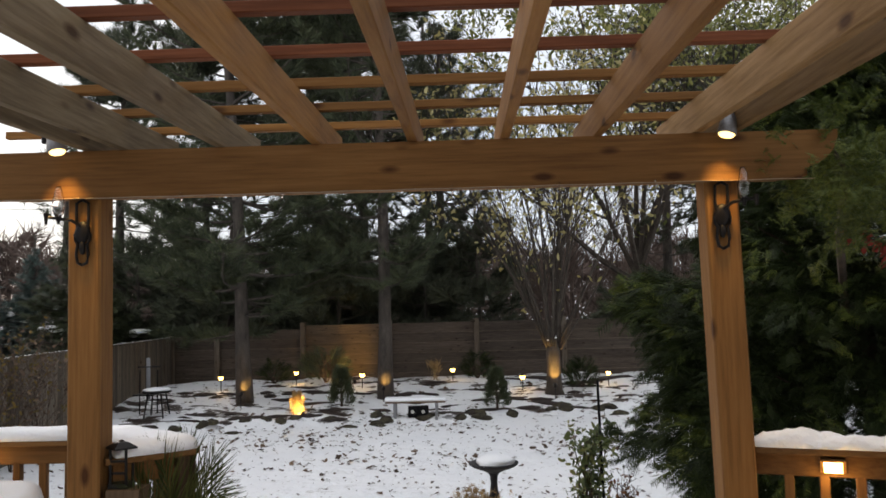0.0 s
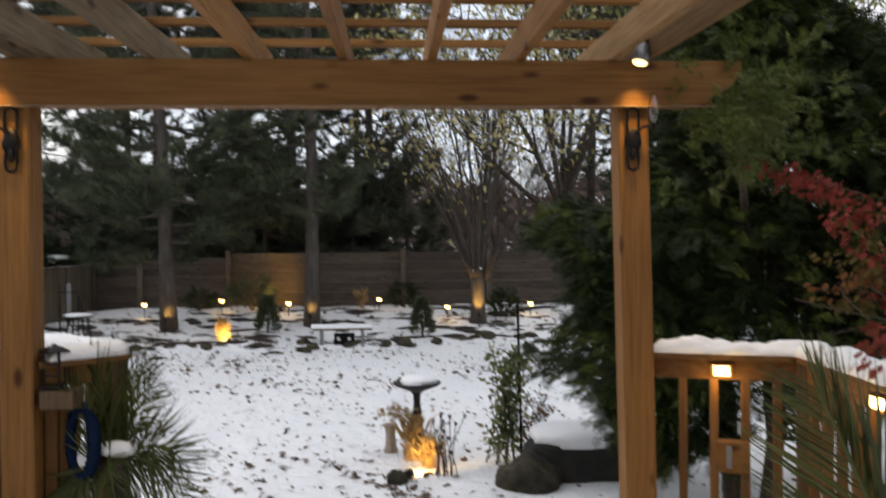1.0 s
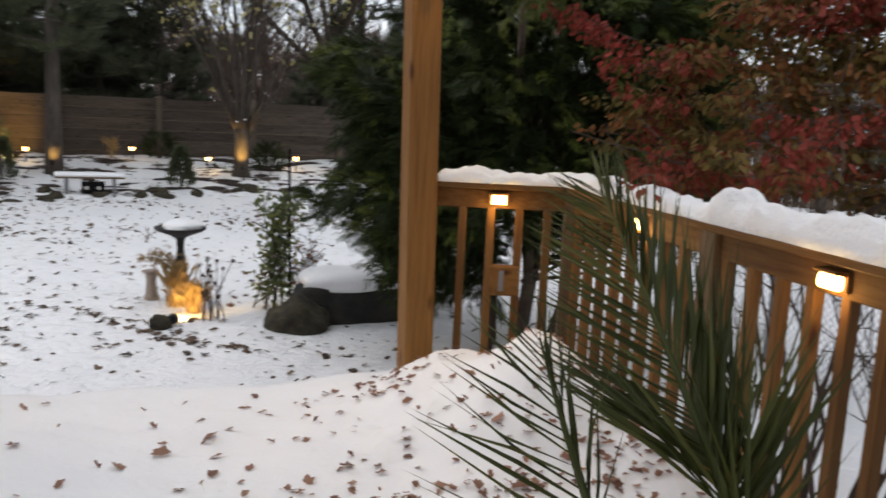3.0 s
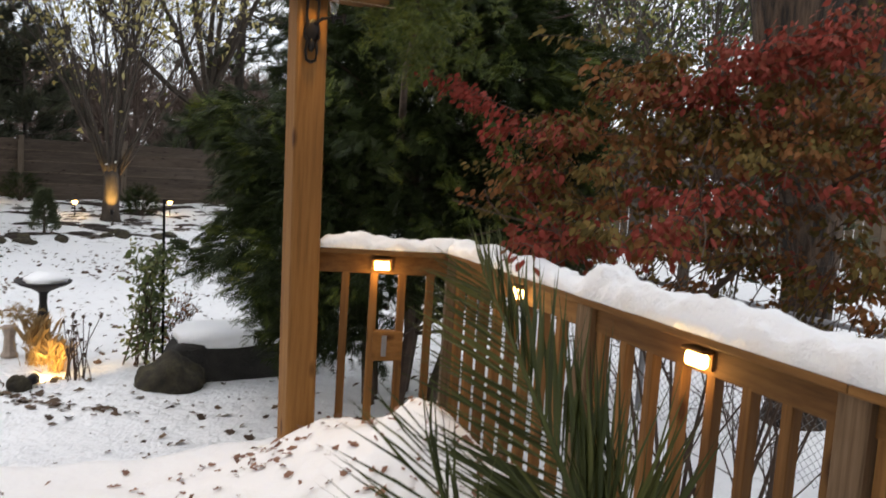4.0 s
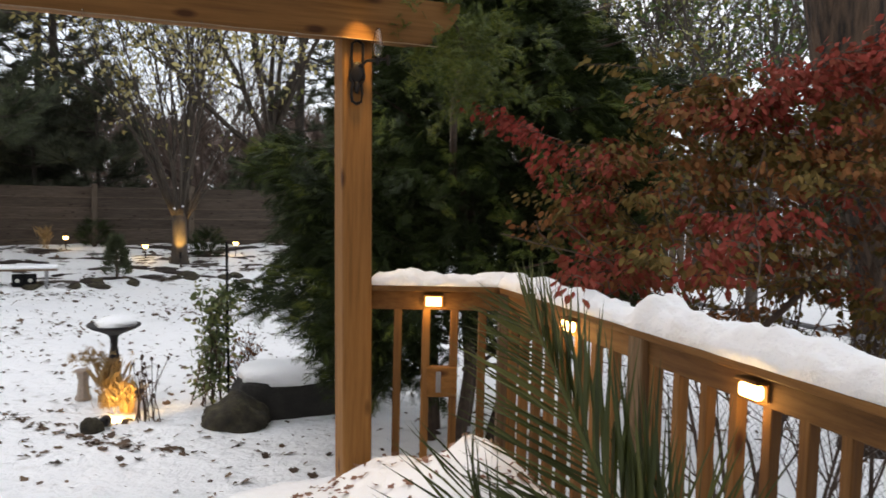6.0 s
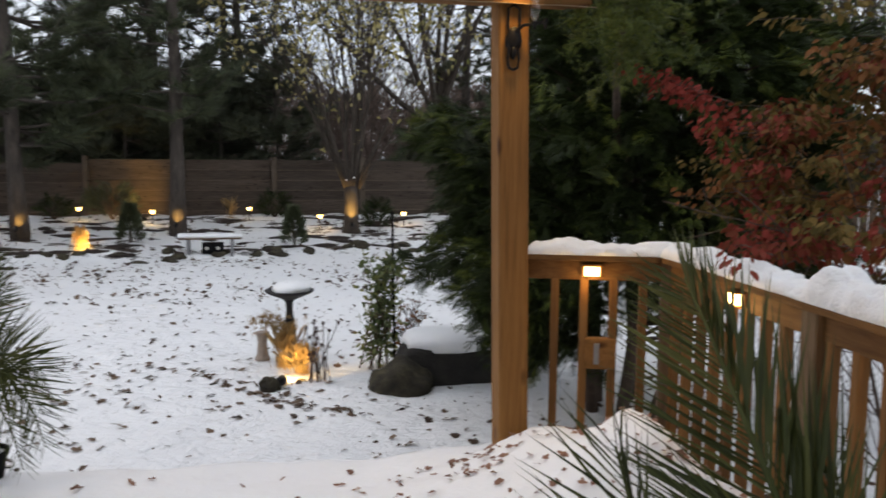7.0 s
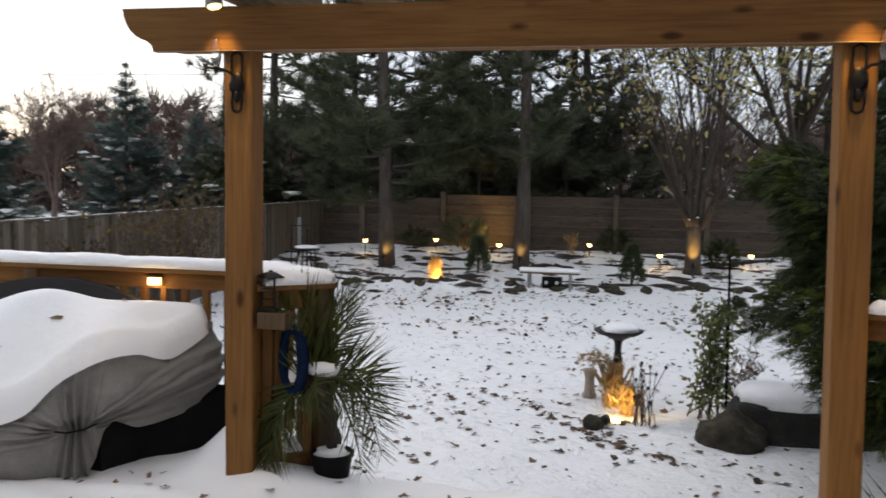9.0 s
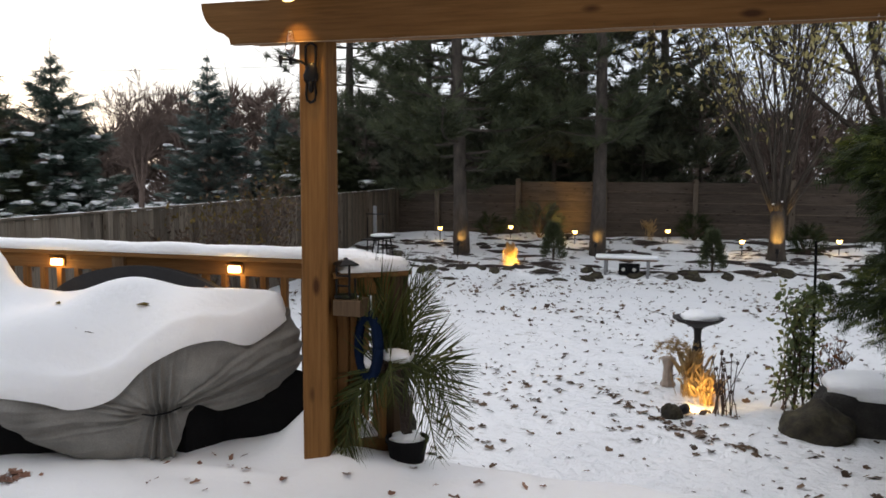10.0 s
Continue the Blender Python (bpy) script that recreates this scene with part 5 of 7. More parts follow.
        q = loop[:, :2] + outw * (sag + pleat + pinch + swag + 0.030 * wave * loose + 0.008 * fine)[:, None]
        vs.append(np.column_stack([q, z + 0.012 * wave * (1 - u) * (loop[:, 2] > 0.05)]))
    for k, ins in enumerate((0.05, 0.14, 0.3)):
        q = loop[:, :2] - outw * ins
        vs.append(np.column_stack([q, loop[:, 3] - 0.03 - 0.07 * k]))
    k = len(vs)
    g.add(np.concatenate(vs), [(r * m + i, r * m + (i + 1) % m, (r + 1) * m + (i + 1) % m, (r + 1) * m + i) for r in range(k - 1) for i in range(m)])
    part("cloth_cover", g, COVER, t, "wrinkled grey cloth with bunched folds", smooth=True)
    g = Geo()
    inner = [(a - (a + 3.5) * 0.03, b - 0.07 * np.sign(b - 3.85), min(0.45, d - 0.07)) for a, b, c, d in rim]
    inner[0], inner[1], inner[2] = (-1.80, 4.33, 0.37), (-1.93, 4.18, 0.27), (-2.16, 4.06, 0.24)
    ni = len(inner)
    g.add([(a, b, 0.0) for a, b, c in inner] + [(a, b, c) for a, b, c in inner], [tuple(range(ni)), tuple(range(2 * ni - 1, ni - 1, -1))] + [(i, (i + 1) % ni, ni + (i + 1) % ni, ni + i) for i in range(ni)])
    part("wicker_base", g, BLACK, t, "black woven base")
    # tie cord round the bunched corner
    part("tie_cord", Geo().tube([(-2.40, 3.665, 0.255), (-2.33, 3.672, 0.25), (-2.26, 3.71, 0.262), (-2.20, 3.77, 0.29)], [0.005] * 4, 6), BLACK, t)
    # snow on top, in rings from the rim to a spine
    spine_a, spine_b = np.array((-4.9, 3.75)), np.array((-2.55, 4.08))
    ax = spine_b - spine_a
    uu = np.clip(((loop[:, :2] - spine_a) @ ax) / (ax @ ax), 0, 1)
    mid = spine_a + uu[:, None] * ax
    levels = [-0.012, 0.012, 0.02, 0.03, 0.05, 0.08, 0.12, 0.17, 0.23, 0.3, 0.38, 0.47, 0.57, 0.68, 0.8, 0.9, 1.0]
    rings = []
    edge = np.array([0.030 * noise.noise(Vector((q * 5.0, 2.0, 0))) + 0.014 * noise.noise(Vector((q * 14.0, 7.0, 0))) for q in arc]) * (loop[:, 1] < 4.3)
    for k, s in enumerate(levels):
        q = loop[:, :2] * (1 - s) + mid * s
        if k == 0:
            q = loop[:, :2] + outw * 0.035 * (loop[:, 1:2] < 4.3)
        if k == 1:
            q = loop[:, :2] + outw * 0.055 * (loop[:, 1:2] < 4.3)
        if 0 < k < 6:
            q = q + outw * (edge * (1 - k / 6))[:, None]
        px, py = q[:, 0], q[:, 1]
        w = 1.0 / ((px[:, None] - loop[None, ::10, 0]) ** 2 + (py[:, None] - loop[None, ::10, 1]) ** 2 + 0.01) ** 1.5
        sh = (w * loop[None, ::10, 3]).sum(-1) / w.sum(-1)
        d = np.sqrt(((px[:, None] - loop[None, ::4, 0]) ** 2 + (py[:, None] - loop[None, ::4, 1]) ** 2).min(-1))
        puff = (0.0, 0.05, 0.085, 0.105, 0.12)[k] if k < 5 else 0.125 + 0.04 * float(smooth01(np.mean(d) / 0.25))
        rise = smooth01(d / 0.22)
        z = sh + puff + rise * (0.17 * np.exp(-(((px + 2.72) / 0.40) ** 2 + ((py - 4.10) / 0.24) ** 2)) + 0.05 * np.exp(-(((px + 2.15) / 0.22) ** 2 + ((py - 4.2) / 0.2) ** 2)))
        z += rise * (0.14 * np.exp(-(((px + 3.15) / 0.35) ** 2 + ((py - 3.75) / 0.25) ** 2)) + 0.10 * np.exp(-(((px + 3.95) / 0.4) ** 2 + ((py - 4.2) / 0.25) ** 2)))
        z += 0.27 * np.exp(-(((px + 3.80) / 0.11) ** 2 + ((py - 4.16) / 0.13) ** 2)) * (k > 1)
        z += 0.012 * np.sin(px * 7 + py * 3) * np.sin(py * 9 - px * 2) + 0.015 * np.sin(arc * 7) * (k < 5) * (k > 0)
        if k == 0:
            z = loop[:, 3] - 0.015
        rings.append(np.column_stack([q, z]))
    g = Geo().add(np.concatenate(rings), [(r * m + i, r * m + (i + 1) % m, (r + 1) * m + (i + 1) % m, (r + 1) * m + i) for r in range(len(rings) - 1) for i in range(m)])
    pillow = solo("furniture_snow", g, SNOW_SOFT, (-3.2, 3.9, 0.4), "deep smooth pillow of snow on the covered furniture", "snow", smooth=True)
    bm = bmesh.new()
    bm.from_mesh(pillow.data)
    bmesh.ops.remove_doubles(bm, verts=bm.verts, dist=0.012)
    for _ in range(4):
        bmesh.ops.smooth_vert(bm, verts=[v for v in bm.verts if not v.is_boundary], factor=0.5, use_axis_x=True, use_axis_y=True, use_axis_z=True)
    bm.to_mesh(pillow.data)
    bm.free()
    tree = BVHTree.FromPolygons(g.v, g.f)
    for k, (a, b, size) in enumerate(((-2.62, 3.95, 0.05), (-2.30, 4.13, 0.035), (-2.30, 4.26, 0.03), (-3.15, 3.95, 0.04), (-2.88, 3.78, 0.025), (-2.78, 3.80, 0.03), (-3.45, 3.55, 0.035))):
        spot = tree.ray_cast(Vector((a, b, 3)), Vector((0, 0, -1)))[0]
        if spot:
            p = np.array([[a, b, spot.z + 0.004]])
            yaw = k * 1.9
            leaf = cloud(LEAF_V, LEAF_F, p, frames(np.array([[math.cos(yaw), math.sin(yaw), 0.05]]), np.array([0.2])), np.array([[size * 2, size * 1.6, size * 3]]))
            solo("fallen_leaf", leaf, (OLIVE_LEAF, LITTER, DRY_LEAF)[k % 3], (a, b, spot.z), "curled leaf lying on the furniture's snow", "leaf", "leaves on the furniture snow")


covered_seat()

chair = thing("garden_chair", (-3.3, 4.30, 0.0), "dark rounded chair back under a black cover", "chair")
g = Geo()
arch = [(-3.60 + 1.42 * u, 4.385, 0.60 + 0.325 * math.sin(math.pi * u) ** 0.45) for u in np.linspace(0.0, 1.0, 25)]
vs = [(a, b - 0.03, c) for a, b, c in arch] + [(a, b + 0.02, c) for a, b, c in arch] + [(a, b - 0.03, 0.0) for a, b, c in arch] + [(a, b + 0.02, 0.0) for a, b, c in arch]
n = len(arch)
fs = []
for i in range(n - 1):
    fs += [(i, i + 1, n + i + 1, n + i), (2 * n + i, i, i + 1, 2 * n + i + 1)[::-1], (n + i, n + i + 1, 3 * n + i + 1, 3 * n + i)]
g.add(vs, fs)
part("back_cover", g, CHARCOAL, chair)


BLADE_V = [(0, -0.008, 0), (0, 0.008, 0), (0.4, -0.016, 0.012), (0.4, 0.016, 0.012), (0.45, 0, -0.005), (1, 0, -0.10)]
BLADE_F = [(0, 4, 2), (0, 1, 4), (1, 3, 4), (2, 4, 5), (4, 3, 5)]


def rib_frond(parent, rib_pts, sides, seed, wide=1.15, thick=0.013, turn=0.7):
    """A stiff frond along a given rib; for each side: angle at the base and the tip, blade length, count, first place."""
    rnd = np.random.default_rng(seed)
    pa = np.array(rib_pts)
    steps = np.linspace(0, len(pa) - 1, 15)
    pts = [pa[min(int(q), len(pa) - 2)] * (1 - q + min(int(q), len(pa) - 2)) + pa[min(int(q), len(pa) - 2) + 1] * (q - min(int(q), len(pa) - 2)) for q in steps]
    rib = part("midrib", Geo().tube(pts, [thick * (1 - i / 15) ** 1.2 + 0.002 for i in range(15)], 6), PALM, parent)
    pts = np.array(pts)
    face = np.array((-0.35, -0.9, 0.25))
    ps, ds, sz = [], [], []
    for sg, (a0, a1, length, count, first) in zip((-1, 1), sides):
        for k in range(count):
            u = first + (0.985 - first) * k / max(1, count - 1)
            j = min(13, int(u * 14))
            q = pts[j] * (1 - u * 14 + j) + pts[j + 1] * (u * 14 - j)
            d = pts[j + 1] - pts[j]
            d /= np.linalg.norm(d)
            side = np.cross(face, d)
            side /= np.linalg.norm(side)
            ang = radians(a0 + (a1 - a0) * u + rnd.normal(0, 3.0))
            ps.append(q)
            ds.append(d * math.cos(ang) - side * sg * math.sin(ang) + rnd.normal(0, 0.045, 3))
            sz.append(length * (0.72 + 0.4 * math.sin(math.pi * min(1.0, u * 0.85 + 0.1))) * (1 - 0.45 * u ** 3) * rnd.uniform(0.88, 1.08))
    ps, ds = np.array(ps), np.array(ds)
    ds /= np.linalg.norm(ds, axis=1, keepdims=True)
    across = np.cross(face, ds)
    across /= np.linalg.norm(across, axis=1, keepdims=True)
    roll = rnd.normal(0, turn, len(ps))[:, None]
    across = across * np.cos(roll) + np.cross(ds, across) * np.sin(roll)
    part("blade", cloud(BLADE_V, BLADE_F, ps, np.stack([ds, across, np.cross(ds, across)], axis=2), np.stack([sz, np.array(sz) * wide, sz], 1)), PALM, rib)


PX, PY, PZ = -1.07, 4.00, 0.51
CX = PX - 0.075
post_palm = thing("potted_palm", (PX, PY, 0.0), "green feather palm in a black pot on the deck", "potted plant")
part("pot", Geo().lathe([(0.076, 0.0), (0.082, 0.01), (0.103, 0.138), (0.111, 0.139), (0.111, 0.16), (0.101, 0.16), (0.098, 0.144)], (PX, PY, 0.0), 24), BLACK, post_palm, "black plastic pot")
part("soil_snow", Geo().blob((PX, PY, 0.15), (0.085, 0.085, 0.035), 0.3, 2, 200), SNOW, post_palm, smooth=True)
part("trunk", Geo().tube([(PX, PY, 0.14), (PX - 0.01, PY, 0.33), (CX, PY, PZ)], [0.028, 0.034, 0.045], 10), SOIL, post_palm, "fibrous brown trunk")
part("crown_fibre", Geo().blob((CX, PY, PZ), (0.085, 0.075, 0.075), 0.55, 3.0, 200, 3), TWIG, post_palm, "brown fibrous crown")
part("crown_snow", Geo().blob((CX + 0.035, PY - 0.05, PZ + 0.075), (0.095, 0.05, 0.035), 0.25, 2, 203), SNOW, post_palm, "snow on the crown", smooth=True)
part("crown_snow", Geo().blob((CX - 0.105, PY - 0.04, PZ + 0.01), (0.05, 0.045, 0.085), 0.2, 2, 204), SNOW, post_palm, "snow on the crown", smooth=True)


def post_frond(rise, seed, angles=(52, 34), length=0.17, count=27):
    """One frond of the palm by the post, by steps out of its crown."""
    pts = [(CX, PY, PZ)] + [(CX + a, PY + b, PZ + c) for a, b, c in rise]
    rib_frond(post_palm, pts, ((*angles, length, count, 0.12), (*angles, length, count, 0.12)), seed, 1.25, 0.008)


# fronds that arch over and hang outwards
post_frond([(0.10, -0.03, 0.08), (0.20, -0.08, 0.09), (0.31, -0.12, 0.00), (0.37, -0.15, -0.16)], 201, (58, 42), 0.25, 32)
post_frond([(0.08, -0.06, 0.02), (0.17, -0.12, -0.06), (0.25, -0.16, -0.22), (0.29, -0.18, -0.38)], 202, (52, 36), 0.20, 30)
post_frond([(0.12, 0.04, 0.06), (0.23, 0.08, 0.05), (0.33, 0.10, -0.06)], 203, (56, 40), 0.23, 30)
post_frond([(-0.08, -0.05, 0.03), (-0.15, -0.10, -0.07), (-0.19, -0.14, -0.24), (-0.20, -0.16, -0.40)], 210, (50, 34), 0.21, 32)
post_frond([(-0.04, -0.08, -0.02), (-0.08, -0.14, -0.16), (-0.10, -0.17, -0.38)], 211, (48, 34), 0.20, 30)
post_frond([(-0.09, 0.01, 0.07), (-0.17, 0.01, 0.04), (-0.23, -0.02, -0.10)], 212, (54, 38), 0.20, 28)
post_frond([(0.02, -0.10, 0.06), (0.06, -0.20, 0.02), (0.10, -0.26, -0.12)], 213, (54, 38), 0.16)
post_frond([(-0.06, -0.09, 0.02), (-0.13, -0.16, -0.12), (-0.17, -0.19, -0.30), (-0.18, -0.20, -0.44)], 214, (46, 32), 0.24, 34)
post_frond([(-0.11, -0.05, 0.0), (-0.21, -0.10, -0.12), (-0.26, -0.13, -0.28), (-0.27, -0.14, -0.42)], 215, (46, 32), 0.22, 32)
post_frond([(0.12, -0.08, 0.05), (0.24, -0.15, 0.02), (0.34, -0.19, -0.12), (0.39, -0.21, -0.28)], 216, (54, 40), 0.23, 32)
# fronds that stand up
post_frond([(0.07, 0.0, 0.15), (0.14, -0.02, 0.28), (0.21, -0.04, 0.38)], 204, (50, 36), 0.22, 30)
post_frond([(0.05, 0.03, 0.17), (0.09, 0.06, 0.33), (0.14, 0.08, 0.46)], 205, (40, 24), 0.23, 30)
post_frond([(-0.02, 0.0, 0.18), (-0.05, 0.0, 0.36), (-0.09, -0.02, 0.50)], 206, (36, 20), 0.23, 30)
post_frond([(-0.06, 0.0, 0.16), (-0.12, -0.03, 0.30), (-0.17, -0.06, 0.41)], 207, (42, 24), 0.21)
post_frond([(0.02, 0.04, 0.19), (0.02, 0.07, 0.38), (0.02, 0.08, 0.52)], 208, (34, 18), 0.23, 30)
post_frond([(-0.05, -0.06, 0.14), (-0.09, -0.12, 0.28), (-0.14, -0.18, 0.37)], 209, (44, 26), 0.20)

rail_palm = thing("potted_palm", (1.10, 1.52, 0.0), "green feather palm in a black pot by the railing", "potted plant")
part("pot", Geo().lathe([(0.12, 0.0), (0.13, 0.01), (0.165, 0.15), (0.18, 0.152), (0.18, 0.175), (0.16, 0.175), (0.155, 0.16)], (1.10, 1.52, 0.0), 24), BLACK, rail_palm, "black plastic pot")
part("soil_snow", Geo().blob((1.10, 1.52, 0.16), (0.14, 0.14, 0.03), 0.3, 2, 231), SNOW, rail_palm, smooth=True)
rib_frond(rail_palm, [(1.14, 1.53, 0.15), (1.23, 1.55, 0.34), (1.26, 1.59, 0.51), (1.25, 1.67, 0.61), (1.23, 1.88, 0.85), (1.235, 2.06, 1.02), (1.24, 2.20, 1.13)], ((46, 34, 0.44, 74, 0.30), (34, 12, 0.50, 70, 0.24)), 231, 0.85, 0.017)
rib_frond(rail_palm, [(1.04, 1.51, 0.15), (0.93, 1.53, 0.36), (0.885, 1.56, 0.57), (0.865, 1.66, 0.72), (0.855, 1.75, 0.85)], ((74, 24, 0.38, 22, 0.28), (16, 8, 0.30, 18, 0.35)), 232, 0.8, 0.017)
rib_frond(rail_palm, [(1.15, 1.50, 0.15), (1.28, 1.53, 0.40), (1.345, 1.62, 0.58), (1.39, 1.76, 0.76)], ((30, 14, 0.42, 30, 0.22), (34, 18, 0.38, 22, 0.30)), 233, 0.9)
rib_frond(rail_palm, [(1.06, 1.53, 0.15), (1.00, 1.62, 0.26), (0.94, 1.74, 0.33)], ((62, 40, 0.24, 6, 0.3), (40, 30, 0.22, 5, 0.4)), 234)

# lantern on the short rail by the post, hose ring and snowy stone beneath
lan = thing("lantern", (-1.345, 3.87, 0.877), "black metal lantern with pitched top standing on a post shelf", "lantern")
LX, LW, LZ = -1.345, 0.034, 0.035
part("base_plate", Geo().box((LX, 3.87, 0.85 + LZ), (0.088, 0.09, 0.02)), IRON, lan)
for sx in (-1, 1):
    for sy in (-1, 1):
        part("corner_bar", Geo().box((LX + sx * LW, 3.87 + sy * 0.036, 0.93 + LZ), (0.012, 0.012, 0.15)), IRON, lan)
for zz in (0.905, 0.955):
    part("cross_bar", Geo().box((LX, 3.833, zz + LZ), (0.07, 0.009, 0.009)), IRON, lan)
part("roof", Geo().lathe([(0.070, 1.003), (0.070, 1.010), (0.030, 1.030), (0.012, 1.034), (0.010, 1.040)], (LX, 3.87, LZ), 4), IRON, lan)
part("shelf", Geo().bar((-1.386, 3.87, 0.835), (-1.245, 3.87, 0.835), 0.13, 0.08), GREYED, lan, "weathered board shelf")
hose = thing("hose_coil", (-1.27, 3.95, 0.45), "coil of dark blue garden hose hung on the rail", "hose")
g = Geo()
for k in range(4):
    c = (-1.275 + 0.012 * k, 3.97 - 0.022 * k, 0.63)
    ring = [(c[0] + 0.066 * math.cos(a), c[1] - 0.03 * math.cos(a), c[2] + 0.155 * math.sin(a)) for a in np.linspace(0, 2 * math.pi, 33)]
    g.tube(ring, [0.024] * 33, 8)
part("coil", g, BLUE, hose, smooth=True)
st = thing("garden_stone", (-1.15, 4.05, 0.0), "rounded stone capped with snow beside the palm", "stone")
part("stone", Geo().blob((-1.18, 4.15, 0.15), (0.10, 0.055, 0.18), 0.2, 2, 4), ROCK_DARK, st, smooth=True)
part("snow_cap", Geo().blob((-1.18, 4.14, 0.33), (0.115, 0.07, 0.07), 0.15, 2, 5), SNOW, st, smooth=True)

# ---- fixtures on the pergola ----
def flood_lamp(x, y, z, s):
    t = thing("flood_lamp", (x, y, z), "grey adjustable flood lamp, lit, on the pergola beam", "lamp", "flood lamps on the beam")
    d = Vector((0.25 * s, -0.12, -1)).normalized()
    p = Vector((x, y, z))
    g = Geo()
    r = []
    for u, rad in ((-0.05, 0.016), (-0.035, 0.028), (0.0, 0.036), (0.035, 0.041), (0.04, 0.037)):
        r.append((p + d * u, rad))
    g.tube([q for q, _ in r], [w for _, w in r], 14)
    part("housing", g, STEEL, t, smooth=True)
    part("lens", Geo().tube([p + d * 0.040, p + d * 0.047], [0.033, 0.029], 14), GLOW_FLOOD, t, "glowing lens")
    part("arm", Geo().tube([p - d * 0.05, p - d * 0.07 + Vector((-0.05 * s, 0.03, 0.02)), Vector((x - 0.09 * s, 3.775, z + 0.02))], [0.012, 0.012, 0.014], 8), IRON, t)
    lamp("flood_lamp_light", "SPOT", tuple(p + d * 0.06), 8.0, WARM, aim=tuple(p + Vector((-0.02 * s, 0.05, -1))), size=0.03, cone=80, blend=0.6)


flood_lamp(-1.555, 3.69, 2.335, 1)
flood_lamp(1.243, 3.69, 2.325, -1)


def iron_sconce(x, side):
    """A scrolled iron hanger with a glass cone on its arm."""
    t = thing("iron_sconce", (x, 3.79, 1.83), "black scrolled iron sconce with a glass cone on the post", "sconce", "iron sconces on the posts")
    y = 3.785
    g = Geo()
    for s in (-1, 1):
        g.tube([(x, y, 2.105), (x + s * 0.026, y, 2.09), (x + s * 0.026, y, 2.02), (x + s * 0.02, y, 1.97), (x + s * 0.034, y, 1.955), (x + s * 0.03, y, 1.93), (x + s * 0.02, y, 1.915), (x + s * 0.026, y, 1.87), (x + s * 0.02, y, 1.835), (x, y, 1.825)], [0.007] * 10, 6)
    g.blob((x, y, 1.965), (0.036, 0.012, 0.05), 0.3, 3, 1, 2)
    g.blob((x, y, 1.90), (0.015, 0.01, 0.03), 0.3, 3, 2, 2)
    part("scroll", g, IRON, t, smooth=True)
    a = Vector((x, y, 1.985))
    arm = [a, a + Vector((side * 0.035, -0.03, 0.03)), a + Vector((side * 0.075, -0.06, 0.035)), a + Vector((side * 0.12, -0.075, 0.04))]
    part("arm", Geo().tube(arm, [0.007] * 4, 6).tube([arm[3] + Vector((0, 0, 0.015)), arm[3] - Vector((0, 0, 0.03))], [0.012, 0.006], 6).tube([arm[2] + Vector((0, 0, 0.01)), arm[2] - Vector((0, 0, 0.025))], [0.014, 0.006], 6), IRON, t)
    c = arm[2]
    part("glass_cone", Geo().lathe([(0.012, 0.005), (0.020, 0.02), (0.026, 0.06), (0.014, 0.12), (0.010, 0.135), (0.009, 0.135), (0.012, 0.115), (0.023, 0.06), (0.017, 0.022), (0.003, 0.008)], tuple(c), 14), GLASS, t, "clear glass cone", smooth=True)


iron_sconce(-1.483, -1)
iron_sconce(1.23, 1)
wire = thing("string_wire", (-0.1, 3.765, 2.13), "thin pale wire clipped along the beam edge", "wire")
g = Geo()
pts = [(-1.9 + 0.09 * k, 3.760, 2.107 + 0.0012 * math.sin(k * 1.9)) for k in range(40)]
g.tube(pts, [0.0022] * 40, 5)
part("cable", g, plain("pale_wire", (0.3, 0.22, 0.14), 0.5), wire)
for x in (-1.05, -0.62, 0.1, 0.55, 0.95):
    part("clip", Geo().tube([(x, 3.758, 2.12), (x + 0.004, 3.757, 2.083), (x - 0.003, 3.757, 2.068)], [0.004, 0.003, 0.001], 5), GLASS, wire)

# ---- in the yard ----
def rock(name, at, r, seed, label, flat=None, cap=None):
    t = thing(name, at, label, "rock")
    part("stone", Geo().blob((at[0], at[1], at[2] + r[2] * 0.25), r, 0.28, 1.3, seed, 4, flat), ROCK, t, smooth=False)
    if cap:
        part("snow_cap", Geo().blob((at[0] + cap[0], at[1] + cap[1], at[2] + cap[2]), cap[3:], 0.12, 1.5, seed + 2, 3), SNOW, t, smooth=True)


def slab(c, half, power, amp, freq, seed, sub=4):
    """A boxy boulder or snow slab with rounded, uneven faces."""
    gg = Geo().blob((0, 0, 0), (1, 1, 1), 0, 1, 0, sub)
    out = []
    for v in gg.v:
        q = Vector(v)
        k = (abs(q.x) ** power + abs(q.y) ** power + abs(q.z) ** power) ** (-1 / power)
        q = q * k
        m = 1 + amp * noise.noise(q * freq + Vector((seed, 0, seed))) + amp * 0.35 * noise.noise(q * freq * 3.5 + Vector((0, seed, 0)))
        out.append((c[0] + q.x * m * half[0], c[1] + q.y * m * half[1], c[2] + q.z * m * half[2]))
    gg.v = out
    return gg


dome = thing("boulder", (1.35, 7.76, YARD), "rounded mossy brown boulder in the snow", "rock")
part("stone", slab((1.40, 7.84, YARD), (0.335, 0.28, 0.29), 1.75, 0.22, 1.6, 3.0), ROCK, dome, smooth=True)
flat = thing("boulder", (2.15, 8.25, YARD), "long dark boulder with a thick cap of snow", "rock")
part("stone", slab((2.16, 8.27, YARD + 0.13), (0.72, 0.36, 0.25), 4.5, 0.13, 1.8, 8.0), ROCK_DARK, flat, smooth=True)
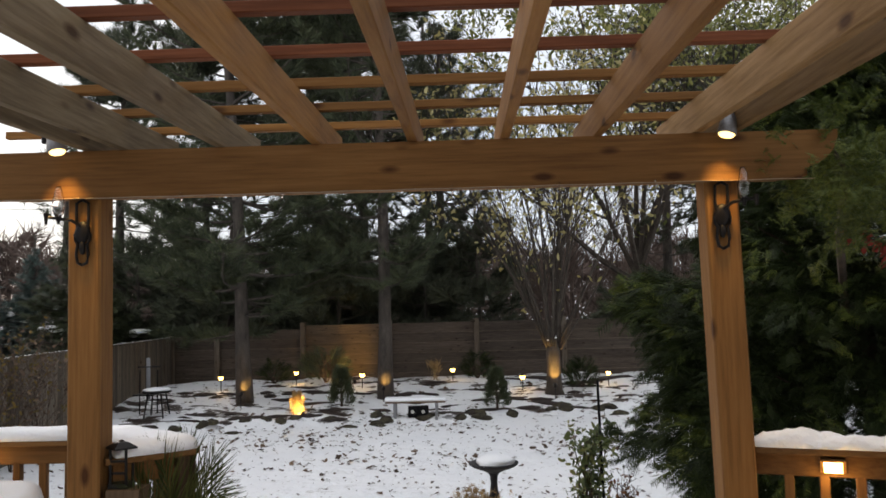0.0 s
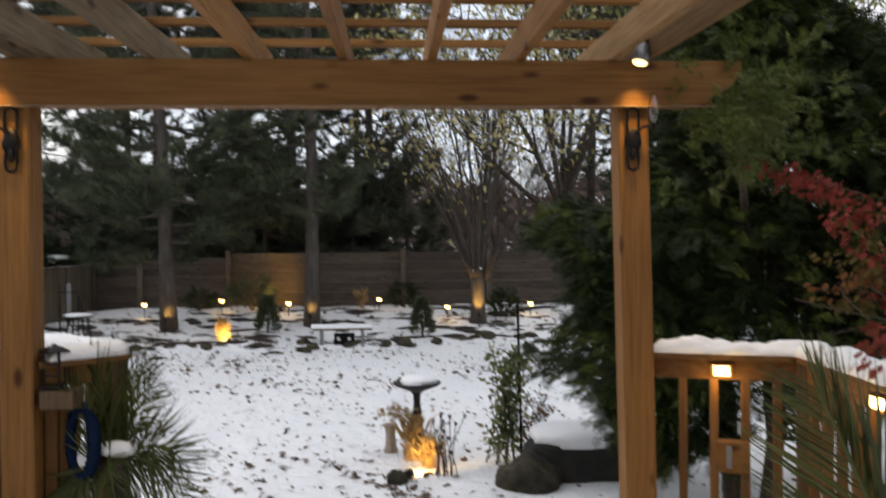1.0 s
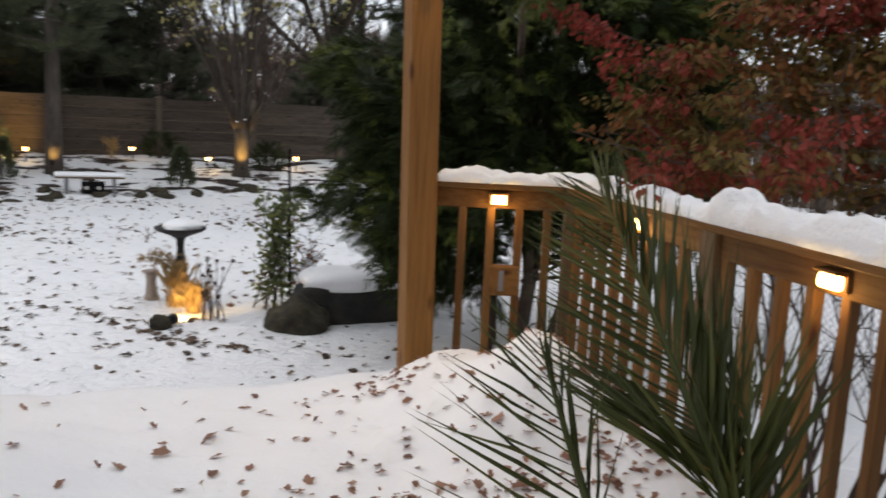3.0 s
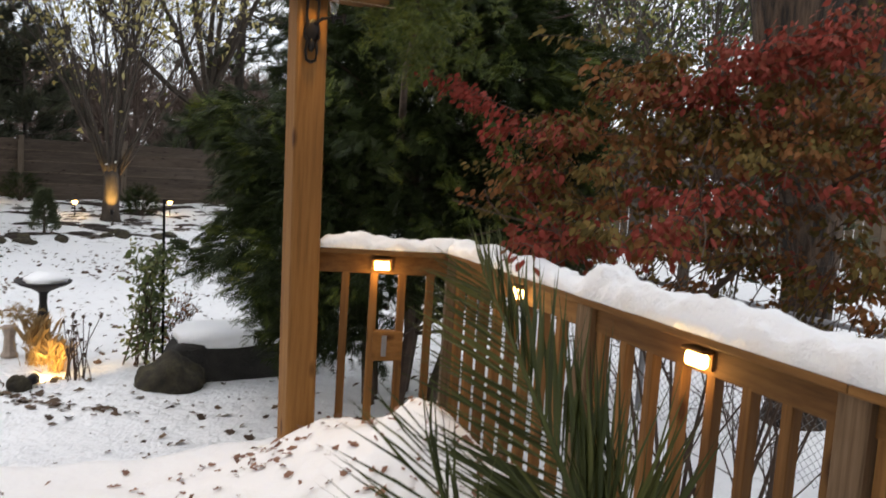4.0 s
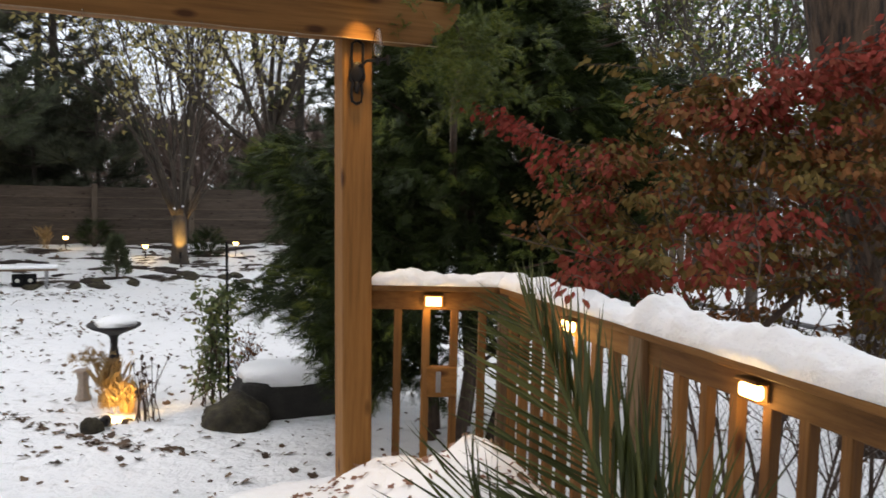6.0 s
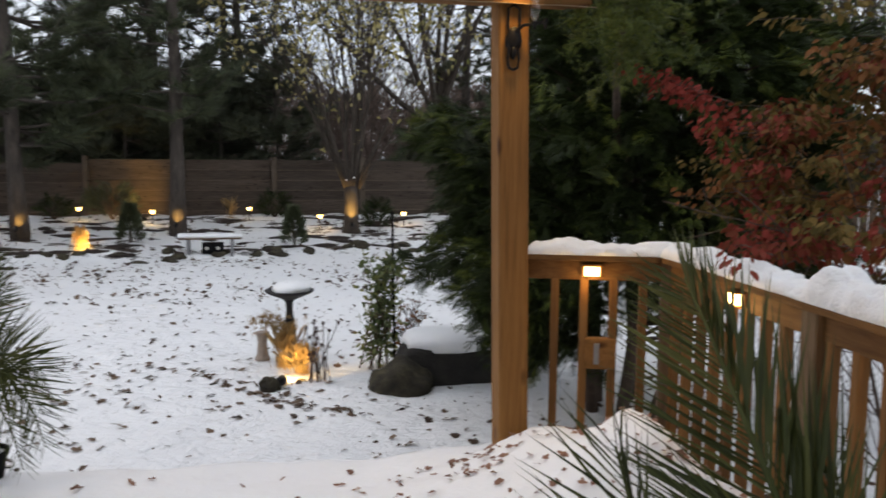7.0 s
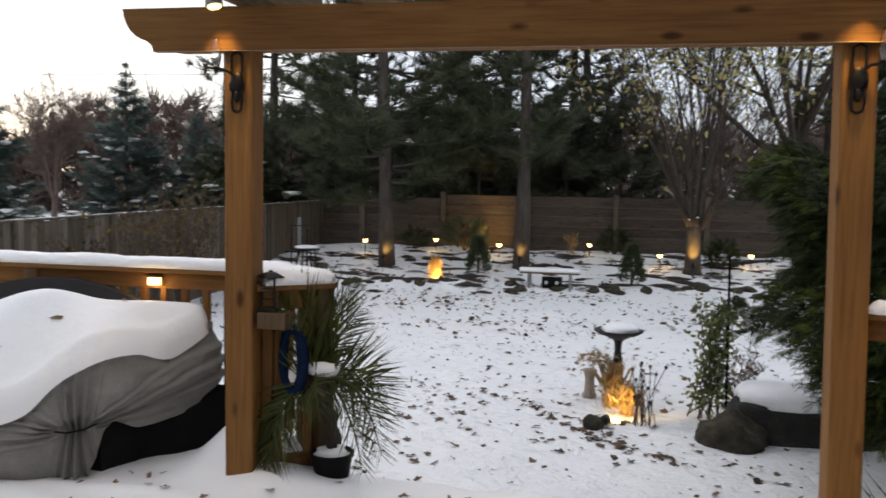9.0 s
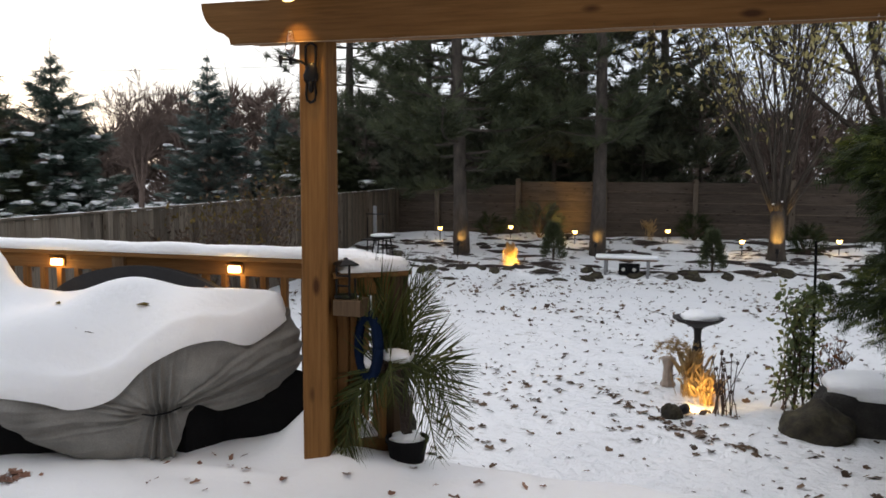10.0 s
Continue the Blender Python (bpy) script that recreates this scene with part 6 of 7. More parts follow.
part("snow_cap", slab((2.19, 8.28, YARD + 0.375), (0.70, 0.37, 0.10), 3.6, 0.10, 1.6, 4.0, 3), SNOW, flat, "thick flat cap of snow", smooth=True)
rock("stone", (0.165, 8.02, YARD), (0.10, 0.08, 0.11), 5.0, "small dark stone in the snow")

bath = thing("bird_bath", (0.39, 9.15, YARD), "dark stone bird bath with snow in its bowl", "bird bath")
part("pedestal", Geo().lathe([(0.15, 0.0), (0.15, 0.04), (0.11, 0.07), (0.07, 0.14), (0.062, 0.3), (0.055, 0.42), (0.035, 0.55), (0.04, 0.64), (0.07, 0.68)], (0.39, 9.15, YARD), 18), STONE_DARK, bath, smooth=True)
part("bowl", Geo().lathe([(0.05, 0.665), (0.12, 0.70), (0.22, 0.738), (0.258, 0.762), (0.262, 0.778), (0.235, 0.778), (0.18, 0.755), (0.08, 0.745)], (0.39, 9.15, YARD), 28), STONE_DARK, bath, smooth=True)
part("bowl_snow", Geo().blob((0.41, 9.15, YARD + 0.785), (0.20, 0.20, 0.075), 0.15, 1.8, 6, 3), SNOW, bath, smooth=True)


def grass_clump(at, height, count, spread, seed, label, plume=True, mat=None, base_r=0.05, gather=0.0):
    rnd = np.random.default_rng(seed)
    t = thing("dry_grass", at, label, "ornamental grass")
    x, y, z = at
    a = rnd.uniform(0, 6.28, count)
    d = np.stack([np.cos(a) * rnd.uniform(0, spread, count), np.sin(a) * rnd.uniform(0, spread, count), np.ones(count)], 1)
    off = np.stack([rnd.normal(0, base_r, count), rnd.normal(0, base_r, count), np.zeros(count)], 1)
    d = d - gather * off
    p = np.array(at) + off - np.array((0, 0, 0.02))
    v = [(0, -0.0025, 0), (0, 0.0025, 0), (0.5, -0.0025, 0.03), (0.5, 0.0025, 0.03), (0.85, -0.002, -0.06), (1, 0, -0.22)]
    f = [(0, 1, 3), (0, 3, 2), (2, 3, 4), (4, 3, 5)]
    part("blade", cloud(v, f, p, frames(d, rnd.uniform(0, 6.28, count)), np.stack([rnd.uniform(0.6, 1.1, count) * height, np.full(count, 1.0), rnd.uniform(0.6, 1.1, count) * height], 1)), mat or STRAW, t)
    if plume:
        n = 90
        pp = np.array(at) + np.stack([rnd.normal(-0.12, 0.10, n), rnd.normal(0, 0.06, n), rnd.normal(height * 1.02, 0.05, n)], 1)
        part("plume", cloud(TUFT_V, TUFT_F, pp, frames(rnd.normal(0, 1, (n, 3)) + np.array((-0.6, 0, -0.2)), rnd.uniform(0, 6, n)), np.full(n, 0.09)), STRAW, t, "pale feathery plumes")


grass_clump((0.50, 8.66, YARD), 0.32, 170, 0.55, 301, "straw-coloured ornamental grass lit from below", plume=False)
grass_clump((0.33, 8.92, YARD), 0.48, 130, 0.35, 302, "tall pale ornamental grass with feathery plumes")
grass_clump((-3.63, 18.75, gz1(-3.63, 18.75)), 0.50, 240, 0.02, 303, "dry grass clump lit brightly from below", plume=False, base_r=0.10, gather=1.9)
grass_clump((-0.75, 23.4, gz1(-0.75, 23.4)), 0.62, 60, 0.3, 304, "thin pale dry grass by the fence", plume=False)
plinth = thing("plinth", (0.10, 9.25, YARD), "small pale weathered plinth standing in the snow", "plinth")
part("shaft", Geo().lathe([(0.08, 0.0), (0.08, 0.03), (0.06, 0.06), (0.05, 0.2), (0.065, 0.27), (0.08, 0.29), (0.075, 0.31)], (0.10, 9.25, YARD), 8), plain("tan_stone", (0.40, 0.32, 0.26), 0.85), plinth)

stalks = thing("dead_flowers", (0.65, 8.25, YARD), "dark dead flower stalks with seed heads", "flowers")
rnd = np.random.default_rng(310)
g = Geo()
for k in range(16):
    x0, y0 = 0.65 + rnd.normal(0, 0.05), 8.25 + rnd.normal(0, 0.05)
    h = rnd.uniform(0.25, 0.62)
    lx, ly = rnd.normal(0, 0.09), rnd.normal(0, 0.06)
    g.tube([(x0, y0, YARD - 0.02), (x0 + lx * 0.4, y0 + ly * 0.4, YARD + h * 0.5), (x0 + lx, y0 + ly, YARD + h)], [0.006, 0.005, 0.004], 5)
    g.blob((x0 + lx, y0 + ly, YARD + h), (0.018, 0.018, 0.022), 0.3, 2, k, 1)
part("stalk", g, TWIG, stalks)


def leafy_shrub(name, at, height, width, count, mat, size, seed, label, stems=9, low=0.1, category="shrub"):
    """A twiggy shrub with leaves along its stems."""
    rnd = np.random.default_rng(seed)
    t = thing(name, at, label, category)
    g, tips = Geo(), []
    x, y, z = at
    for k in range(stems):
        a = k * 2.4
        d = (math.cos(a) * width / height * 0.7, math.sin(a) * width / height * 0.7, 1)
        grow(g, (x + 0.03 * math.cos(a), y + 0.03 * math.sin(a), z - 0.03), d, height * rnd.uniform(0.75, 1.05), 0.012, 2, rnd, tips, up=0.05, fork=4, bend=0.08, sides=4, low=0.003)
    part("stem", g, TWIG, t)
    tips = [q for q in tips if q[0][2] > z + low * height]
    part("foliage", leaves_at(tips, rnd, count, width * 0.10, size), mat, t)
    return t


bam = thing("shrub", (1.28, 8.72, YARD), "narrow green shrub tied to a dark stake", "shrub")
rnd = np.random.default_rng(320)
tips = []
for k in range(9):
    x0, y0 = 1.27 + rnd.normal(0, 0.07), 8.72 + rnd.normal(0, 0.06)
    pts = [(x0 + rnd.normal(0, 0.025) + 0.02 * j, y0 + rnd.normal(0, 0.02), YARD - 0.03 + rnd.uniform(0.9, 1.05) * 1.2 * j / 6) for j in range(7)]
    part("stem", Geo().tube(pts, [0.009, 0.008, 0.008, 0.007, 0.006, 0.005, 0.003], 5), TWIG, bam)
    tips += [(np.array(q), None) for q in pts[1:]] + [(np.array(q) * 0.5 + np.array(p) * 0.5, None) for p, q in zip(pts[1:], pts[2:])]
part("foliage", leaves_at(tips, rnd, 1000, 0.062, 0.072, -0.6), BAMBOO, bam)
part("stake", Geo().bar((1.47, 8.74, YARD - 0.02), (1.44, 8.74, 0.86), 0.024, 0.024, up=(0, 1, 0)), BLACK, bam, "dark stake")
leafy_shrub("shrub", (1.66, 8.95, YARD), 0.52, 0.12, 110, RUST_LEAF, 0.055, 321, "thin shrub with a few dull red leaves", stems=5)


def small_conifer(at, height, width, seed, label, mat=None):
    rnd = np.random.default_rng(seed)
    t = thing("dwarf_conifer", at, label, "shrub", "dwarf conifers in the bed")
    part("stem", Geo().tube([(at[0], at[1], at[2] - 0.05), (at[0], at[1], at[2] + height * 0.9)], [0.03, 0.006], 6), TWIG, t)
    n = 900
    u = rnd.random(n) ** 0.8
    a = rnd.uniform(0, 6.28, n)
    r = width / 2 * (1 - u) ** 0.7 * rnd.uniform(0.6, 1.05, n)
    p = np.stack([at[0] + r * np.cos(a), at[1] + r * np.sin(a), at[2] + 0.04 + u * height], 1)
    d = np.stack([np.cos(a), np.sin(a), 0.7 + rnd.normal(0, 0.3, n)], 1)
    part("foliage", cloud(SPRAY_V, SPRAY_F, p, frames(d, rnd.uniform(0, 6.28, n)), rnd.uniform(0.09, 0.18, n)), mat or NEEDLE, t)


small_conifer((-2.73, 19.3, gz1(-2.73, 19.3)), 0.78, 0.50, 330, "small dark cone-shaped evergreen in the snowy bed")
small_conifer((0.78, 19.0, gz1(0.78, 19.0)), 0.80, 0.52, 331, "small dark cone-shaped evergreen in the snowy bed")


def round_shrub(at, r, h, n, seed, label, mat=None, size=0.2):
    rnd = np.random.default_rng(seed)
    t = thing("evergreen_shrub", at, label, "shrub")
    g = Geo()
    for k in range(8):
        a = k * 2.4
        g.tube([(at[0], at[1], at[2] - 0.04), (at[0] + r * 0.7 * math.cos(a), at[1] + r * 0.7 * math.sin(a), at[2] + h * 0.8)], [0.018, 0.006], 5)
    part("stem", g, TWIG, t)
    a, u = rnd.uniform(0, 6.28, n), rnd.random(n)
    rr = r * np.sin(np.pi * (0.15 + 0.8 * u)) * rnd.uniform(0.5, 1.05, n)
    p = np.stack([at[0] + rr * np.cos(a), at[1] + rr * np.sin(a), at[2] + 0.05 + u * h * rnd.uniform(0.7, 1.1, n)], 1)
    d = np.stack([np.cos(a), np.sin(a), rnd.uniform(0, 1.4, n)], 1)
    part("foliage", cloud(SPRAY_V, SPRAY_F, p, frames(d, rnd.uniform(0, 6.28, n)), rnd.uniform(0.7, 1.3, n) * size), mat or CEDAR, t)


round_shrub((-3.85, 23.9, gz1(-3.85, 23.9)), 0.62, 0.85, 130, 340, "open rhododendron-like shrub before the lit fence", NEEDLE, 0.34)
round_shrub((0.42, 24.2, gz1(0.42, 24.2)), 0.42, 0.65, 200, 341, "dark rounded evergreen shrub by the fence", None, 0.2)
round_shrub((-5.15, 23.2, gz1(-5.15, 23.2)), 0.40, 0.5, 160, 342, "dark low evergreen shrub in the bed", None, 0.2)
round_shrub((3.05, 21.9, gz1(3.05, 21.9)), 0.42, 0.62, 200, 343, "dark rounded evergreen shrub by the maple", None, 0.22)
for k, (x0, y0, h) in enumerate(((-7.05, 11.2, 1.5), (-7.15, 12.3, 1.75), (-7.3, 13.4, 1.8), (-7.4, 14.4, 1.5), (-6.9, 9.8, 1.2), (-7.1, 10.5, 1.4))):
    leafy_shrub("fence_shrub", (x0 + 0.25, y0, gz1(x0 + 0.25, y0)), h, 0.55, 260, DRY_LEAF if k % 2 else OLIVE_LEAF, 0.085, 350 + k, "half-bare brown and green shrub against the side fence", stems=6)


def path_lamp(x, y, head=0.36):
    z = gz1(x, y)
    t = thing("path_lamp", (x, y, z), "small lit black garden path lamp on a stake", "garden lamp", "path lamps in the bed")
    part("stake", Geo().tube([(x, y, z - 0.08), (x, y, z + head - 0.08)], [0.012, 0.014], 8), IRON, t)
    part("shade", Geo().lathe([(0.045, head - 0.085), (0.07, head - 0.005), (0.062, head), (0.038, head - 0.08)], (x, y, z), 12), GLOW_SOFT, t, "glowing glass shade", smooth=True)
    part("cap", Geo().lathe([(0.085, head + 0.002), (0.085, head + 0.01), (0.03, head + 0.035), (0.01, head + 0.045)], (x, y, z), 12), IRON, t)
    lamp("path_lamp_light", "POINT", (x, y - 0.10, z + head - 0.05), 1.3, WARM, size=0.05)


for x, y in ((-6.15, 21.55), (-4.58, 23.3), (-2.62, 22.2), (-0.27, 23.5), (1.52, 21.5), (3.8, 22.25)):
    path_lamp(x, y)


def up_light(x, y, aim, watts, label, cone=45, height=0.06):
    z = gz1(x, y)
    t = thing("spot_lamp", (x, y, z), label, "garden lamp")
    d = (Vector(aim) - Vector((x, y, z + height))).normalized()
    p = Vector((x, y, z + height))
    part("spike", Geo().tube([(x, y, z - 0.05), tuple(p)], [0.012, 0.012], 6), IRON, t)
    part("head", Geo().tube([p - d * 0.05, p, p + d * 0.06], [0.03, 0.045, 0.05], 12), IRON, t, smooth=True)
    part("lens", Geo().tube([p + d * 0.061, p + d * 0.066], [0.045, 0.042], 12), GLOW_SOFT, t)
    lamp("spot_lamp_light", "SPOT", tuple(p + d * 0.09), watts * 1.5, (1.0, 0.60, 0.16), aim=tuple(aim), size=0.03, cone=cone)


up_light(-5.12, 19.62, (-5.10, 20.0, -0.02), 7, "small black spot lamp aimed up a pine trunk", 52, 0.30)
up_light(-1.84, 19.97, (-1.83, 20.35, -0.02), 7, "small black spot lamp aimed up a pine trunk", 52, 0.30)
up_light(2.22, 20.40, (2.25, 20.9, 0.22), 34, "small black spot lamp aimed up a tree trunk", 60, 0.30)
up_light(-2.95, 23.2, (-3.9, 24.95, 0.30), 40, "small black spot lamp washing the fence", 95, 0.08)
up_light(0.26, 8.12, (0.56, 8.64, -0.72), 22, "small black spot lamp lighting the dry grass", 80, 0.05)
up_light(-3.42, 18.36, (-3.66, 18.85, -0.40), 50, "small black spot lamp lighting the dry grass", 80, 0.05)

bench = thing("garden_bench", (-1.0, 18.55, gz1(-1.0, 18.55)), "low plank bench deep in snow at the bed's edge", "bench")
bz = gz1(-1.0, 18.35)
for s in (-1, 1):
    part("leg", Geo().bar((-1.0 + s * 0.45, 18.42, bz - 0.03), (-1.0 + s * 0.45, 18.42, bz + 0.36), 0.06, 0.06, up=(0, 1, 0)), STEEL, bench)
    part("leg", Geo().bar((-1.0 + s * 0.45, 18.70, bz - 0.03), (-1.0 + s * 0.45, 18.70, bz + 0.36), 0.06, 0.06, up=(0, 1, 0)), STEEL, bench)
part("seat", Geo().bar((-1.65, 18.56, bz + 0.375), (-0.35, 18.56, bz + 0.375), 0.36, 0.035), GREYED, bench)
part("seat_snow", Geo().bar((-1.66, 18.56, bz + 0.43), (-0.34, 18.56, bz + 0.43), 0.38, 0.08, ch=0.03), SNOW, bench, "slab of snow")
toy = thing("toy_truck", (-0.95, 18.5, bz), "black box on two pale-hubbed wheels under the bench", "toy")
part("body", Geo().box((-0.95, 18.56, bz + 0.16), (0.44, 0.2, 0.24), 0.03), BLACK, toy)
for s in (-1, 1):
    w = part("wheel", Geo().tube([(-0.95 + s * 0.115, 18.40, bz + 0.17), (-0.95 + s * 0.115, 18.45, bz + 0.17)], [0.095, 0.095], 16), BLACK, toy)
    part("hub", Geo().tube([(-0.95 + s * 0.115, 18.385, bz + 0.17), (-0.95 + s * 0.115, 18.40, bz + 0.17)], [0.035, 0.04], 12), plain("pale_hub", (0.6, 0.58, 0.52), 0.6), w)

cx, cy = -6.66, 18.5
cz = gz1(cx, cy)
tab = thing("patio_table", (cx, cy, cz), "black metal table with snow on it by the fence corner", "table")
for k in range(4):
    a = math.pi / 4 + k * math.pi / 2
    part("leg", Geo().tube([(cx + 0.3 * math.cos(a), cy + 0.3 * math.sin(a), cz - 0.02), (cx + 0.2 * math.cos(a), cy + 0.2 * math.sin(a), cz + 0.52)], [0.018, 0.018], 6), IRON, tab)
part("tabletop", Geo().lathe([(0.30, 0.52), (0.31, 0.53), (0.31, 0.55), (0.30, 0.56)], (cx, cy, cz), 20), IRON, tab)
part("table_snow", Geo().blob((cx, cy, cz + 0.585), (0.29, 0.29, 0.05), 0.12, 2, 7, 3), SNOW, tab, smooth=True)
ch = thing("patio_chair", (-7.0, 18.9, gz1(-7.0, 18.9)), "tall pale slatted chair back beside the table", "chair")
zz = gz1(-7.0, 18.9)
part("back_slat", Geo().bar((-7.0, 18.9, zz + 0.3), (-7.02, 18.95, zz + 1.22), 0.09, 0.025, up=(0, 1, 0)), STEEL, ch)
for s in (-1, 1):
    part("leg", Geo().tube([(-7.0 + s * 0.2, 18.9, zz - 0.02), (-7.0 + s * 0.2, 18.92, zz + 0.95)], [0.016, 0.014], 6), IRON, ch)
part("seat", Geo().bar((-7.22, 18.75, zz + 0.42), (-6.78, 18.75, zz + 0.42), 0.4, 0.03), IRON, ch)
part("top_bar", Geo().tube([(-7.25, 18.93, zz + 1.02), (-6.75, 18.93, zz + 1.02)], [0.014, 0.014], 6), IRON, ch)

# edging stones and dark mulch showing through the snow of the bed
rnd = np.random.default_rng(400)
stone_mesh = [mesh_of(Geo().blob((0, 0, 0), (1, 1, 1), 0.35, 1.5, s, 2), (0, 0, 0)) for s in range(4)]
for me in stone_mesh:
    me.materials.append(ROCK)
for k in range(34):
    x = rnd.uniform(-7.2, 5.6)
    y = 18.3 + 0.18 * x + rnd.normal(0, 0.25) + 0.3
    ob = new("edging_stone", stone_mesh[k % 4])
    ob.location = (x, y, gz1(x, y) - 0.01)
    ob.rotation_euler = (0, 0, rnd.uniform(0, 6.28))
    ob.scale = (rnd.uniform(0.12, 0.26), rnd.uniform(0.10, 0.17), rnd.uniform(0.05, 0.13))
    tagged(ob, "dark edging stone half buried in snow", "stone", "edging stones of the bed")
g = Geo()
for k in range(110):
    x = rnd.uniform(-7.5, 6.5)
    y = 18.7 + 0.18 * x + rnd.random() * 5.0
    g.blob((x, y, gz1(x, y) - 0.02), (rnd.uniform(0.12, 0.5), rnd.uniform(0.06, 0.22), rnd.uniform(0.03, 0.075)), 0.5, 2.0, k, 2)
solo("mulch_patches", g, SOIL, (0, 21, -0.6), "dark mulch and stones bared through the snow", "mulch", kind="stuff")

# fallen leaves
star = [(math.cos(a) * r, math.sin(a) * r) for a, r in [(k * math.pi / 5.5, (1.0 if k % 2 == 0 else 0.72 + 0.1 * math.sin(k * 2.0)) * (1 - 0.25 * (k in (4, 5, 6, 7)))) for k in range(11)]]
FALL_V = [(0, 0, 0.12)] + [(x, y, 0.25 * (abs(y) ** 1.5) + 0.15 * x * x - 0.02) for x, y in star]
FALL_F = [(0, i + 1, (i + 1) % 11 + 1) for i in range(11)]


def scatter(n, xr, yr, height, size, seed, patchy=0.0):
    rnd = np.random.default_rng(seed)
    x, y = rnd.uniform(*xr, n * 2), rnd.uniform(*yr, n * 2)
    if patchy:
        keep = (np.sin(x * 1.1 + 1.5 * np.sin(y * 0.7)) * np.sin(y * 1.3 + x * 0.3) + rnd.normal(0, 0.6, n * 2)) > patchy
        x, y = x[keep][:n], y[keep][:n]
    x, y = x[:n], y[:n]
    m = len(x)
    p = np.stack([x, y, height(x, y) + 0.004], 1)
    tilt = rnd.normal(0, 0.28, (m, 2))
    d = np.stack([np.cos(a := rnd.uniform(0, 6.28, m)), np.sin(a), tilt[:, 0]], 1)
    s = rnd.uniform(0.55, 1.25, m) * size
    return cloud(FALL_V, FALL_F, p, frames(d, tilt[:, 1]), np.stack([s, s * rnd.uniform(0.25, 0.9, m), s * rnd.uniform(0.6, 2.2, m)], 1))


def heaped(cx0, cy0, r0, count, size, seed):
    """Leaves blown together into one patch on the deck's snow."""
    rnd = np.random.default_rng(seed)
    x, y = rnd.normal(cx0, r0, count), rnd.normal(cy0, r0, count)
    d = np.stack([np.cos(a := rnd.uniform(0, 6.28, count)), np.sin(a), rnd.normal(0, 0.35, count)], 1)
    q = rnd.uniform(0.6, 1.3, count) * size
    return cloud(FALL_V, FALL_F, np.stack([x, y, deck_snow(x, y) + 0.006], 1), frames(d, rnd.normal(0, 0.4, count)), np.stack([q, q * rnd.uniform(0.3, 0.9, count), q * rnd.uniform(0.8, 2.4, count)], 1))


def bed_rim(count, size, seed):
    """Leaves caught along the curved edge of the flower bed round the bird bath."""
    rnd = np.random.default_rng(seed)
    u = rnd.random(count)
    u = u + 0.03 * np.sin(u * 40)
    x = -0.58 + 1.45 * u + rnd.normal(0, 0.06, count)
    y = 8.80 - 2.35 * u + 0.62 * u * u + rnd.normal(0, 0.045, count)
    d = np.stack([np.cos(a := rnd.normal(-0.8, 0.5, count)), np.sin(a), rnd.normal(0, 0.25, count)], 1)
    q = rnd.uniform(0.6, 1.4, count) * size
    return cloud(FALL_V, FALL_F, np.stack([x, y, ground_z(x, y) + 0.006], 1), frames(d, rnd.normal(0, 0.3, count)), np.stack([q * 1.3, q * rnd.uniform(0.3, 0.8, count), q * rnd.uniform(0.6, 2.0, count)], 1))


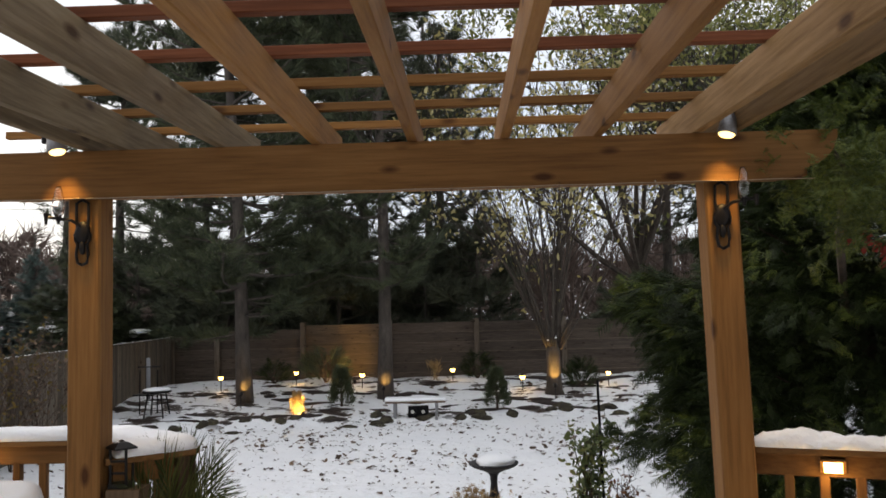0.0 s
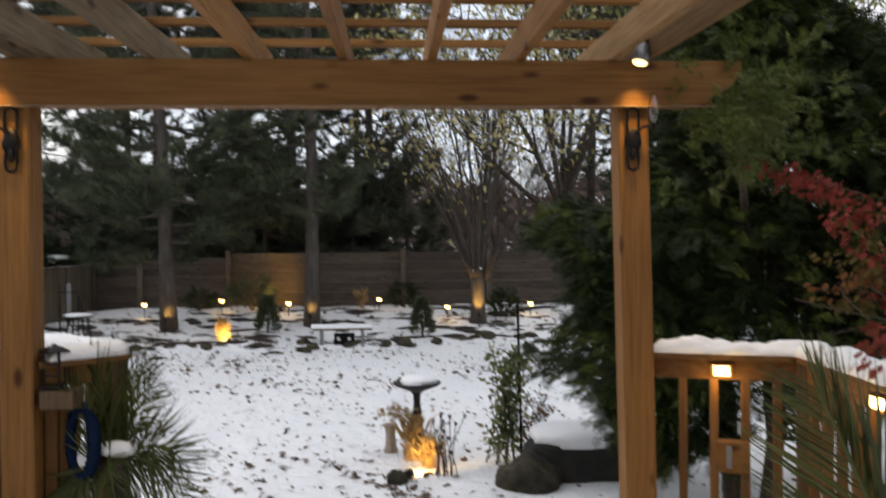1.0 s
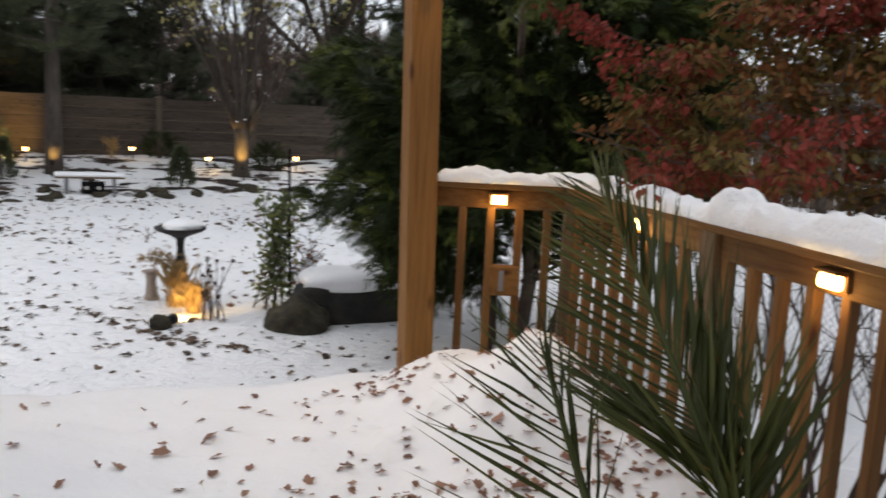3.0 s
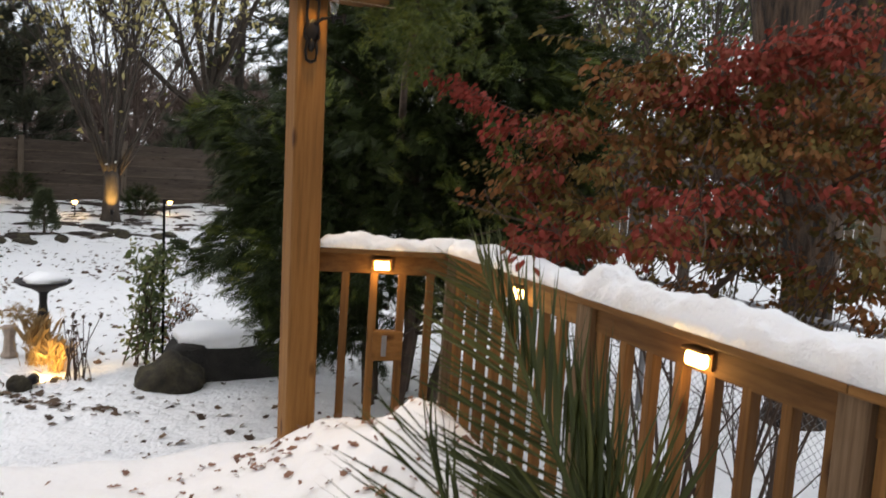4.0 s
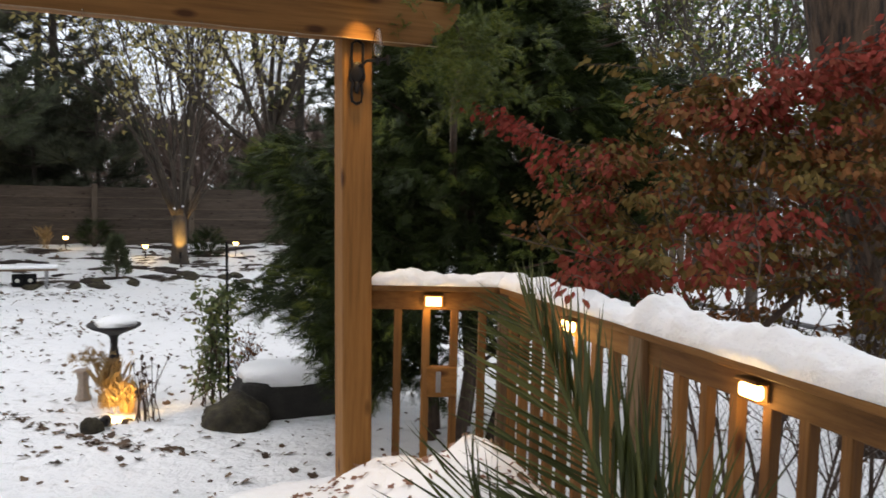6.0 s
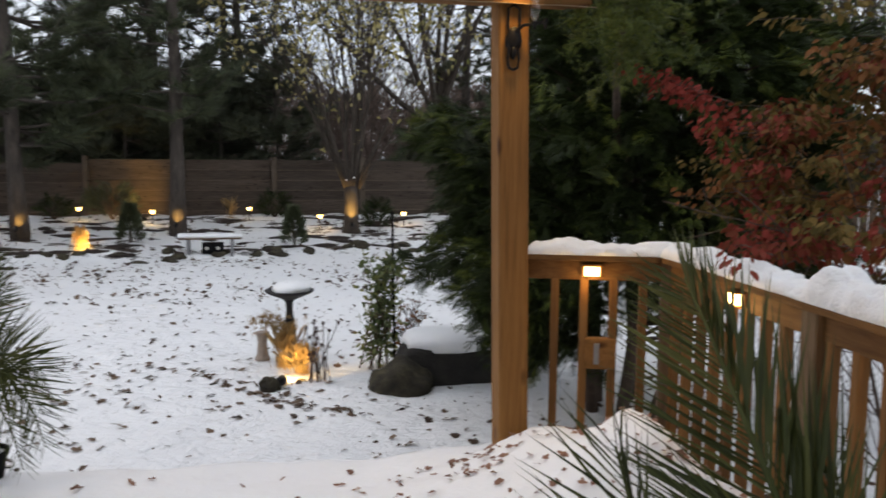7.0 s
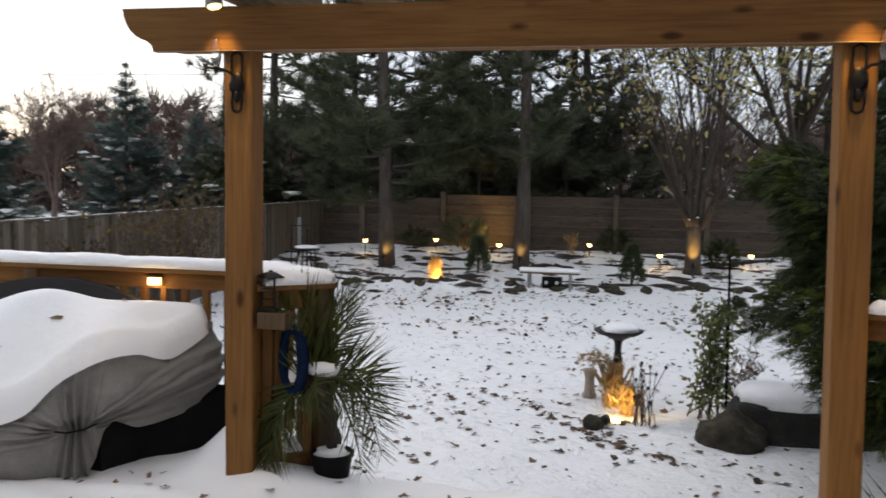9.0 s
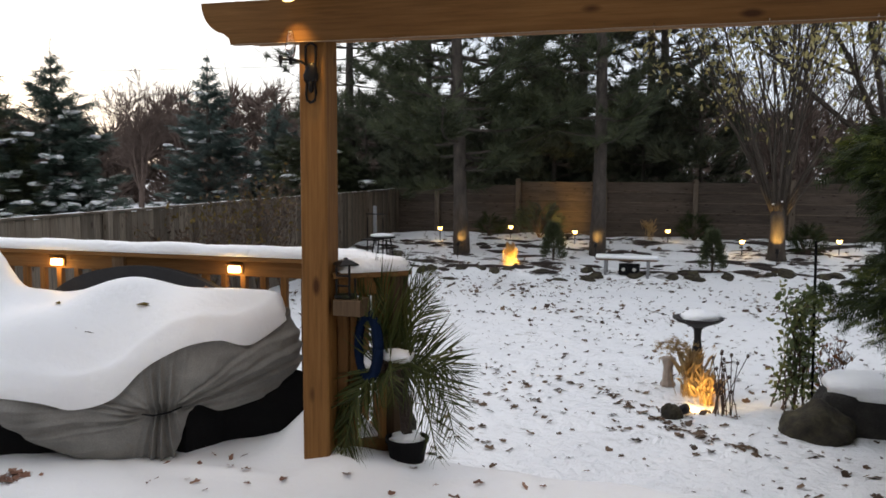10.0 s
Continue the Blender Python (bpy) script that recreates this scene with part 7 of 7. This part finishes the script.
solo("fallen_leaves", joined(bed_rim(75, 0.042, 540), scatter(1300, (-8, 6.5), (4.7, 18.6), ground_z, 0.05, 501, 0.1), scatter(2000, (-8, 6.5), (4.7, 18.8), ground_z, 0.030, 505, 0.0), scatter(700, (-7, 6), (13, 19), ground_z, 0.07, 502, 0.2), scatter(300, (-3, 4), (4.8, 9.5), ground_z, 0.055, 503, 0.1), scatter(500, (-7.5, 6), (18.6, 24.5), ground_z, 0.07, 504)),
     DRY_LEAF, (0, 10, YARD), "brown fallen leaves scattered over the snowy lawn", "leaves", kind="stuff")
solo("deck_leaves", joined(scatter(150, (-3.2, 1.3), (1.2, 3.95), deck_snow, 0.030, 511), scatter(46, (-2.2, 1.3), (1.4, 3.9), deck_snow, 0.042, 516), scatter(190, (0.35, 1.7), (1.8, 3.75), deck_snow, 0.021, 512), scatter(110, (1.1, 1.65), (1.9, 2.6), deck_snow, 0.022, 513), scatter(26, (0.9, 1.5), (3.3, 3.8), deck_snow, 0.028, 515), scatter(36, (-2.85, -2.70), (3.14, 3.26), deck_snow, 0.032, 514), *[heaped(cx0, cy0, r0, n0, 0.023, 520 + i) for i, (cx0, cy0, r0, n0) in enumerate(((1.60, 2.47, 0.09, 70), (1.22, 2.46, 0.11, 60), (0.90, 2.60, 0.10, 30), (1.27, 2.91, 0.16, 40), (1.02, 3.42, 0.12, 12), (1.56, 2.72, 0.09, 40), (0.58, 2.8, 0.2, 20)))]),
     LITTER, (0, 2, 0.02), "brown leaves scattered over the deck snow", "leaves", kind="stuff")

# board fence of the next garden
nb = thing("garden_fence", (17, 16.5, YARD), "tan board fence of the next garden", "fence", kind="structure")
for k in range(60):
    x0, y0 = 13.0 + 0.15 * k, 20.8 - 0.15 * k
    part("board", Geo().bar((x0, y0, YARD - 0.05), (x0, y0, 0.75 + 0.02 * math.sin(k * 2.2)), 0.20, 0.025, up=(0.7, 0.7, 0), ch=0.003), FENCE_PALE, nb)

# chain-link fence beyond the shrub, and a far utility pole
link = thing("chain_link_fence", (5.3, 4.0, YARD), "grey chain-link fence beyond the red shrub", "fence", kind="structure")
for y in (0.0, 3.0, 6.0, 9.0):
    part("fence_post", Geo().tube([(5.3, y, YARD - 0.05), (5.3, y, 0.47)], [0.03, 0.03], 8), STEEL, link)
part("top_tube", Geo().tube([(5.3, 0, 0.45), (5.3, 9, 0.45)], [0.02, 0.02], 8), STEEL, link)
g = Geo()
for k in range(-18, 130):
    y0 = k * 0.07
    for s in (0, 1):
        a, b = (y0, YARD), (y0 + 1.2, 0.43)
        if s:
            a, b = (y0, 0.43), (y0 + 1.2, YARD)
        if a[0] >= 0 and b[0] <= 9:
            g.tube([(5.3 + 0.004 * s, a[0], a[1]), (5.3 + 0.004 * s, b[0], b[1])], [0.0022, 0.0022], 3)
part("wire_mesh", g, STEEL, link, kind="stuff")
pole = thing("utility_pole", (15.5, 23.0, YARD), "tall brown utility pole far behind the trees", "pole")
part("shaft", Geo().tube([(15.5, 23, YARD - 0.05), (15.5, 23, 8.5)], [0.14, 0.11], 10), LUMBER["z"], pole)
lines = thing("power_lines", (-10, 60, 8), "thin dark power lines high in the distance", "wire")
for z0 in (9.6, 7.6):
    part("wire", Geo().tube([(-60 + 5 * k, 60, z0 + 0.5 * ((k - 8) / 8) ** 2 + 0.012 * k) for k in range(17)], [0.022] * 17, 4), STEEL, lines)
